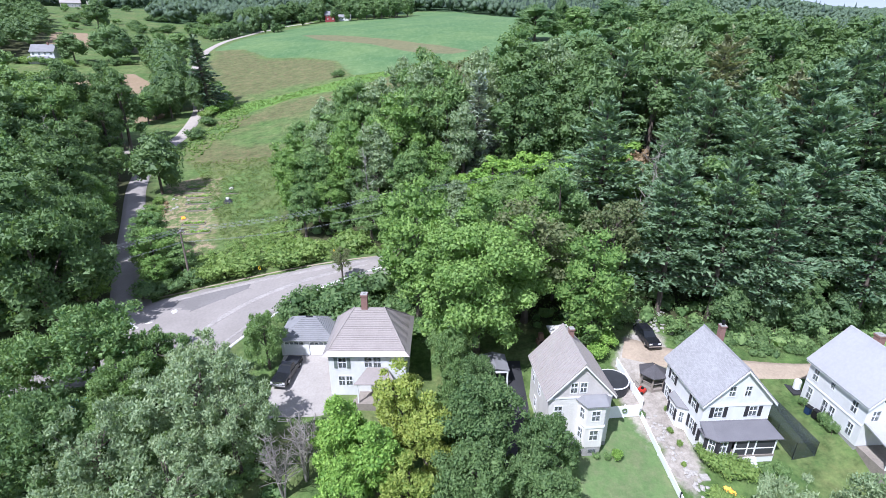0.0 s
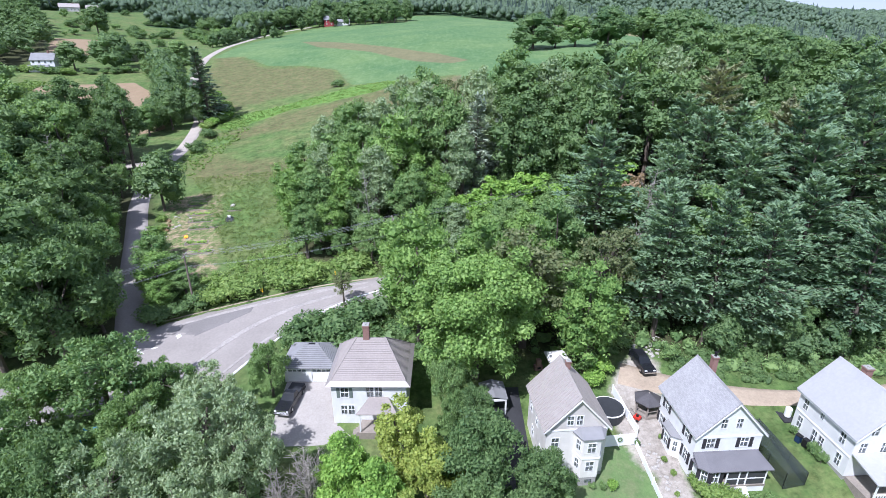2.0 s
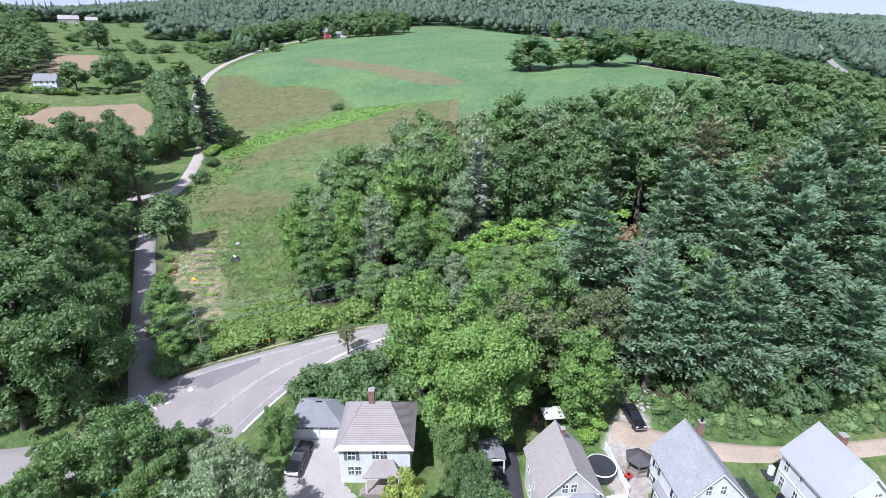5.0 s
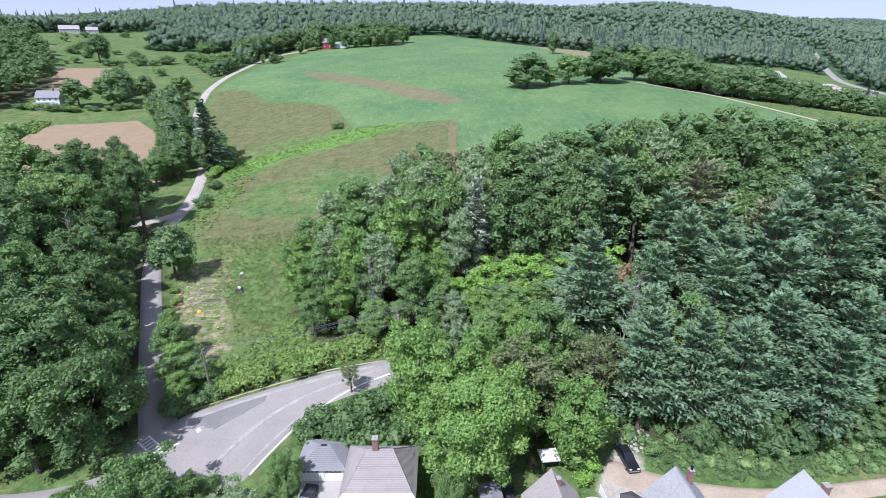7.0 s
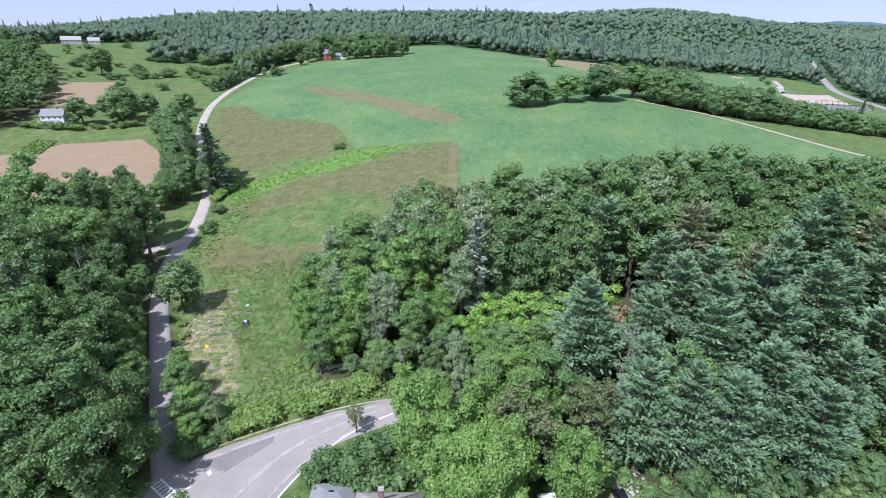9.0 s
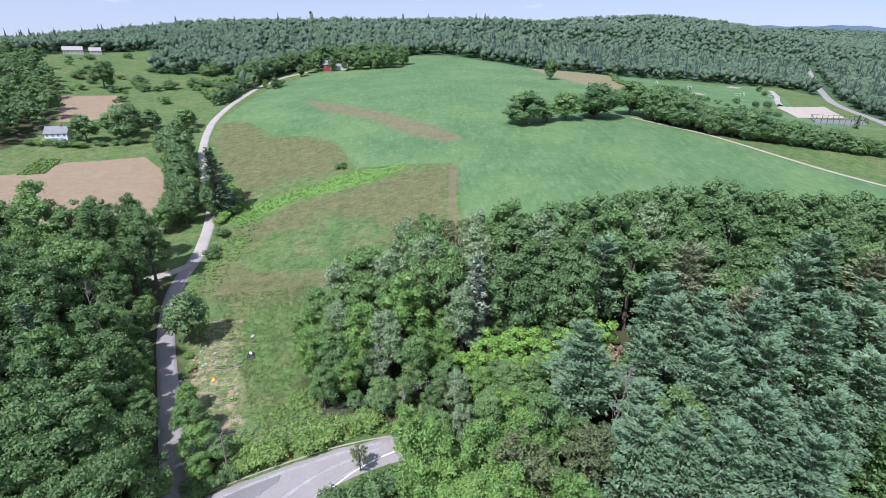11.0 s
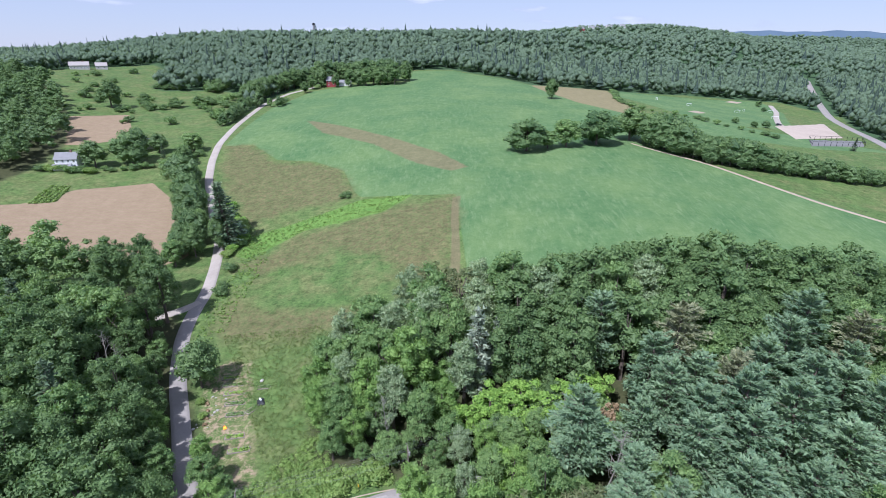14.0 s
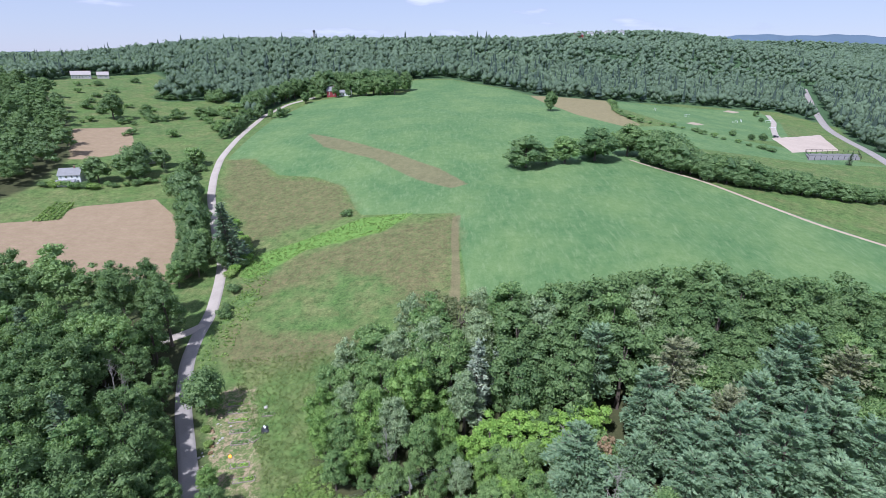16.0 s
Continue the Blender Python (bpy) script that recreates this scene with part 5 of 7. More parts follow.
M_lamp = mat("clear_lamp_lens", (0.75, 0.75, 0.73), 0.15, 0.0, var=0.05, bump=0.0, spec=0.8)
M_sign = mat("yellow_sign_sheet", (0.80, 0.52, 0.02), 0.45, var=0.06, scale=2, fine=5, bump=0.0)
M_red = mat("red_painted_metal", (0.50, 0.045, 0.03), 0.45, var=0.15)
M_barnred = siding("barn_red_boards", (0.30, 0.045, 0.05), 5.0)
M_blue = mat("blue_plastic", (0.02, 0.22, 0.50), 0.4, var=0.15)
M_navy = mat("navy_plastic", (0.015, 0.035, 0.085), 0.5, var=0.15)
M_liner = mat("dark_pool_cover", (0.035, 0.037, 0.042), 0.6, var=0.3, scale=1.0, fine=5)
M_glass, gn, gl, gp = shade("window_glass")
gp.inputs["Base Color"].default_value, gp.inputs["Roughness"].default_value = (0.55, 0.6, 0.62, 1), 0.04
gp.inputs["Transmission Weight"].default_value, gp.inputs["IOR"].default_value = 0.85, 1.45


def clip_poly(poly, lines):
    """Cut a flat outline by half planes a*x + b*z <= c."""
    for a, b, c in lines:
        out = []
        for (x0, z0), (x1, z1) in zip(poly, poly[1:] + poly[:1]):
            d0, d1 = a * x0 + b * z0 - c, a * x1 + b * z1 - c
            if d0 <= 0:
                out.append((x0, z0))
            if d0 * d1 < 0:
                t = d0 / (d0 - d1)
                out.append((x0 + t * (x1 - x0), z0 + t * (z1 - z0)))
        poly = out
        if len(poly) < 3:
            return []
    return poly


def wall_geo(x0, x1, z0, z1, holes, lines=(), thick=0.16):
    """A wall facing -y in its own frame, with its openings left out."""
    g = Geo()
    holes = [a for a in holes if a[2] >= z0 and a[3] <= z1]
    xs = sorted({x0, x1, *[v for a in holes for v in (a[0], a[1])]})
    zs = sorted({z0, z1, *[v for a in holes for v in (a[2], a[3])]})
    for a, b in zip(xs[:-1], xs[1:]):
        for c, d in zip(zs[:-1], zs[1:]):
            if any(p[0] - 1e-6 <= a and b <= p[1] + 1e-6 and p[2] - 1e-6 <= c and d <= p[3] + 1e-6 for p in holes):
                continue
            q = clip_poly([(a, c), (b, c), (b, d), (a, d)], lines)
            if q:
                g.prism([(x, 0, z) for x, z in q], (0, thick, 0))
    return g


def window(parent, m, w, hgt, shutter=None, bars=(1, 1), deep=0.1):
    """A sash window in the opening whose lower left corner is m's origin, facing -y."""
    g = Geo()
    t = 0.09
    for a in ((-t, 0, -t, hgt + t), (w, w + t, -t, hgt + t)):
        g.box(a[0], a[1], -0.04, deep, a[2], a[3])
    for a in ((-t, 0), (hgt, hgt + t)):
        g.box(0, w, -0.04, deep, a[0], a[1])
    win = part("window", g, M_trim, parent)
    win.matrix_basis = m
    bar = Geo()
    for i in range(bars[0]):
        x = w * (i + 1) / (bars[0] + 1)
        bar.box(x - 0.025, x + 0.025, 0.02, 0.06, 0, hgt)
    for i in range(bars[1]):
        z = hgt * (i + 1) / (bars[1] + 1)
        bar.box(0, w, 0.015, 0.065, z - 0.03, z + 0.03)
    part("sash", bar, M_trim, win)
    part("pane", Geo().box(0, w, 0.07, 0.078, 0, hgt), M_glass, win)
    if shutter:
        for a, b in ((-t - 0.42, -t - 0.02), (w + t + 0.02, w + t + 0.42)):
            s = Geo().box(a, b, -0.06, -0.003, -0.03, hgt + 0.03)
            for i in range(int(hgt / 0.12)):
                s.box(a + 0.05, b - 0.05, -0.075, -0.055, i * 0.12 + 0.03, i * 0.12 + 0.08)
            part("shutter", s, shutter, win, "dark louvred shutter")
    return win


def sheet(parent, name, a, b, c, d, thick, material, label=""):
    """A roof slab on four corners (a, b along the eave; c, d along the top), with UVs in metres."""
    a, b, c, d = map(Vector, (a, b, c, d))
    nrm = (b - a).cross(d - a).normalized()
    g = Geo().prism([a, b, c, d], nrm * thick)
    ob = part(name, g, material, parent, label)
    ex = (b - a).normalized()
    ey = nrm.cross(ex)
    uv = ob.data.uv_layers.new(name="UVMap")
    for lp in ob.data.loops:
        q = ob.data.vertices[lp.vertex_index].co - a
        uv.data[lp.index].uv = (q.dot(ex), q.dot(ey))
    return ob


def chimney(parent, u, v, z0, z1, w=0.62, pipe=False):
    g = Geo()
    q = w / 2 * 1.4142
    stack = [(z0, q), (z1 - 0.3, q), (z1 - 0.22, q + 0.1), (z1 - 0.06, q + 0.1)]
    d = math.radians(45)
    ring = [[(u + r * math.cos(d + i * math.pi / 2), v + r * math.sin(d + i * math.pi / 2), z) for i in range(4)] for z, r in stack]
    g.add([p for r in ring for p in r], [(3, 2, 1, 0), (12, 13, 14, 15)] + [(4 * j + i, 4 * j + (i + 1) % 4, 4 * j + 4 + (i + 1) % 4, 4 * j + 4 + i) for j in range(3) for i in range(4)])
    c = part("chimney", g, M_brick, parent, "red brick chimney")
    part("cap", Geo().box(u - w / 2 - 0.03, u + w / 2 + 0.03, v - w / 2 - 0.03, v + w / 2 + 0.03, z1 - 0.06, z1 + 0.02), M_found, c)
    if pipe:
        part("flue", Geo().tube([(u, v, z1), (u, v, z1 + 0.5), (u, v, z1 + 0.55)], [0.16, 0.16, 0.2], 10), M_black, c, "black metal flue")
    else:
        part("flue", Geo().tube([(u, v, z1), (u, v, z1 + 0.14)], [0.17, 0.15], 8), M_found, c)


def gable_house(m, W, L, he, hr, wall_m, roof_m, label, front, left, attic_m=None, seam=0.0, right=(), lap=0.35, drop=1.6, foot=-0.5):
    """A house with its gable to the front. front and left: openings (from, to, sill, head, shutter material)."""
    ob = thing("house", m, label, "house")
    k = (hr - he) / (W / 2)
    lines = [(-k, 1, he - 0.1), (k, 1, he - 0.1 + k * W)]
    side_top = he + k * lap - 0.12
    spec = (("wall", pose(0, lap, 0), lap, W - lap, hr, front, lines), ("wall", pose(W, L - lap, 0, 0, 0, 180), lap, W - lap, hr, (), lines),
            ("wall", pose(lap, L, 0, 0, 0, -90), lap + 0.16, L - lap - 0.16, side_top, left, ()), ("wall", pose(W - lap, 0, 0, 0, 0, 90), lap + 0.16, L - lap - 0.16, side_top, right, ()))
    for name, pm, a, b, top, holes, cut in spec:
        cut_z = he if (attic_m and cut and holes) else None
        if cut_z:
            w = part(name, wall_geo(a, b, foot, cut_z, [q[:4] for q in holes], cut), wall_m, ob)
            up = part(name, wall_geo(a, b, cut_z, top, [q[:4] for q in holes], cut), attic_m, ob, "beige shingled gable")
            up.matrix_basis = pm
            belt = part("trim", Geo().box(a - 0.05, b + 0.05, -0.07, -0.003, cut_z - 0.12, cut_z + 0.06), M_trim, ob)
            belt.matrix_basis = pm
        else:
            w = part(name, wall_geo(a, b, foot, top, [q[:4] for q in holes], cut), wall_m, ob)
        w.matrix_basis = pm
        for x0, x1, z0, z1, sh in holes:
            window(ob, pm @ pose(x0, 0, z0), x1 - x0, z1 - z0, sh)
    part("foundation", Geo().box(lap + 0.02, W - lap - 0.02, lap + 0.02, L - lap - 0.02, -drop, 0.02), M_found, ob)
    part("interior", Geo().box(lap + 0.6, W - lap - 0.6, lap + 0.9, L - lap - 0.9, 0.05, he - 0.2), M_inner, ob)
    t = 0.14
    mid = W / 2
    sheet(ob, "roof", (0, L, he), (0, 0, he), (mid, 0, hr), (mid, L, hr), t, roof_m)
    sheet(ob, "roof", (W, 0, he), (W, L, he), (mid, L, hr), (mid, 0, hr), t, roof_m)
    up = math.hypot(mid, hr - he)
    part("ridge_cap", Geo().prism([(mid - 0.16, 0, hr + 0.1), (mid, 0, hr + 0.25), (mid + 0.16, 0, hr + 0.1)], (0, L, 0)), roof_m, ob)
    for v in (0.0, L - 0.05):
        for s in (-1, 1):
            e = mid + s * mid
            part("rake_board", Geo().prism([(e, v - 0.03, he - 0.2), (mid, v - 0.03, hr - 0.2), (mid, v - 0.03, hr + 0.02), (e, v - 0.03, he + 0.02)], (0, 0.06, 0)), M_trim, ob)
    for u in (0.03, W - 0.03):
        part("fascia", Geo().box(u - 0.03, u + 0.03, 0.05, L - 0.05, he - 0.2, he + 0.0), M_trim, ob)
    if seam:
        rib = Geo().prism([(-0.045, 0, 0), (0.045, 0, 0), (0.03, 0, 0.09), (-0.03, 0, 0.09)], (0, up, 0)).mesh("seam", roof_m)
        for s in (0, 1):
            for i in range(int(L / seam)):
                r = new("seam", rib)
                r.parent = ob
                a = math.degrees(math.atan2(hr - he, mid))
                v = (i + 0.5) * seam
                # local y runs up the slope
                tilt = Matrix.Rotation(radians(-90 if s == 0 else 90), 4, "Z") @ Matrix.Rotation(radians(a), 4, "X")
                r.matrix_basis = Matrix.Translation((0 if s == 0 else W, v, he + t * 1.05)) @ tilt
    return ob


def bay_walls(parent, name, ring, z0, z1, material, label, holes):
    """A bay on an open plan line; holes: per facet, (width, height, sill heights, shutter)."""
    bay = part(name, Geo().prism([(x, y, z1 - 0.08) for x, y in ring], (0, 0, 0.07)), material, parent, label)
    for (a, b), hole in zip(zip(ring[:-1], ring[1:]), holes):
        d = math.hypot(b[0] - a[0], b[1] - a[1])
        m = pose(a[0], a[1], 0, 0, 0, math.degrees(math.atan2(b[1] - a[1], b[0] - a[0])))
        cut = []
        if hole:
            w, hg, sills, sh = hole
            cut = [((d - w) / 2, (d + w) / 2, s, s + hg) for s in sills]
        f = part("wall", wall_geo(0, d, z0, z1, cut, (), 0.12), material, bay)
        f.matrix_basis = m
        for c in cut:
            window(bay, m @ pose(c[0], 0, c[2]), c[1] - c[0], c[3] - c[2], hole[3])
    return bay


# the white house with the screened porch
S = M_shutter
white_house = gable_house(pose(27.11, 42.02, -2.26, 0, 0, 3.2), 8.05, 8.81, 5.0, 9.38, M_white, M_roof_grey, "white clapboard house with grey shingle roof and black shutters",
                          [(2.7, 3.35, 6.0, 7.2, None), (4.4, 5.05, 6.0, 7.2, None), (1.6, 2.45, 3.35, 4.6, S), (5.4, 6.25, 3.35, 4.6, S), (0.7, 1.5, 0.3, 1.9, S)],
                          [(1.6, 2.4, 3.2, 4.45, S), (6.3, 7.1, 3.2, 4.45, S), (0.9, 1.7, 0.5, 1.9, S), (6.7, 7.5, 0.5, 2.0, S)], drop=2.4, foot=-0.75)
chimney(white_house, 5.3, 7.4, 7.4, 10.3, 0.6, True)
part("trim", Geo().box(0.33, 7.72, 0.28, 0.345, 4.72, 4.98), M_trim, white_house, "white cornice board")
# porch
porch = part("porch", Geo().box(0.6, 7.9, -2.3, 0.34, -0.55, -0.3), M_wood, white_house, "grey porch deck")
for u in (3.4, 4.75, 5.6, 7.75):
    part("post", Geo().box(u - 0.07, u + 0.07, -2.22, -2.08, -0.3, 1.95), M_trim, porch)
for v in (-1.1, 0.2):
    part("post", Geo().box(7.68, 7.82, v - 0.07, v + 0.07, -0.3, 1.95), M_trim, porch)
part("rail", Geo().box(3.4, 7.8, -2.2, -2.1, 0.5, 0.62).box(3.4, 7.8, -2.2, -2.1, 1.8, 1.95), M_trim, porch)
part("screen", Geo().box(3.4, 7.75, -2.16, -2.14, -0.3, 1.85), M_screen, porch, "dark insect screen")
part("screen", Geo().box(7.74, 7.76, -2.14, 0.3, -0.3, 1.85), M_screen, porch, "dark insect screen")
part("skirt", Geo().box(0.7, 7.85, -2.26, -2.2, -1.3, -0.5), M_trim, porch, "white lattice skirt")
for i in range(4):
    part("step", Geo().box(4.6, 5.8, -2.6 - 0.28 * i, -2.3 - 0.28 * i, -0.62 - 0.2 * i, -0.5 - 0.2 * i), M_trim, porch)
bay_walls(white_house, "bay", [(0.7, 0.34), (0.7, -0.85), (1.45, -1.5), (2.75, -1.5), (3.38, -1.0)], -0.9, 1.95, M_white, "white bay beside the porch",
          [None, (0.55, 1.35, (0.3,), S), (0.75, 1.35, (0.3,), S), (0.45, 1.35, (0.3,), None)])
g = Geo().add([(0.2, 0.34, 2.75), (0.2, -1.6, 2.0), (1.2, -2.6, 1.97), (2.9, -2.6, 1.97), (8.25, -2.6, 1.97), (8.25, 0.34, 2.0), (7.6, 0.34, 2.75), (1.4, -0.1, 2.78), (7.2, -0.1, 2.78)],
              [(0, 1, 7), (1, 2, 7), (2, 3, 4, 8, 7), (4, 5, 6, 8), (0, 7, 8, 6)])
g.add([(0.2, 0.34, 1.85), (0.2, -1.6, 1.85), (1.2, -2.6, 1.85), (8.25, -2.6, 1.85), (8.25, 0.34, 1.85)], [(4, 3, 2, 1, 0)])
g.add([(0.2, -1.6, 1.85), (1.2, -2.6, 1.85), (8.25, -2.6, 1.85), (8.25, 0.34, 1.85), (8.25, 0.34, 2.0), (8.25, -2.6, 1.97), (1.2, -2.6, 1.97), (0.2, -1.6, 2.0)], [(0, 1, 6, 7), (1, 2, 5, 6), (2, 3, 4, 5)])
porch_roof = part("porch_roof", g, mat("dark_flat_roof", (0.155, 0.15, 0.16), 0.8, var=0.2, scale=0.5), white_house, "dark grey porch roof")
side_bay = bay_walls(white_house, "bay", [(0.34, 5.9), (-0.55, 5.3), (-0.55, 3.4), (0.34, 2.8)], -0.9, 2.3, M_white, "white side bay window",
                     [(0.4, 1.4, (0.35,), None), (0.9, 1.4, (0.35,), S), (0.4, 1.4, (0.35,), None)])
part("bay_roof", Geo().prism([(0.34, 6.05, 2.3), (-0.72, 5.4, 2.3), (-0.72, 3.3, 2.3), (0.34, 2.65, 2.3)], (0, 0, 0.16)), M_roof_grey, side_bay)

porch.matrix_basis = porch_roof.matrix_basis = Matrix.Translation((0, 0.09, 0.12)) @ Matrix.Diagonal((1, 0.74, 1, 1))
# the cream house with the two-storey bay
cream_house = gable_house(pose(10.74, 41.88, -2.0, 0, 0, 4.7), 7.43, 7.95, 5.69, 9.81, M_cream, M_roof_brown, "cream house with brown ribbed metal roof and tall bay",
                          [(2.55, 3.2, 6.25, 7.45, None), (3.55, 4.2, 6.25, 7.45, None), (1.0, 1.8, 3.3, 4.6, None), (1.0, 1.8, 0.7, 2.0, None)],
                          [(1.2, 2.0, 3.4, 4.6, None), (3.6, 4.4, 3.4, 4.6, None), (2.4, 3.2, 0.7, 2.0, None), (5.6, 6.4, 0.7, 2.0, None)], M_beige, 0.42)
chimney(cream_house, 3.95, 5.7, 9.2, 10.75, 0.5)
bay = bay_walls(cream_house, "bay", [(3.5, 0.34), (4.1, -0.9), (6.0, -0.9), (6.7, 0.34)], 0, 5.35, M_cream, "cream two-storey bay",
                [(0.55, 1.25, (0.95, 3.5), None), (0.85, 1.25, (0.95, 3.5), None), (0.55, 1.25, (0.95, 3.5), None)])
part("foundation", Geo().prism([(3.55, 0.34, -1.4), (4.15, -0.85, -1.4), (5.95, -0.85, -1.4), (6.62, 0.34, -1.4)], (0, 0, 1.39)), M_found, bay)
part("cellar_window", Geo().box(4.7, 5.5, -0.9, -0.86, -0.75, -0.35), M_glass, bay)
part("belt", Geo().prism([(3.42, 0.34, 2.6), (4.05, -0.98, 2.6), (6.06, -0.98, 2.6), (6.8, 0.34, 2.6)], (0, 0, 0.18)), M_trim, bay)
part("bay_roof", Geo().add([(3.2, 0.3, 5.36), (3.9, -1.15, 5.36), (6.2, -1.15, 5.36), (7.0, 0.3, 5.36), (3.2, 0.3, 5.5), (3.9, -1.15, 5.5), (6.2, -1.15, 5.5), (7.0, 0.3, 5.5), (3.9, 0.3, 5.95), (6.3, 0.3, 5.95)],
                           [(3, 2, 1, 0), (0, 1, 5, 4), (1, 2, 6, 5), (2, 3, 7, 6), (4, 5, 8), (5, 6, 9, 8), (6, 7, 9)]), M_roof_slate, bay, "dark curved bay roof")

# the white house with the tin roof
tin_house = gable_house(pose(42.86, 40.46, -1.2, 0, 0, 3.3), 7.97, 8.69, 5.0, 9.21, M_white, M_roof_tin, "white clapboard house with pale tin roof",
                        [(1.7, 2.5, 5.4, 6.5, None), (4.9, 5.7, 5.4, 6.5, None), (1.0, 1.8, 3.1, 4.4, None), (3.4, 4.2, 3.1, 4.4, None), (5.8, 6.6, 3.1, 4.4, None)],
                        [(1.1, 1.8, 3.1, 4.5, None), (3.6, 4.1, 3.7, 4.5, None), (6.5, 7.2, 3.1, 4.5, None), (1.0, 1.7, 0.4, 1.9, None), (3.3, 4.0, 0.3, 1.9, None), (4.3, 5.0, 0.3, 1.9, None), (6.8, 7.5, 0.4, 1.9, None)],
                        None, 0.0, drop=2.6, foot=-0.1)
chimney(tin_house, 4.5, 5.6, 7.9, 10.1, 0.75)
part("belt", Geo().box(0.27, 0.345, 0.4, 8.2, 2.4, 2.55), M_trim, tin_house)
part("porch_roof", Geo().prism([(0.4, 0.3, 2.9), (0.4, -3.2, 2.2), (7.6, -3.2, 2.2), (7.6, 0.3, 2.9)], (0, 0, 0.14)), M_roof_tin, tin_house, "pale flat porch roof")
part("porch", Geo().box(0.6, 7.4, -3.0, 0.3, -2.9, -0.1), M_wood, tin_house, "open porch floor")
for u in (0.7, 2.9, 5.1, 7.3):
    part("post", Geo().box(u - 0.06, u + 0.06, -3.02, -2.9, -0.1, 2.2), M_trim, tin_house)
for i in range(22):
    part("baluster", Geo().box(0.8 + 0.3 * i, 0.88 + 0.3 * i, -3.0, -2.95, -0.1, 0.75), M_trim, tin_house)
part("rail", Geo().box(0.7, 7.3, -3.02, -2.93, 0.75, 0.85), M_trim, tin_house)

# the hip-roofed white house with its garage
hip = thing("house", pose(-13.94, 49.14, -1.17, 0, 0, -0.4), "white hip-roofed house with stepped grey roof", "house")
W, L, he, hr, half = 9.96, 9.15, 5.46, 9.25, 1.81
GS = M_shutter_green
for pm, a, b, holes in ((pose(0, 0.45, 0), 0.45, W - 0.45, [(1.6, 2.5, 3.4, 4.8, GS), (4.7, 5.55, 3.5, 4.9, None), (5.75, 6.6, 3.5, 4.9, None), (1.5, 2.2, 0.9, 2.2, None), (2.4, 3.1, 0.9, 2.2, None)]),
                        (pose(W, L - 0.45, 0, 0, 0, 180), 0.45, W - 0.45, []), (pose(0.45, L, 0, 0, 0, -90), 0.62, L - 0.62, [(2.0, 2.9, 3.4, 4.8, GS), (6.2, 7.1, 3.4, 4.8, GS)]),
                        (pose(W - 0.45, 0, 0, 0, 0, 90), 0.62, L - 0.62, [])):
    w = part("wall", wall_geo(a, b, -0.5, he - 0.05, [q[:4] for q in holes]), M_white, hip)
    w.matrix_basis = pm
    for x0, x1, z0, z1, sh in holes:
        window(hip, pm @ pose(x0, 0, z0), x1 - x0, z1 - z0, sh)
part("foundation", Geo().box(0.47, W - 0.47, 0.47, L - 0.47, -1.6, 0.02), M_found, hip)
part("interior", Geo().box(1.2, W - 1.2, 1.4, L - 1.4, 0.05, he - 0.3), M_inner, hip)


def stepped_hip(parent, W, L, he, hr, half, courses, material, x0=0.0, y0=0.0):
    """A hip roof laid in level lapped courses."""
    for i in range(courses):
        a, b = i / courses, (i + 1) / courses

        def ring(t, z):
            ix, iy = t * (W / 2 - half), t * L / 2
            return [(x0 + ix, y0 + iy, z), (x0 + W - ix, y0 + iy, z), (x0 + W - ix, y0 + L - iy, z), (x0 + ix, y0 + L - iy, z)]
        za, zb = he + (hr - he) * a, he + (hr - he) * b
        lo, hi = ring(a, za + 0.06), ring(b, zb)
        foot = ring(a, za - 0.02)
        g = Geo().add(foot + lo + hi, [(0, 1, 5, 4), (1, 2, 6, 5), (2, 3, 7, 6), (3, 0, 4, 7), (4, 5, 9, 8), (5, 6, 10, 9), (6, 7, 11, 10), (7, 4, 8, 11)] + ([(8, 9, 10, 11)] if i == courses - 1 else []))
        part("shingle_course", g, material, parent)


g = Geo().add([(-0.12, -0.12, he - 0.1), (W + 0.12, -0.12, he - 0.1), (W + 0.12, L + 0.12, he - 0.1), (-0.12, L + 0.12, he - 0.1), (0.55, 0.55, he + 0.42), (W - 0.55, 0.55, he + 0.42), (W - 0.55, L - 0.55, he + 0.42), (0.55, L - 0.55, he + 0.42)],
              [(0, 1, 5, 4), (1, 2, 6, 5), (2, 3, 7, 6), (3, 0, 4, 7), (3, 2, 1, 0)])
part("roof_edge", g, M_flash, hip, "streaked tin roof edge")
stepped_hip(hip, W - 0.9, L - 0.9, he + 0.35, hr, half, 24, M_roof_pink, 0.45, 0.45)
for s, e in (((0.5, 0.5), (W / 2 - half, L / 2)), ((W - 0.5, 0.5), (W / 2 + half, L / 2)), ((0.5, L - 0.5), (W / 2 - half, L / 2)), ((W - 0.5, L - 0.5), (W / 2 + half, L / 2))):
    part("hip_cap", Geo().tube([(*s, he + 0.42), (*e, hr + 0.05)], [0.08, 0.08], 5), M_roof_pink, hip)
chimney(hip, 4.4, 4.7, 8.6, 11.1, 0.75)
entry = part("entry_roof", Geo().prism([(3.7, -1.9, 2.7), (5.0, 0.4, 3.4), (7.3, 0.4, 3.4), (8.6, -1.9, 2.7)], (0, 0, 0.12)), M_roof_pink, hip, "small hipped entry roof")
for u in (4.1, 8.2):
    part("post", Geo().box(u - 0.07, u + 0.07, -1.75, -1.6, -0.8, 2.7), M_trim, entry)
part("stoop", Geo().box(3.9, 8.4, -1.9, 0.4, -1.3, 0.05), M_wood, entry)
for i in range(3):
    part("step", Geo().box(3.6 - 0.3 * i, 3.9 - 0.3 * i, -1.5, -0.4, -1.3, -0.15 - 0.25 * i), M_wood, entry)
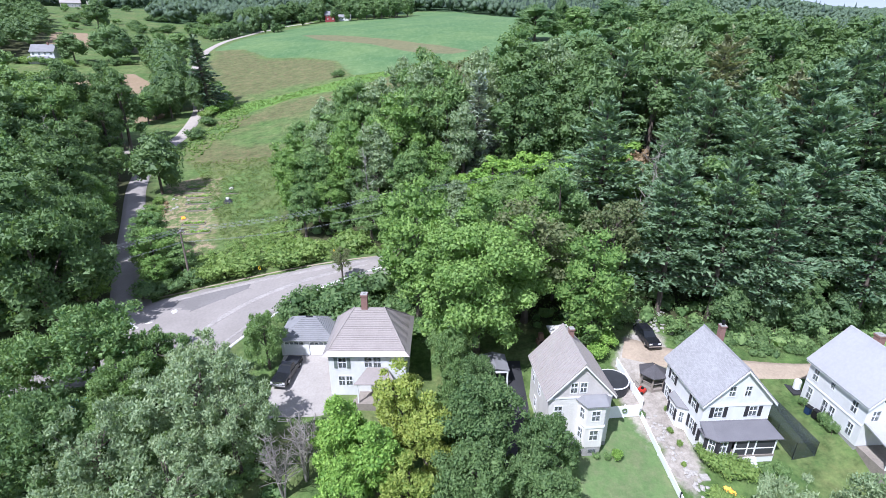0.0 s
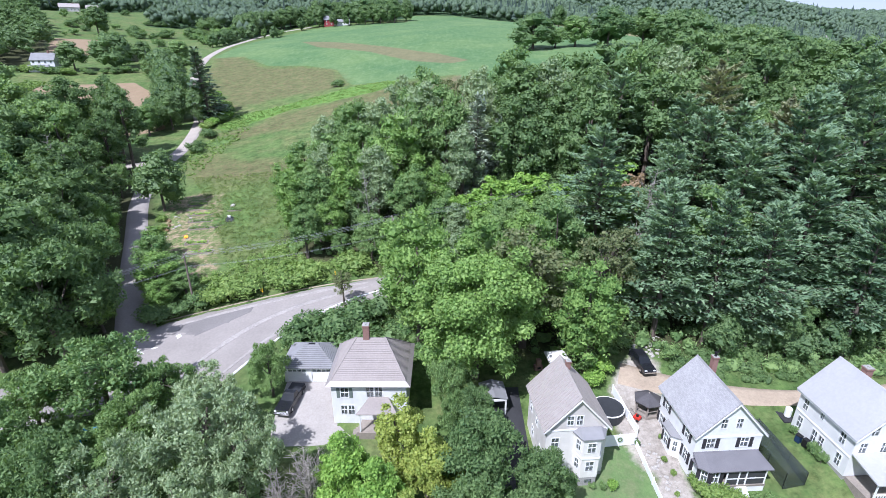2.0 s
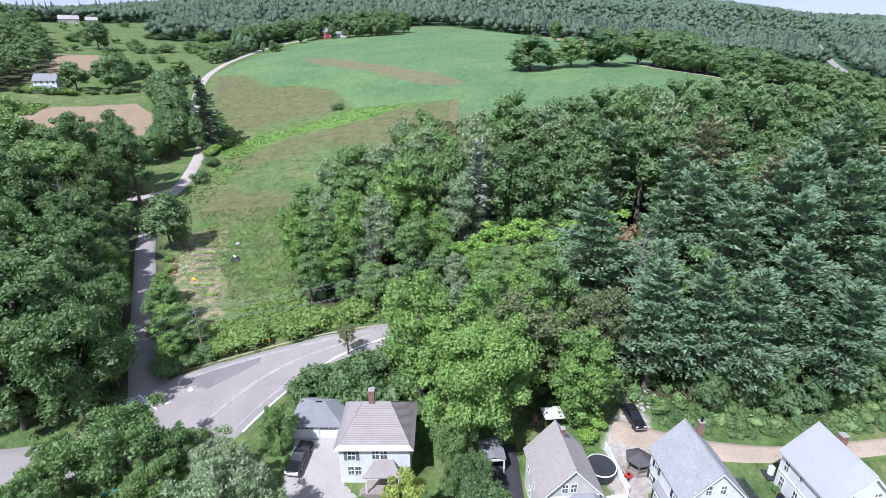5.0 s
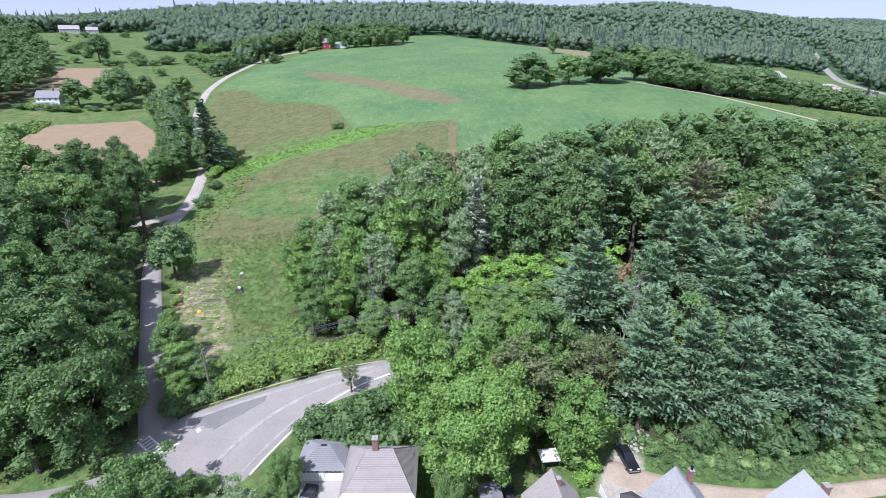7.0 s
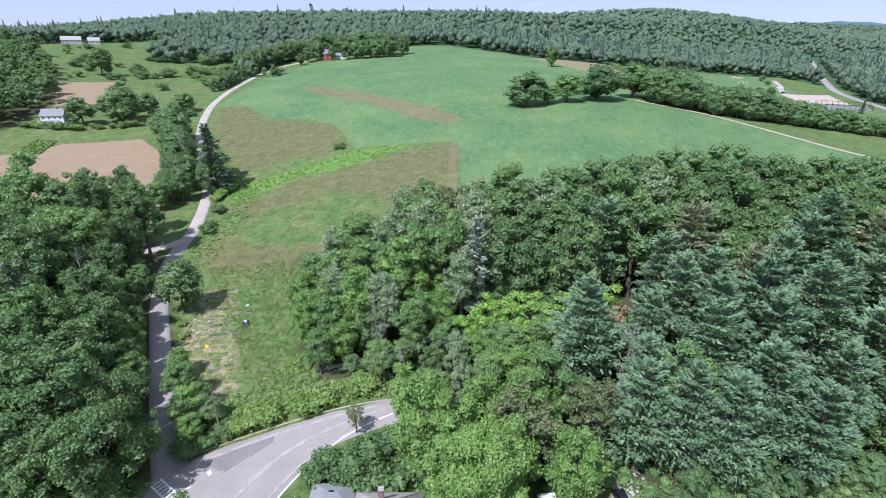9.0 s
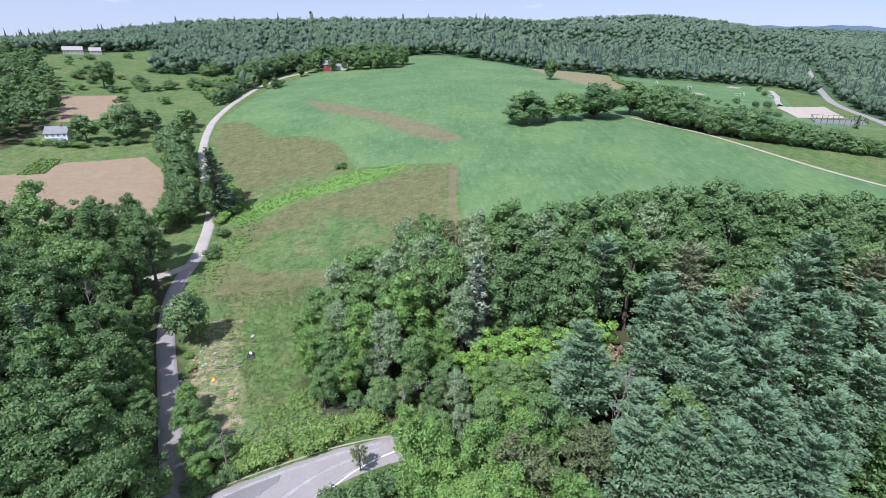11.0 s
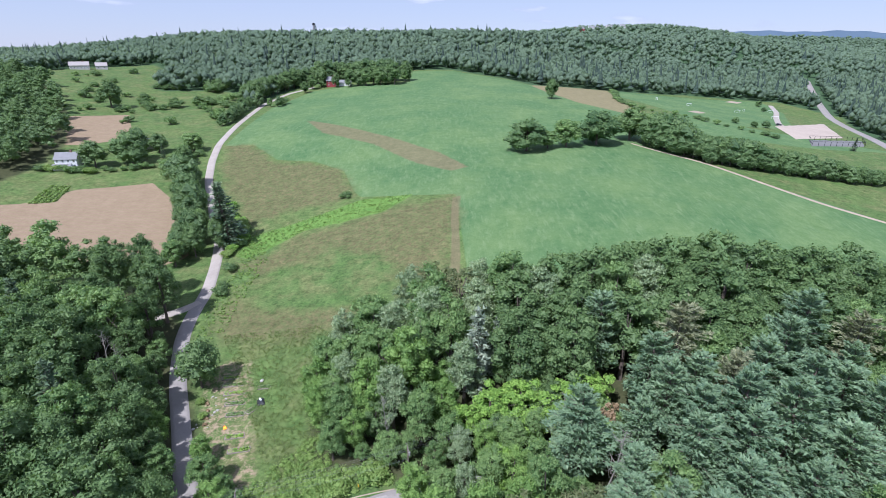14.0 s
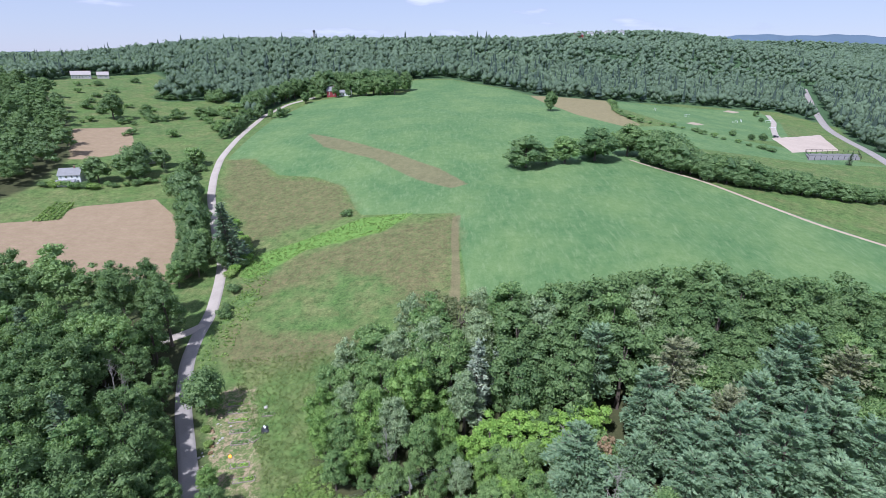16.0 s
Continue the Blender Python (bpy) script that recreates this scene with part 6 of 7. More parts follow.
garage = thing("garage", pose(-21.7, 56.2, -0.75, 0, 0, -0.4), "white two-bay garage with grey hipped roof", "garage")
gw = part("wall", wall_geo(0.3, 7.0, 0, 2.5, [(0.7, 3.3, 0.0, 2.1), (4.0, 6.6, 0.0, 2.1)]), M_white, garage)
gw.matrix_basis = pose(0, 0.3, 0)
part("wall", Geo().box(0.3, 0.46, 0.46, 5.6, 0, 2.5), M_white, garage)
part("wall", Geo().box(6.84, 7.0, 0.46, 5.6, 0, 2.5), M_white, garage)
part("wall", Geo().box(0.3, 7.0, 5.6, 5.76, 0, 2.5), M_white, garage)
part("foundation", Geo().box(0.3, 7.0, 0.31, 5.7, -0.6, -0.002), M_found, garage)
for u in (0.7, 4.0):
    d = Geo()
    for j in range(4):
        d.box(u + 0.02, u + 2.58, 0.38, 0.42, 0.02 + 0.52 * j, 0.52 + 0.52 * j)
    door = part("garage_door", d, M_trim, garage, "white panelled garage door")
    for j in range(4):
        part("pane", Geo().box(u + 0.12 + 0.62 * j, u + 0.62 + 0.62 * j, 0.365, 0.378, 1.66, 1.98), M_glass, door)
stepped_hip(garage, 7.6, 6.4, 2.45, 4.4, 0.7, 13, M_roof_slate, -0.1, -0.1)
part("roof_vent", Geo().box(3.2, 4.1, 2.9, 3.15, 4.25, 4.42), M_black, garage, "dark roof vent")

# ---- vehicles ----
def wheel(car, x, y, r=0.36, w=0.24):
    a = x - w / 2
    ty = part("wheel", Geo().tube([(a, y, r), (a + 0.03, y, r), (a + w - 0.03, y, r), (a + w, y, r)], [r * 0.86, r, r, r * 0.86], 16), M_rubber, car)
    part("rim", Geo().tube([(a - 0.01, y, r), (a + w + 0.01, y, r)], [r * 0.55, r * 0.55], 10), M_chrome, ty)


def profile(g, pts, x0, x1, inset=0.0):
    """A body from a side outline (y, z), narrowed by inset towards its top."""
    zt = max(z for _, z in pts)
    zb = min(z for _, z in pts)
    ring = [[(x0 + inset * (z - zb) / (zt - zb), y, z) for y, z in pts], [(x1 - inset * (z - zb) / (zt - zb), y, z) for y, z in pts]]
    k = len(pts)
    return g.add(ring[0] + ring[1], [tuple(range(k)), tuple(reversed(range(k, 2 * k)))] + [(i, k + i, k + (i + 1) % k, (i + 1) % k) for i in range(k)])


def suv(m, label):
    car = thing("car", m, label, "car")
    part("body", profile(Geo(), [(-2.3, 0.35), (2.3, 0.35), (2.35, 0.75), (2.25, 1.02), (-0.9, 1.05), (-2.2, 0.92), (-2.35, 0.7)], -0.92, 0.92, 0.06), M_car, car)
    part("cabin_glass", profile(Geo(), [(-0.95, 1.04), (2.2, 1.02), (2.0, 1.52), (1.6, 1.62), (-0.1, 1.62)], -0.84, 0.84, 0.14), M_tint, car, "tinted glass")
    part("roof", profile(Geo(), [(-0.15, 1.60), (1.95, 1.58), (1.7, 1.70), (0.1, 1.71)], -0.70, 0.70, 0.04), M_car, car)
    for x in (-0.6, 0.6):
        part("headlight", Geo().box(x - 0.2, x + 0.2, -2.34, -2.2, 0.68, 0.86), M_lamp, car)
    part("bumper", Geo().box(-0.85, 0.85, -2.42, -2.28, 0.4, 0.58), M_chrome, car)
    for x in (-0.84, 0.84):
        for y in (-1.4, 1.45):
            wheel(car, x, y)
    return car


def pickup(m, label):
    car = thing("pickup_truck", m, label, "pickup truck")
    part("body", profile(Geo(), [(-2.75, 0.42), (2.75, 0.42), (2.75, 0.98), (0.7, 1.0), (-0.9, 1.06), (-2.6, 0.98), (-2.75, 0.75)], -0.97, 0.97, 0.05), M_car, car)
    part("cabin_glass", profile(Geo(), [(-1.0, 1.05), (0.75, 1.0), (0.6, 1.6), (-0.3, 1.62)], -0.86, 0.86, 0.12), M_tint, car, "tinted glass")
    part("cab_roof", profile(Geo(), [(-0.35, 1.6), (0.62, 1.58), (0.5, 1.7), (-0.15, 1.71)], -0.74, 0.74, 0.04), M_car, car)
    part("bed_cover", Geo().box(-0.88, 0.88, 0.85, 2.7, 0.985, 1.06), M_liner, car, "dark bed cover")
    part("grille", Geo().box(-0.6, 0.6, -2.8, -2.72, 0.62, 0.92), M_chrome, car)
    part("bumper", Geo().box(-0.95, 0.95, -2.92, -2.74, 0.38, 0.58), M_chrome, car)
    for x in (-0.78, 0.78):
        part("headlight", Geo().box(x - 0.14, x + 0.14, -2.79, -2.72, 0.68, 0.9), M_lamp, car)
    for x in (-0.88, 0.88):
        for y in (-1.75, 1.75):
            wheel(car, x, y, 0.4, 0.26)
    return car


pickup(pose(-19.7, 52.8, h(-19.7, 52.8) + 0.1, 0, 0, -8), "black pickup truck parked on the concrete driveway")
suv(pose(28.0, 59.2, h(28.0, 59.2) + 0.06, 0, 0, 6), "black station wagon parked on gravel by the wood")

# ---- yard things ----
def fence_run(a, b, height, label, panel=2.4, group=""):
    """A white board fence on the ground from a to b."""
    ob = thing("fence", pose(*a, 0), label, "fence", group)
    d = Vector((b[0] - a[0], b[1] - a[1], 0))
    n = max(1, round(d.length / panel))
    e = d.normalized()
    side = Vector((e.y, -e.x, 0)) * 0.04
    for i in range(n + 1):
        p = d * (i / n)
        z = h(a[0] + p.x, a[1] + p.y)
        part("post", Geo().box(p.x - 0.07, p.x + 0.07, p.y - 0.07, p.y + 0.07, z - 0.3, z + height + 0.12), M_trim, ob)
        if i < n:
            q = d * ((i + 1) / n)
            zq = h(a[0] + q.x, a[1] + q.y)
            part("board", Geo().prism([p - side + Vector((0, 0, z + 0.08)), q - side + Vector((0, 0, zq + 0.08)), q - side + Vector((0, 0, zq + height)), p - side + Vector((0, 0, z + height))], side * 2), M_trim, ob)
    return ob


fence_run((19.0, 46.3), (22.9, 46.7), 1.7, "tall white panel fence with a gate beside the lawn")
fence_run((22.9, 46.7), (23.5, 36.5), 0.95, "low white board fence along the lawn")
fence_run((23.5, 36.5), (23.7, 30.0), 0.95, "low white board fence along the lawn")
fence_run((22.5, 54.5), (23.6, 48.0), 1.3, "white rail fence beside the pool")
wreath = thing("wreath", pose(20.9, 46.35, h(20.9, 46.3) + 1.2, 0, 0, 6), "dark round wreath hung on the white fence", "wreath")
ringv = [(0.25 * math.cos(a * 0.3927), -0.06, 0.25 * math.sin(a * 0.3927)) for a in range(17)]
part("ring", Geo().tube(ringv, [0.06] * 17, 6), F_dark, wreath)

M_charcoal = mat("charcoal_shingle", (0.085, 0.08, 0.085), 0.85, var=0.3, scale=1.5, fine=10)
gz = h(26.2, 51.6)
gazebo = thing("gazebo", pose(26.0, 51.6, gz, 0, 0, 12), "dark six-sided garden gazebo with a shingled roof", "gazebo")
hexa = [(math.cos(radians(60 * i)), math.sin(radians(60 * i))) for i in range(6)]
part("floor", Geo().prism([(1.55 * x, 1.55 * y, -0.2) for x, y in hexa], (0, 0, 0.35)), M_wood, gazebo)
for x, y in hexa:
    part("post", Geo().box(1.45 * x - 0.06, 1.45 * x + 0.06, 1.45 * y - 0.06, 1.45 * y + 0.06, 0.15, 2.0), M_wood, gazebo)
for (x0, y0), (x1, y1) in zip(hexa, hexa[1:] + hexa[:1]):
    part("rail", Geo().tube([(1.45 * x0, 1.45 * y0, 0.9), (1.45 * x1, 1.45 * y1, 0.9)], [0.05, 0.05], 4), M_wood, gazebo)
    part("roof_panel", Geo().add([(1.85 * x0, 1.85 * y0, 1.95), (1.85 * x1, 1.85 * y1, 1.95), (0.1 * x1, 0.1 * y1, 2.85), (0.1 * x0, 0.1 * y0, 2.85), (1.85 * x0, 1.85 * y0, 1.85), (1.85 * x1, 1.85 * y1, 1.85)],
                                 [(0, 1, 2, 3), (4, 5, 1, 0)]), M_charcoal, gazebo)

pz = h(20.9, 51.0)
pool = thing("pool", pose(20.9, 51.2, pz), "round above-ground pool with a dark cover", "swimming pool")
circ = [(math.cos(radians(15 * i)), math.sin(radians(15 * i))) for i in range(24)]
part("wall", Geo().tube([(0, 0, -0.3), (0, 0, 1.15)], [1.95, 1.95], 24, False), M_liner, pool, "dark pool wall")
part("rim", Geo().add([(2.04 * x, 2.04 * y, 1.17) for x, y in circ] + [(1.92 * x, 1.92 * y, 1.17) for x, y in circ] + [(2.04 * x, 2.04 * y, 1.05) for x, y in circ],
                      [(i, (i + 1) % 24, 24 + (i + 1) % 24, 24 + i) for i in range(24)] + [(48 + i, 48 + (i + 1) % 24, (i + 1) % 24, i) for i in range(24)]), M_trim, pool)
part("cover", Geo().add([(1.94 * x, 1.94 * y, 1.16) for x, y in circ] + [(0, 0, 1.02)], [(i, (i + 1) % 24, 24) for i in range(24)]), M_liner, pool, "dark sagging pool cover")

cart = thing("lawn_mower", pose(24.3, 50.4, h(24.3, 50.4), 0, 0, 40), "small red garden mower on the gravel", "lawn mower")
part("body", Geo().prism([(-0.35, -0.55, 0.22), (0.35, -0.55, 0.22), (0.4, 0.2, 0.22), (-0.4, 0.2, 0.22)], (0, 0.05, 0.3)), M_red, cart)
part("engine", Geo().tube([(0, -0.15, 0.5), (0, -0.15, 0.72)], [0.2, 0.16], 10), M_black, cart)
part("handle", Geo().tube([(-0.28, 0.2, 0.4), (-0.28, 1.0, 0.95), (0.28, 1.0, 0.95), (0.28, 0.2, 0.4)], [0.025] * 4, 6), M_black, cart)
for x in (-0.42, 0.42):
    for y in (-0.4, 0.15):
        part("wheel", Geo().tube([(x - 0.05, y, 0.16), (x + 0.05, y, 0.16)], [0.16, 0.16], 12), M_rubber, cart)

# canopy and brick oven behind the cream house
cz = h(15.6, 58.6)
tent = thing("canopy", pose(15.8, 58.8, cz, 0, 0, 6), "white canvas canopy on slim posts behind the house", "canopy")
for x, y in ((-1.3, -1.1), (1.3, -1.1), (-1.3, 1.1), (1.3, 1.1)):
    part("post", Geo().tube([(x, y, -0.2), (x, y, 2.3)], [0.035, 0.035], 6), M_chrome, tent)
part("cloth", Geo().add([(-1.45, -1.25, 2.3), (1.45, -1.25, 2.3), (1.45, 1.25, 2.3), (-1.45, 1.25, 2.3), (-1.45, -1.25, 2.1), (1.45, -1.25, 2.1), (1.45, 1.25, 2.1), (-1.45, 1.25, 2.1), (-0.3, 0, 2.75), (0.3, 0, 2.75)],
                        [(0, 1, 9, 8), (1, 2, 9), (2, 3, 8, 9), (3, 0, 8), (0, 4, 5, 1), (1, 5, 6, 2), (2, 6, 7, 3), (3, 7, 4, 0)]), M_canvas, tent)
oven = thing("brick_oven", pose(13.4, 59.0, h(13.4, 59.0), 0, 0, 10) @ Matrix.Scale(0.62, 4), "red brick outdoor fireplace behind the house", "fireplace")
part("base", Geo().box(-0.9, 0.9, -0.6, 0.6, -0.3, 1.0), M_brick, oven)
part("chimney", Geo().prism([(-0.5, -0.45, 1.0), (0.5, -0.45, 1.0), (0.5, 0.45, 1.0), (-0.5, 0.45, 1.0)], (0, 0, 1.5)), M_brick, oven)
# no hole is cut: a black plate imitates the shade of the hearth mouth
part("opening", Geo().box(-0.4, 0.4, -0.62, -0.55, 0.3, 0.8), M_black, oven)
shed = thing("carport", pose(6.4, 52.6, h(6.4, 52.6), 0, 0, 4), "small white-framed carport with a dark inside", "carport")
for x in (-1.4, 1.4):
    for y in (-1.6, 1.6):
        part("post", Geo().box(x - 0.09, x + 0.09, y - 0.09, y + 0.09, -0.2, 2.2), M_trim, shed)
part("lintel", Geo().box(-1.49, 1.49, -1.7, -1.55, 1.95, 2.25), M_trim, shed)
part("roof", Geo().prism([(-1.65, -1.8, 2.25), (0, -1.8, 2.75), (1.65, -1.8, 2.25), (0, -1.8, 2.62)], (0, 3.6, 0)), M_roof_slate, shed)
part("back_wall", Geo().box(-1.4, 1.4, 1.5, 1.58, 0, 2.2), M_wood, shed)

# stones, beds and bushes round the white house
def stone(x, y, r, group, label="rough pale garden stone"):
    rng = np.random.default_rng(int(abs(x * 91 + y * 37) * 10))
    v = BALL0[0] * rng.uniform(0.7, 1.15, (len(BALL0[0]), 1)) * [r, r * rng.uniform(0.7, 1.2), r * 0.55]
    ob = tagged(new("stone", arrays("stone", v, BALL0[1], M_stone)), label, "stone", group)
    ob.location = (x, y, h(x, y) + r * 0.15)
    ob.rotation_euler = (0, 0, rng.uniform(0, 6))


M_stone = mat("pale_field_stone", (0.40, 0.375, 0.34), 0.9, var=0.35, scale=2.0, fine=8.0, bump=0.5)
for i in range(70):
    t = random.random()
    x, y = 24.3 + 2.2 * t + random.uniform(-0.7, 0.7), 46 - 9.5 * t + random.uniform(-1, 1)
    stone(x, y, random.uniform(0.1, 0.32), "garden stones")
for i in range(60):
    x, y = random.uniform(27.5, 33), random.uniform(59.8, 65)
    stone(x, y, random.uniform(0.14, 0.42), "rubble behind the car", "broken pale rubble stone")
tagged(new("flagstone", Geo().box(26.6, 27.5, 38.6, 39.4, h(27, 39) - 0.1, h(27, 39) + 0.12).mesh("flagstone", M_stone)), "flat square pale flagstone in the garden", "flagstone")
rows("weedy_bush", [(28.6, 40.5, 1.6, 0.9), (29.8, 39.6, 1.7, 0.9), (31.2, 39.2, 1.5, 0.9), (28.0, 41.6, 1.3, 0.8)])
rows("bright_bush", [(18.6, 41.0, 1.3, 0.7), (20.5, 56, 2.2, 1.0), (22.0, 58, 2.4, 1.0)])
rows("bush", [(16.3, 41.0, 0.8, 0.7), (17.4, 40.9, 0.9, 0.7), (19.6, 46.8, 0.8, 0.6), (23.1, 46.4, 1.0, 0.5), (33.5, 39.3, 1.2, 0.9), (35.0, 39.2, 1.3, 0.9), (42.4, 44.3, 1.5, 0.7), (42.2, 47.6, 1.1, 0.6), (42.5, 43.0, 1.3, 0.7), (20.0, 58.5, 2.6, 1.0), (25.5, 63, 2.6, 1.1), (32.5, 60.5, 2.2, 1.0)])
rows("weedy_bush", [(27.4, 36.5, 1.3, 0.9), (28.4, 35.3, 1.3, 1.0), (26.6, 35.2, 1.0, 0.9), (25.6, 44.5, 0.6, 0.6), (26.0, 42.8, 0.6, 0.6), (25.4, 40.3, 0.5, 0.6), (26.4, 47.5, 0.6, 0.6)])


def flower_patch(x, y, material, r, label):
    (v, f), _, _ = leaf_crown(int(x * 13) % 97, r, r * 0.9, 7, 160, 0.16, low=-0.1, size=(0.35, 0.5))
    ob = tagged(new("flower_patch", arrays("flower_patch", v, f, material)), label, "flowers")
    ob.location = (x, y, h(x, y) + r * 0.3)


flower_patch(28.8, 37.2, F_flower, 0.5, "clump of yellow garden flowers")
flower_patch(30.0, 35.2, F_red, 0.45, "clump of red garden flowers")
flower_patch(-54.6, 100.4, F_flower, 0.4, "clump of orange flowers in the plots")
for x, y in ((-60.5, 103.5), (-61.2, 106), (-60.0, 101.5), (-62.4, 108.5)):
    flower_patch(x, y, F_rust, 0.55, "rust red leafy plants in the plots")

# netted run between the white houses
run = thing("netted_run", pose(38.2, 45.2, h(38.2, 45.2), 0, 0, 3), "dark netted enclosure on slim posts beside the house", "enclosure")
M_net = mat("dark_green_netting", (0.045, 0.06, 0.055), 0.8, var=0.25, scale=0.8, fine=30)
nn, nlk = M_net.node_tree.nodes, M_net.node_tree.links
see, half_net = nn.new("ShaderNodeBsdfTransparent"), nn.new("ShaderNodeMixShader")
half_net.inputs[0].default_value = 0.4
nlk.new(see.outputs[0], half_net.inputs[1])
nlk.new(nn["Principled BSDF"].outputs[0], half_net.inputs[2])
nlk.new(half_net.outputs[0], nn["Material Output"].inputs["Surface"])
for x in (-1.2, 1.2):
    for y in (-4.2, -1.4, 1.4, 4.2):
        part("post", Geo().tube([(x, y, -0.8), (x, y, 1.55)], [0.035, 0.035], 6), M_black, run)
part("net_top", Geo().box(-1.2, 1.2, -4.2, 4.2, 1.5, 1.52), M_net, run)
for x in (-1.2, 1.2):
    part("net_side", Geo().box(x - 0.008, x + 0.008, -4.2, 4.2, -0.6, 1.5), M_net, run)
part("net_end", Geo().box(-1.2, 1.2, -4.21, -4.19, -0.9, 1.5), M_net, run)
for x, y, c, label in ((42.0, 46.3, M_navy, "dark blue wheeled waste bin"), (42.3, 45.5, M_black, "black wheeled waste bin")):
    b = thing("waste_bin", pose(x, y, h(x, y), 0, 0, 20), label, "waste bin")
    part("body", Geo().prism([(-0.25, -0.28, 0.05), (0.25, -0.28, 0.05), (0.25, 0.28, 0.05), (-0.25, 0.28, 0.05)], (0, 0, 0.9)), c, b)
    part("lid", Geo().box(-0.3, 0.3, -0.33, 0.32, 0.96, 1.03), M_black, b)
tank = thing("oil_tank", pose(43.2, 50.3, h(43.2, 50.3)), "white upright tank on a dark base by the wall", "tank")
part("base", Geo().box(-0.9, 0.6, -1.0, 0.9, -0.2, 0.08), M_tar, tank)
part("shell", Geo().tube([(0, 0, 0.08), (0, 0, 0.2), (0, 0, 1.3), (0, 0, 1.45)], [0.3, 0.4, 0.4, 0.25], 14), M_trim, tank)
for x, y, r in ((-41.2, 46.8, 30), (-42.6, 46.4, -25)):
    ch = thing("plastic_chair", pose(x, y, h(x, y), 0, 0, r), "bright blue plastic garden chair among weeds", "chair", "blue chairs")
    part("seat", Geo().box(-0.4, 0.4, -0.4, 0.35, 0.38, 0.45), M_blue, ch)
    part("backrest", Geo().prism([(-0.42, 0.35, 0.4), (0.42, 0.35, 0.4), (0.36, 0.62, 1.15), (-0.36, 0.62, 1.15)], (0, 0.05, 0.02)), M_blue, ch)
    for a in (-0.36, 0.36):
        for b in (-0.34, 0.3):
            part("leg", Geo().box(a - 0.05, a + 0.05, b - 0.05, b + 0.05, 0, 0.39), M_blue, ch)

# ---- road things ----
def pole(x, y, top, arms, label):
    z = h(x, y)
    ob = thing("utility_pole", pose(x, y, z), label, "utility pole", "poles on the bend")
    part("shaft", Geo().tube([(0, 0, -0.5), (0, 0, top * 0.5), (0, 0, top)], [0.19, 0.16, 0.12], 8), M_pole, ob)
    for zz, yaw in arms:
        c = part("crossarm", Geo().box(-1.15, 1.15, -0.05, 0.05, zz - 0.06, zz + 0.06), M_wood, ob)
        c.rotation_euler = (0, 0, radians(yaw))
        for u in (-1.0, -0.45, 0.45, 1.0):
            part("insulator", Geo().tube([(u, 0, zz + 0.06), (u, 0, zz + 0.24)], [0.04, 0.025], 6), M_found, c)
    if len(arms) > 1:
        part("transformer", Geo().tube([(0.32, 0, top - 2.6), (0.32, 0, top - 2.5), (0.32, 0, top - 1.7), (0.32, 0, top - 1.6)], [0.16, 0.22, 0.22, 0.14], 12), M_found, ob, "grey pole transformer")
    return ob


P1, P2, P0, P3 = (-41.5, 74.3), (-8.6, 82.3), (-63.0, 60.0), (26.0, 93.0)
pole(*P1, 9.6, [(9.2, 100)], "weathered wooden pole with one crossarm")
pole(*P2, 11.8, [(11.4, 105), (10.4, 105)], "weathered wooden pole with transformer among trees")
pole(*P0, 10.0, [(9.6, 130)], "weathered wooden pole beside the road")
pole(*P3, 12.0, [(11.6, 110)], "weathered wooden pole within the wood")


def wire(a, b, za, zb, shift, label="thin sagging overhead power wire"):
    pa, pb = Vector((a[0], a[1], h(*a) + za)), Vector((b[0], b[1], h(*b) + zb))
    d = (pb - pa)
    side = Vector((d.y, -d.x, 0)).normalized() * shift
    pts = [pa + side + d * t - Vector((0, 0, 1)) * (0.9 * 4 * t * (1 - t)) for t in [i / 14 for i in range(15)]]
    tagged(new("wire", Geo().tube(pts, [0.013] * 15, 4).mesh("wire", M_wire)), label, "wire", "overhead wires")


M_wire = mat("grey_aluminium_wire", (0.20, 0.21, 0.22), 0.5, 0.4, var=0.1)
for s in (-1.0, -0.45, 0.45, 1.0):
    wire(P1, P2, 9.45, 11.6, s)
    wire(P0, P1, 9.85, 9.45, s)
    wire(P2, P3, 11.6, 11.85, s)
for s in (-0.15, 0.2):
    wire(P1, P2, 7.4, 8.6, s)
    wire(P0, P1, 7.6, 7.4, s)


def chevron_sign(x, y, yaw):
    z = h(x, y)
    ob = thing("road_sign", pose(x, y, z, 0, 0, yaw) @ Matrix.Scale(0.66, 4), "yellow chevron bend sign on a steel post", "road sign", "bend signs")
    part("post", Geo().box(-0.04, 0.04, 0.0, 0.06, -0.3, 2.2), M_pole, ob)
    plate = part("plate", Geo().box(-0.42, 0.42, -0.03, -0.004, 1.15, 2.25), M_sign, ob)
    part("chevron", Geo().prism([(-0.25, -0.036, 1.3), (0.0, -0.036, 1.3), (0.25, -0.036, 1.7), (0.0, -0.036, 2.1), (-0.25, -0.036, 2.1), (0.0, -0.036, 1.7)], (0, 0.004, 0)), M_black, plate)


chevron_sign(-31.1, 77.4, -28)
chevron_sign(-19.4, 82.6, -55)
# painted crossing and white repair marks
cz = along([(-48.6, 64.5), (-44.2, 61.4)], 0.55)
cross = thing("crosswalk", pose(0, 0, 0), "white painted ladder crossing on the road", "road marking", kind="structure")


def painted(parent, name, a, b, w, lift=0.2):
    d = Vector((b[0] - a[0], b[1] - a[1], 0)).normalized()
    s = Vector((d.y, -d.x, 0)) * (w / 2)
    ring = [Vector((*a, h(*a) + lift)) - s, Vector((*b, h(*b) + lift)) - s, Vector((*b, h(*b) + lift)) + s, Vector((*a, h(*a) + lift)) + s]
    part(name, Geo().prism(ring, (0, 0, 0.006)), M_paint, parent)


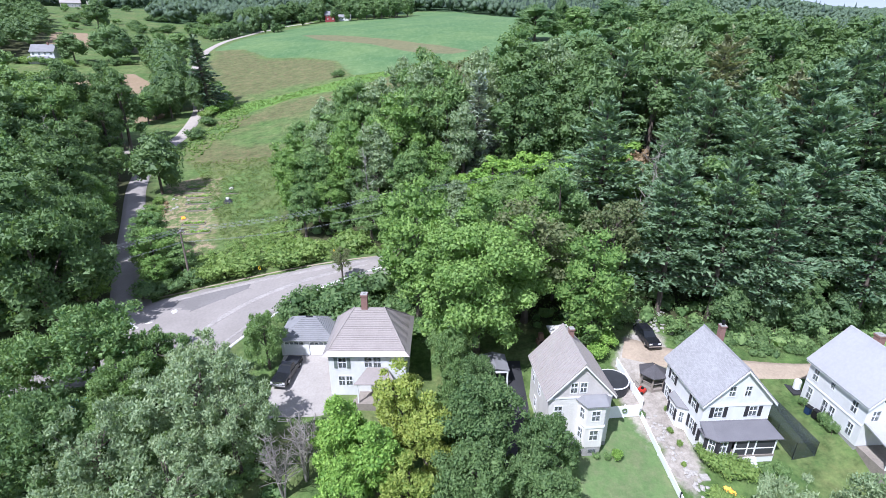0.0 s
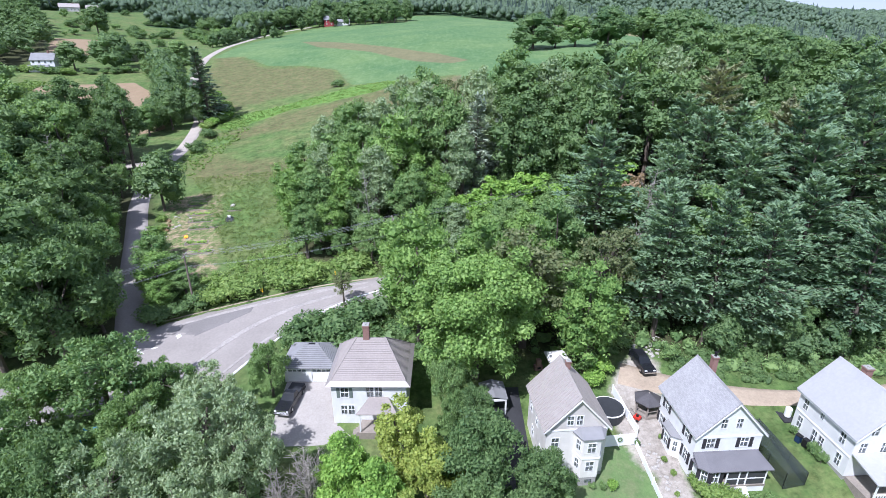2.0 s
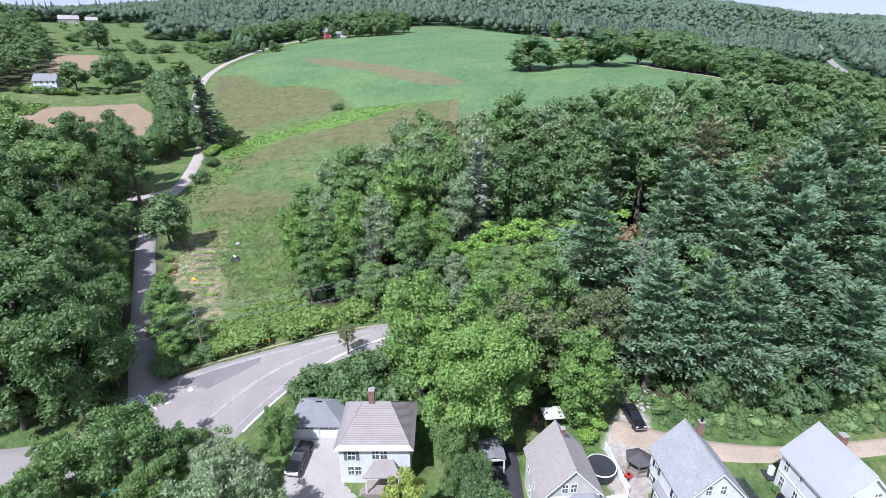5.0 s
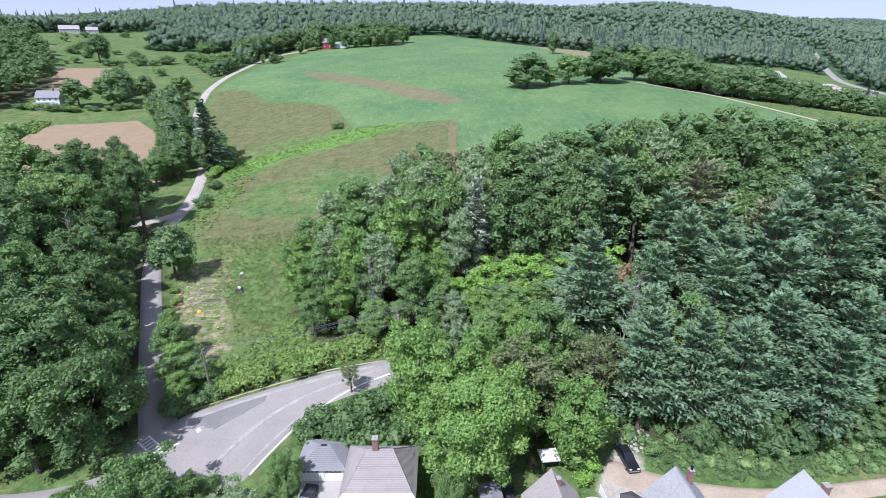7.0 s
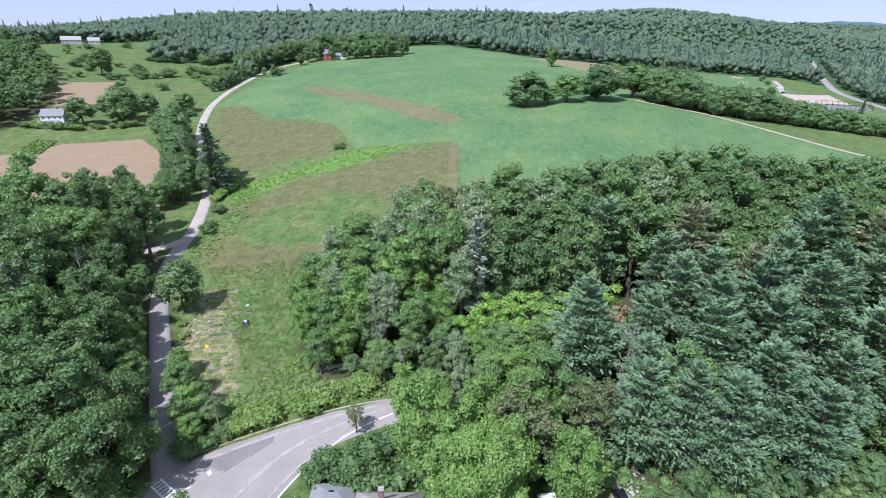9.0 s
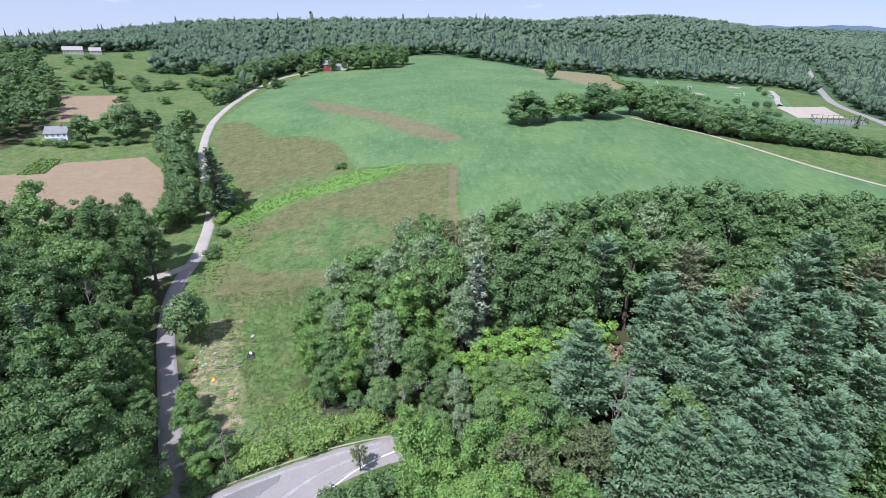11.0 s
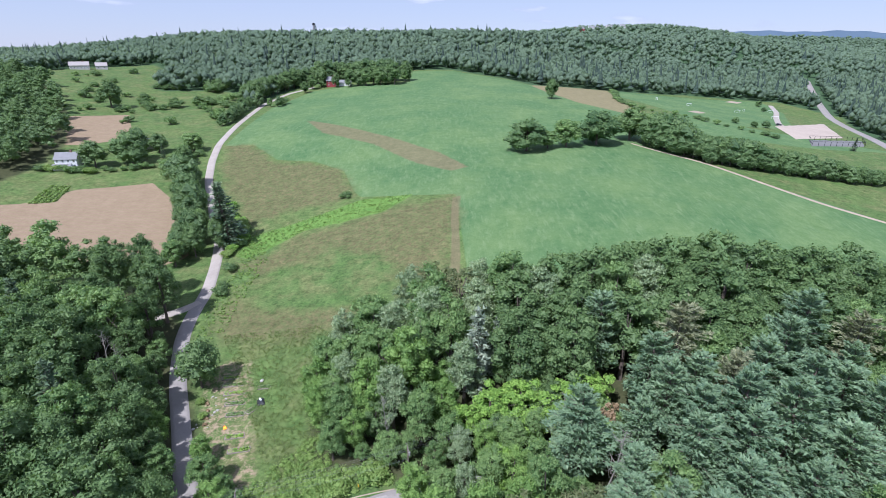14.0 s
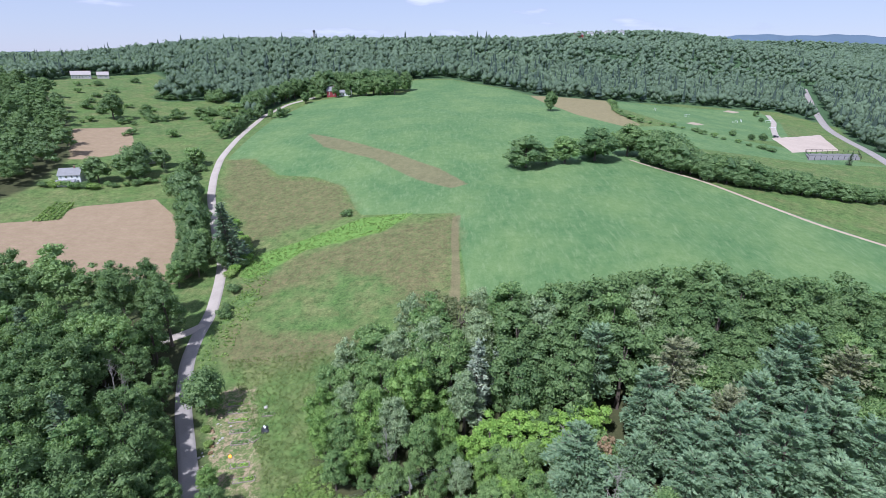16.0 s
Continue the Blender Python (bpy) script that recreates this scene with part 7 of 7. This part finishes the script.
e = Vector((4.4, -3.1)).normalized()
n2 = Vector((e.y, -e.x))
for s in (-0.85, 0.85):
    painted(cross, "line", (-48.4 + n2.x * s, 64.2 + n2.y * s), (-44.0 + n2.x * s, 61.1 + n2.y * s), 0.28)
for i in range(7):
    p = Vector((-48.1, 64.0)) + e * (0.75 * i)
    painted(cross, "bar", tuple(p - n2 * 0.85), tuple(p + n2 * 0.85), 0.22, 0.207)
slab("road_patch", [(-40.9, 66.4), (-40.0, 66.9), (-39.7, 65.6), (-40.5, 65.3)], M_paint, 0.2, "white painted mark on the asphalt", "road marking", cell=0.4)
slab("road_patch", [(-43.2, 63.3), (-41.8, 63.9), (-41.9, 63.2), (-43.2, 62.8)], M_paint, 0.2, "white painted mark on the asphalt", "road marking", cell=0.4)
slab("road_patch", [(-41, 69.2), (-36, 72.6), (-31.5, 74.6), (-31, 72.5), (-34, 69.5), (-38, 66), (-41.5, 67)], M_patch, 0.19, "darker grey asphalt repair", "road patch", cell=0.5)
M_worn = mat("worn_pale_asphalt", (0.335, 0.306, 0.282), 0.85, var=0.35, scale=0.5, fine=3.0, bump=0.2)
for line, wd in (([(-35.5, 58.5), (-33.2, 64), (-30.2, 69), (-25, 73.6), (-19, 77.2), (-13, 79.6)], [0.5, 1.1, 0.9, 1.0, 0.5]), ([(-30.5, 58), (-28.6, 62.5), (-25.6, 67.5), (-21, 72.6), (-16, 76)], [0.4, 0.6, 0.7, 0.4]),
                 ([(-41.5, 68.9), (-36, 72.4), (-29, 75.4), (-21, 78.8), (-13, 80.9)], [0.5, 0.8, 0.9, 0.5])):
    ribbon("road_patch", line, wd, M_worn, 0.215, "pale worn streak along the asphalt bend", "road patch", step=1.0, crown=0.0)
edge = along([(-29.2, 57.6), (-27.6, 61.2), (-26.1, 64.9), (-23.2, 69.2), (-19.0, 74.0), (-15.9, 76.7), (-10, 78.8)], 1.0)
for nm, line, wd, up in (("edge_line", edge, 0.26, 0.2),):
    ribbon(nm, [tuple(q) for q in line], wd, M_paint, up, "white painted line along the inner road edge", "road marking", step=1.0, crown=0.0)
ribbon("verge", [(-44.7, 70.0), (-40.2, 72.5), (-31, 76.9), (-21, 80.9), (-11.5, 82.5)], 0.3, M_dirt, 0.05, "dry grassy gravel verge of the bend", "verge", step=1.5, crown=0.0)

# ---- garden plots ----
for x0, y0, L0, yaw in ((-62.0, 117.5, 4.5, 8), (-60.8, 114.6, 5.5, 8), (-59.3, 111.4, 5.5, 8), (-57.6, 107.6, 5.0, 8), (-55.9, 103.8, 4.5, 8), (-53.4, 96.6, 4.5, 10), (-51.2, 92.4, 5.0, 10), (-50.8, 113.5, 3.2, 5), (-50.2, 104.5, 3.5, 60)):
    bed = thing("garden_bed", pose(x0, y0, h(x0, y0), 0, 0, yaw), "timber-edged garden bed with mixed low plants", "garden bed", "garden plots")
    for a in ((0, L0, -0.06, 0.06), (0, L0, 1.44, 1.56)):
        part("edging", Geo().box(a[0], a[1], a[2], a[3], -0.4, 0.3), M_wood, bed)
    for a in (0, L0):
        part("edging", Geo().box(a - 0.06, a + 0.06, 0.061, 1.439, -0.4, 0.3), M_wood, bed)
    part("soil", Geo().box(0.061, L0 - 0.061, 0.061, 1.439, -0.4, 0.16), M_dirt, bed)
    rng = np.random.default_rng(int(abs(x0) * 10))
    c = np.stack([rng.uniform(0.2, L0 - 0.2, 170), rng.uniform(0.15, 1.35, 170), rng.uniform(0.15, 0.6, 170)], 1)
    part("crop", arrays("crop", *sprays(c, np.tile([0, 0, 1.0], (170, 1)), 0.2, rng), random.choice([F_mid, F_weed, F_bright])), None, bed)
tarp = thing("cold_frame", pose(-48.6, 109.0, h(-48.6, 109.0), 0, 0, 20), "dark tarpaulin heap with pale pots", "tarpaulin")
part("sheet", Geo().add([(-1.0, -1.4, 0), (1.0, -1.4, 0), (1.1, 1.4, 0), (-1.0, 1.3, 0), (-0.4, -0.7, 0.6), (0.4, -0.6, 0.5), (0.3, 0.8, 0.65), (-0.5, 0.6, 0.5)],
                        [(0, 1, 5, 4), (1, 2, 6, 5), (2, 3, 7, 6), (3, 0, 4, 7), (4, 5, 6, 7)]), M_liner, tarp)
part("pot", Geo().tube([(0.1, -0.2, 0.5), (0.1, -0.2, 0.95)], [0.22, 0.3], 10), M_trim, tarp)
part("pot", Geo().tube([(-0.1, 0.4, 0.5), (-0.1, 0.4, 0.9)], [0.2, 0.28], 10), M_trim, tarp)
stone(-50.8, 117.0, 0.7, "", "white boulder beside the garden path")
for i in range(16):
    stone(random.uniform(-63, -58), random.uniform(97, 112), random.uniform(0.2, 0.45), "garden stones")
# crop rows in the tilled field
for i in range(5):
    a, b = Vector((-199.0 + 2.2 * i, 236.5 + 1.0 * i)), Vector((-203.0 + 2.0 * i, 258.5 + 0.5 * i))
    clumps("crop_row", [tuple(a + (b - a) * (j / 14)) for j in range(15)], F_weed, 0.9, "row of leafy green crop plants", 16, True, 20 + i, 0.5)

# ---- far buildings ----
def far_house(x, y, yaw, W, L, he, hr, wall_m, roof_m, label, windows=3, chim=True, name="house"):
    z = h(x, y)
    ob = thing(name, pose(x, y, z, 0, 0, yaw), label, name.replace("_", " "))
    k = (hr - he) / (L / 2)
    body = Geo().prism([(-W / 2, -L / 2, -1.5), (-W / 2, L / 2, -1.5), (-W / 2, L / 2, he), (-W / 2, 0, hr), (-W / 2, -L / 2, he)], (W, 0, 0))
    part("wall", body, wall_m, ob)
    o = 0.4
    for s in (-1, 1):
        a = [(-W / 2 - o, s * (L / 2 + o), he - k * o + 0.02), (W / 2 + o, s * (L / 2 + o), he - k * o + 0.02), (W / 2 + o, 0, hr + 0.02), (-W / 2 - o, 0, hr + 0.02)]
        part("roof", Geo().prism(a, (0, 0, 0.2)), roof_m, ob)
    for r in range(2 if he > 4 else 1):
        for i in range(windows):
            u = -W / 2 + W * (i + 0.5) / windows
            w = part("window", Geo().box(u - 0.6, u + 0.6, -L / 2 - 0.06, -L / 2 - 0.005, 1.0 + 2.7 * r, 2.4 + 2.7 * r), M_trim, ob)
            part("pane", Geo().box(u - 0.48, u + 0.48, -L / 2 - 0.09, -L / 2 - 0.062, 1.1 + 2.7 * r, 2.3 + 2.7 * r), M_glass, w)
    if chim:
        part("chimney", Geo().box(W * 0.2 - 0.4, W * 0.2 + 0.4, -0.4, 0.4, hr - 0.8, hr + 1.3), M_brick, ob)
    return ob


far_house(-211.5, 287, 12, 11, 8, 5.4, 8.6, M_white, M_roof_slate, "white two-storey farmhouse with grey roof below trees", 4)
far_house(-212.5, 282.4, 12, 9, 3, 2.4, 3.3, M_white, M_roof_slate, "low white porch wing of the farmhouse", 4, False, "porch_wing")
far_house(-112, 552, 5, 10, 12, 5.2, 9.0, M_barnred, M_roof_slate, "dark red farmhouse on the crest", 2)
far_house(-100, 551, 5, 16, 6, 3.0, 5.4, M_white, M_roof_slate, "long white farm wing on the crest", 5, False, "farm_wing")
far_house(-391, 586, 30, 18, 10, 4.0, 7.6, M_beige, M_roof_brown, "long pale house on the hill with brown roof", 6)
far_house(-376, 600, 30, 11, 9, 3.6, 6.8, M_beige, M_roof_brown, "tan hill house garage with brown roof", 2, False, "garage")
far_house(-185, 329, 20, 10, 8, 3.0, 5.6, M_beige, M_roof_slate, "low grey barn half hidden by trees", 2, False, "barn")
for x, y, W0, c, lab in ((352, 1362, 22, M_barnred, "distant red building on the hilltop"), (378, 1352, 14, M_white, "distant white house on the hilltop"), (402, 1360, 16, M_white, "distant white house on the hilltop"),
                         (428, 1366, 18, M_cream, "distant pale house on the hilltop"), (455, 1352, 12, M_white, "distant white house on the hilltop")):
    far_house(x, y, 8, W0, 12, 7, 12, c, M_roof_slate, lab, 3, False)
tw = thing("silo_tower", pose(-205, 905, h(-205, 905)), "dark tall silo standing above the ridge woods", "tower")
part("shaft", Geo().tube([(0, 0, -2), (0, 0, 21)], [1.7, 1.7], 14), M_roof_slate, tw)
part("cap", Geo().tube([(0, 0, 21), (0, 0, 23.5), (0, 0, 24.3)], [2.1, 1.9, 0.6], 14), M_black, tw)
# tennis court and fence by the parking lot
slab("tennis_court", [(277, 380), (338, 404), (318, 376), (262, 355)], mat("grey_court_surface", (0.17, 0.165, 0.16), 0.85, var=0.15, scale=0.05, fine=0.5), 0.45, "fenced grey tennis court by the lot", "tennis court", cell=4.0)
cf = thing("court_fence", pose(0, 0, 0), "dark tall wire fence round the court", "fence")
cl = [(277, 380), (338, 404), (318, 376), (262, 355), (277, 380)]
for (ax, ay), (bx_, by_) in zip(cl[:-1], cl[1:]):
    n = max(2, int(math.hypot(bx_ - ax, by_ - ay) / 6))
    for i in range(n):
        x, y = ax + (bx_ - ax) * i / n, ay + (by_ - ay) * i / n
        part("post", Geo().tube([(x, y, h(x, y) - 0.5), (x, y, h(x, y) + 3.2)], [0.12, 0.12], 5), M_black, cf)
    part("rail", Geo().tube([(ax, ay, h(ax, ay) + 3.2), (bx_, by_, h(bx_, by_) + 3.2)], [0.1, 0.1], 4), M_black, cf)
suv(pose(296, 446, h(296, 446) + 0.4, 0, 0, 60), "dark red car parked on the far gravel lot")
for x, y, r in ((300, 520, 20), (330, 505, 0), (318, 540, 70), (360, 560, 10), (250, 520, 30), (225, 540, 80)):
    gl_ = thing("goal_frame", pose(x, y, h(x, y), 0, 0, r), "white sports goal frame on the field", "goal", "sports goals")
    part("frame", Geo().tube([(-3.5, 0, 0), (-3.5, 0, 2.3), (3.5, 0, 2.3), (3.5, 0, 0)], [0.14] * 4, 5), M_trim, gl_)
    part("back_bar", Geo().tube([(-3.5, 2.2, 0.1), (3.5, 2.2, 0.1)], [0.12, 0.12], 5), M_trim, gl_)
rows("field_tree", [(370, 600, 7, 1.2), (352, 560, 5, 1.3), (268, 420, 6, 1.3), (245, 425, 5, 1.4), (255, 415, 5, 1.3)], "field trees")

# brush along the ditch by the sports field
for x, y in along([(192, 580), (174, 520), (160, 471), (168, 432), (204, 428), (226, 395), (247, 371)], 9.0):
    plant(random.choice(["dark_bush", "bush"]), x + random.uniform(-2, 2), y + random.uniform(-2, 2), random.uniform(1.8, 3.6), 1.4, "ditch brush")
for ring in ([(338, 614), (352, 628), (364, 622), (350, 610)], [(222, 462), (236, 478), (244, 470), (230, 458)]):
    slab("infield", ring, M_dirt, 0.12, "pale bare patch on the sports field", "field", cell=2.0)
# scattered bushes on the west meadow
for x, y, s in ((-278, 470, 4), (-245, 441, 5), (-228, 450, 4.5), (-216, 467, 5), (-222, 524, 8), (-234, 390, 4), (-203, 389, 5), (-188, 460, 6), (-302, 450, 5), (-347, 543, 5), (-332, 582, 5), (-312, 470, 4), (-296, 478, 4.5),
                (-255, 452, 5), (-206, 455, 4.5), (-196, 440, 5), (-262, 470, 5), (-340, 500, 4), (-360, 530, 4), (-318, 520, 4), (-238, 470, 4), (-182, 430, 5), (-176, 410, 6), (-286, 440, 4), (-240, 436, 5), (-232, 440, 4), (-227, 452, 6), (-214, 470, 7), (-204, 470, 6), (-195, 477, 7), (-190, 491, 7), (-224, 535, 10), (-278, 415, 4), (-256, 418, 4), (-253, 424, 4), (-318, 492, 4), (-266, 518, 5), (-274, 519, 5), (-256, 524, 5)):
    plant(random.choice(["bush", "dark_bush"]), x, y, s, 1.25, "meadow bushes")
    if random.random() < 0.7:
        plant(random.choice(["bush", "dark_bush"]), x + random.uniform(-9, 9), y + random.uniform(-7, 7), s * 0.6, 1.2, "meadow bushes")
for x, y in along([(-222, 279), (-200, 281), (-175, 290), (-160, 300), (-150, 312)], 5):
    plant(random.choice(["bush", "dark_bush", "weedy_bush"]), x, y + random.uniform(-2, 2), random.uniform(2.2, 4), 1.3, "field hedge")
for x, y in along([(-88, 192), (-84, 205), (-92, 220), (-104, 240)], 4):
    plant(random.choice(["bush", "bright_bush", "weedy_bush"]), x + random.uniform(-1, 1), y, random.uniform(2, 3.6), 1.2, "roadside bushes")
for x, y in along([(-103, 184), (-112, 212), (-126, 244), (-140, 275), (-150, 302), (-158, 330)], 7):
    plant(random.choice(["field_tree", "field_tree_b", "field_tree_c"]), x - 2 + random.uniform(-2, 2), y, random.uniform(7, 13), 1.0, "roadside trees")

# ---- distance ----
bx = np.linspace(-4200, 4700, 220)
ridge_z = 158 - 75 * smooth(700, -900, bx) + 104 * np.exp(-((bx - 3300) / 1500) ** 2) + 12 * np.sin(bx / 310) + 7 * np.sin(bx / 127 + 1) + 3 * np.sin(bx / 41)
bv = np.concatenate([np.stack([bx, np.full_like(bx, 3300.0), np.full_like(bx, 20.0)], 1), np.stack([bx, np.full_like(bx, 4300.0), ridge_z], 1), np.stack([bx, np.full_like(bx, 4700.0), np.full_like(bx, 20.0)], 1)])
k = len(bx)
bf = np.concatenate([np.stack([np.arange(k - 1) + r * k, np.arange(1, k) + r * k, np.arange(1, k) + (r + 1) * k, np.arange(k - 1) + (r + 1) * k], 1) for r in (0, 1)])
# distance haze is painted into the ridge as a blue base colour
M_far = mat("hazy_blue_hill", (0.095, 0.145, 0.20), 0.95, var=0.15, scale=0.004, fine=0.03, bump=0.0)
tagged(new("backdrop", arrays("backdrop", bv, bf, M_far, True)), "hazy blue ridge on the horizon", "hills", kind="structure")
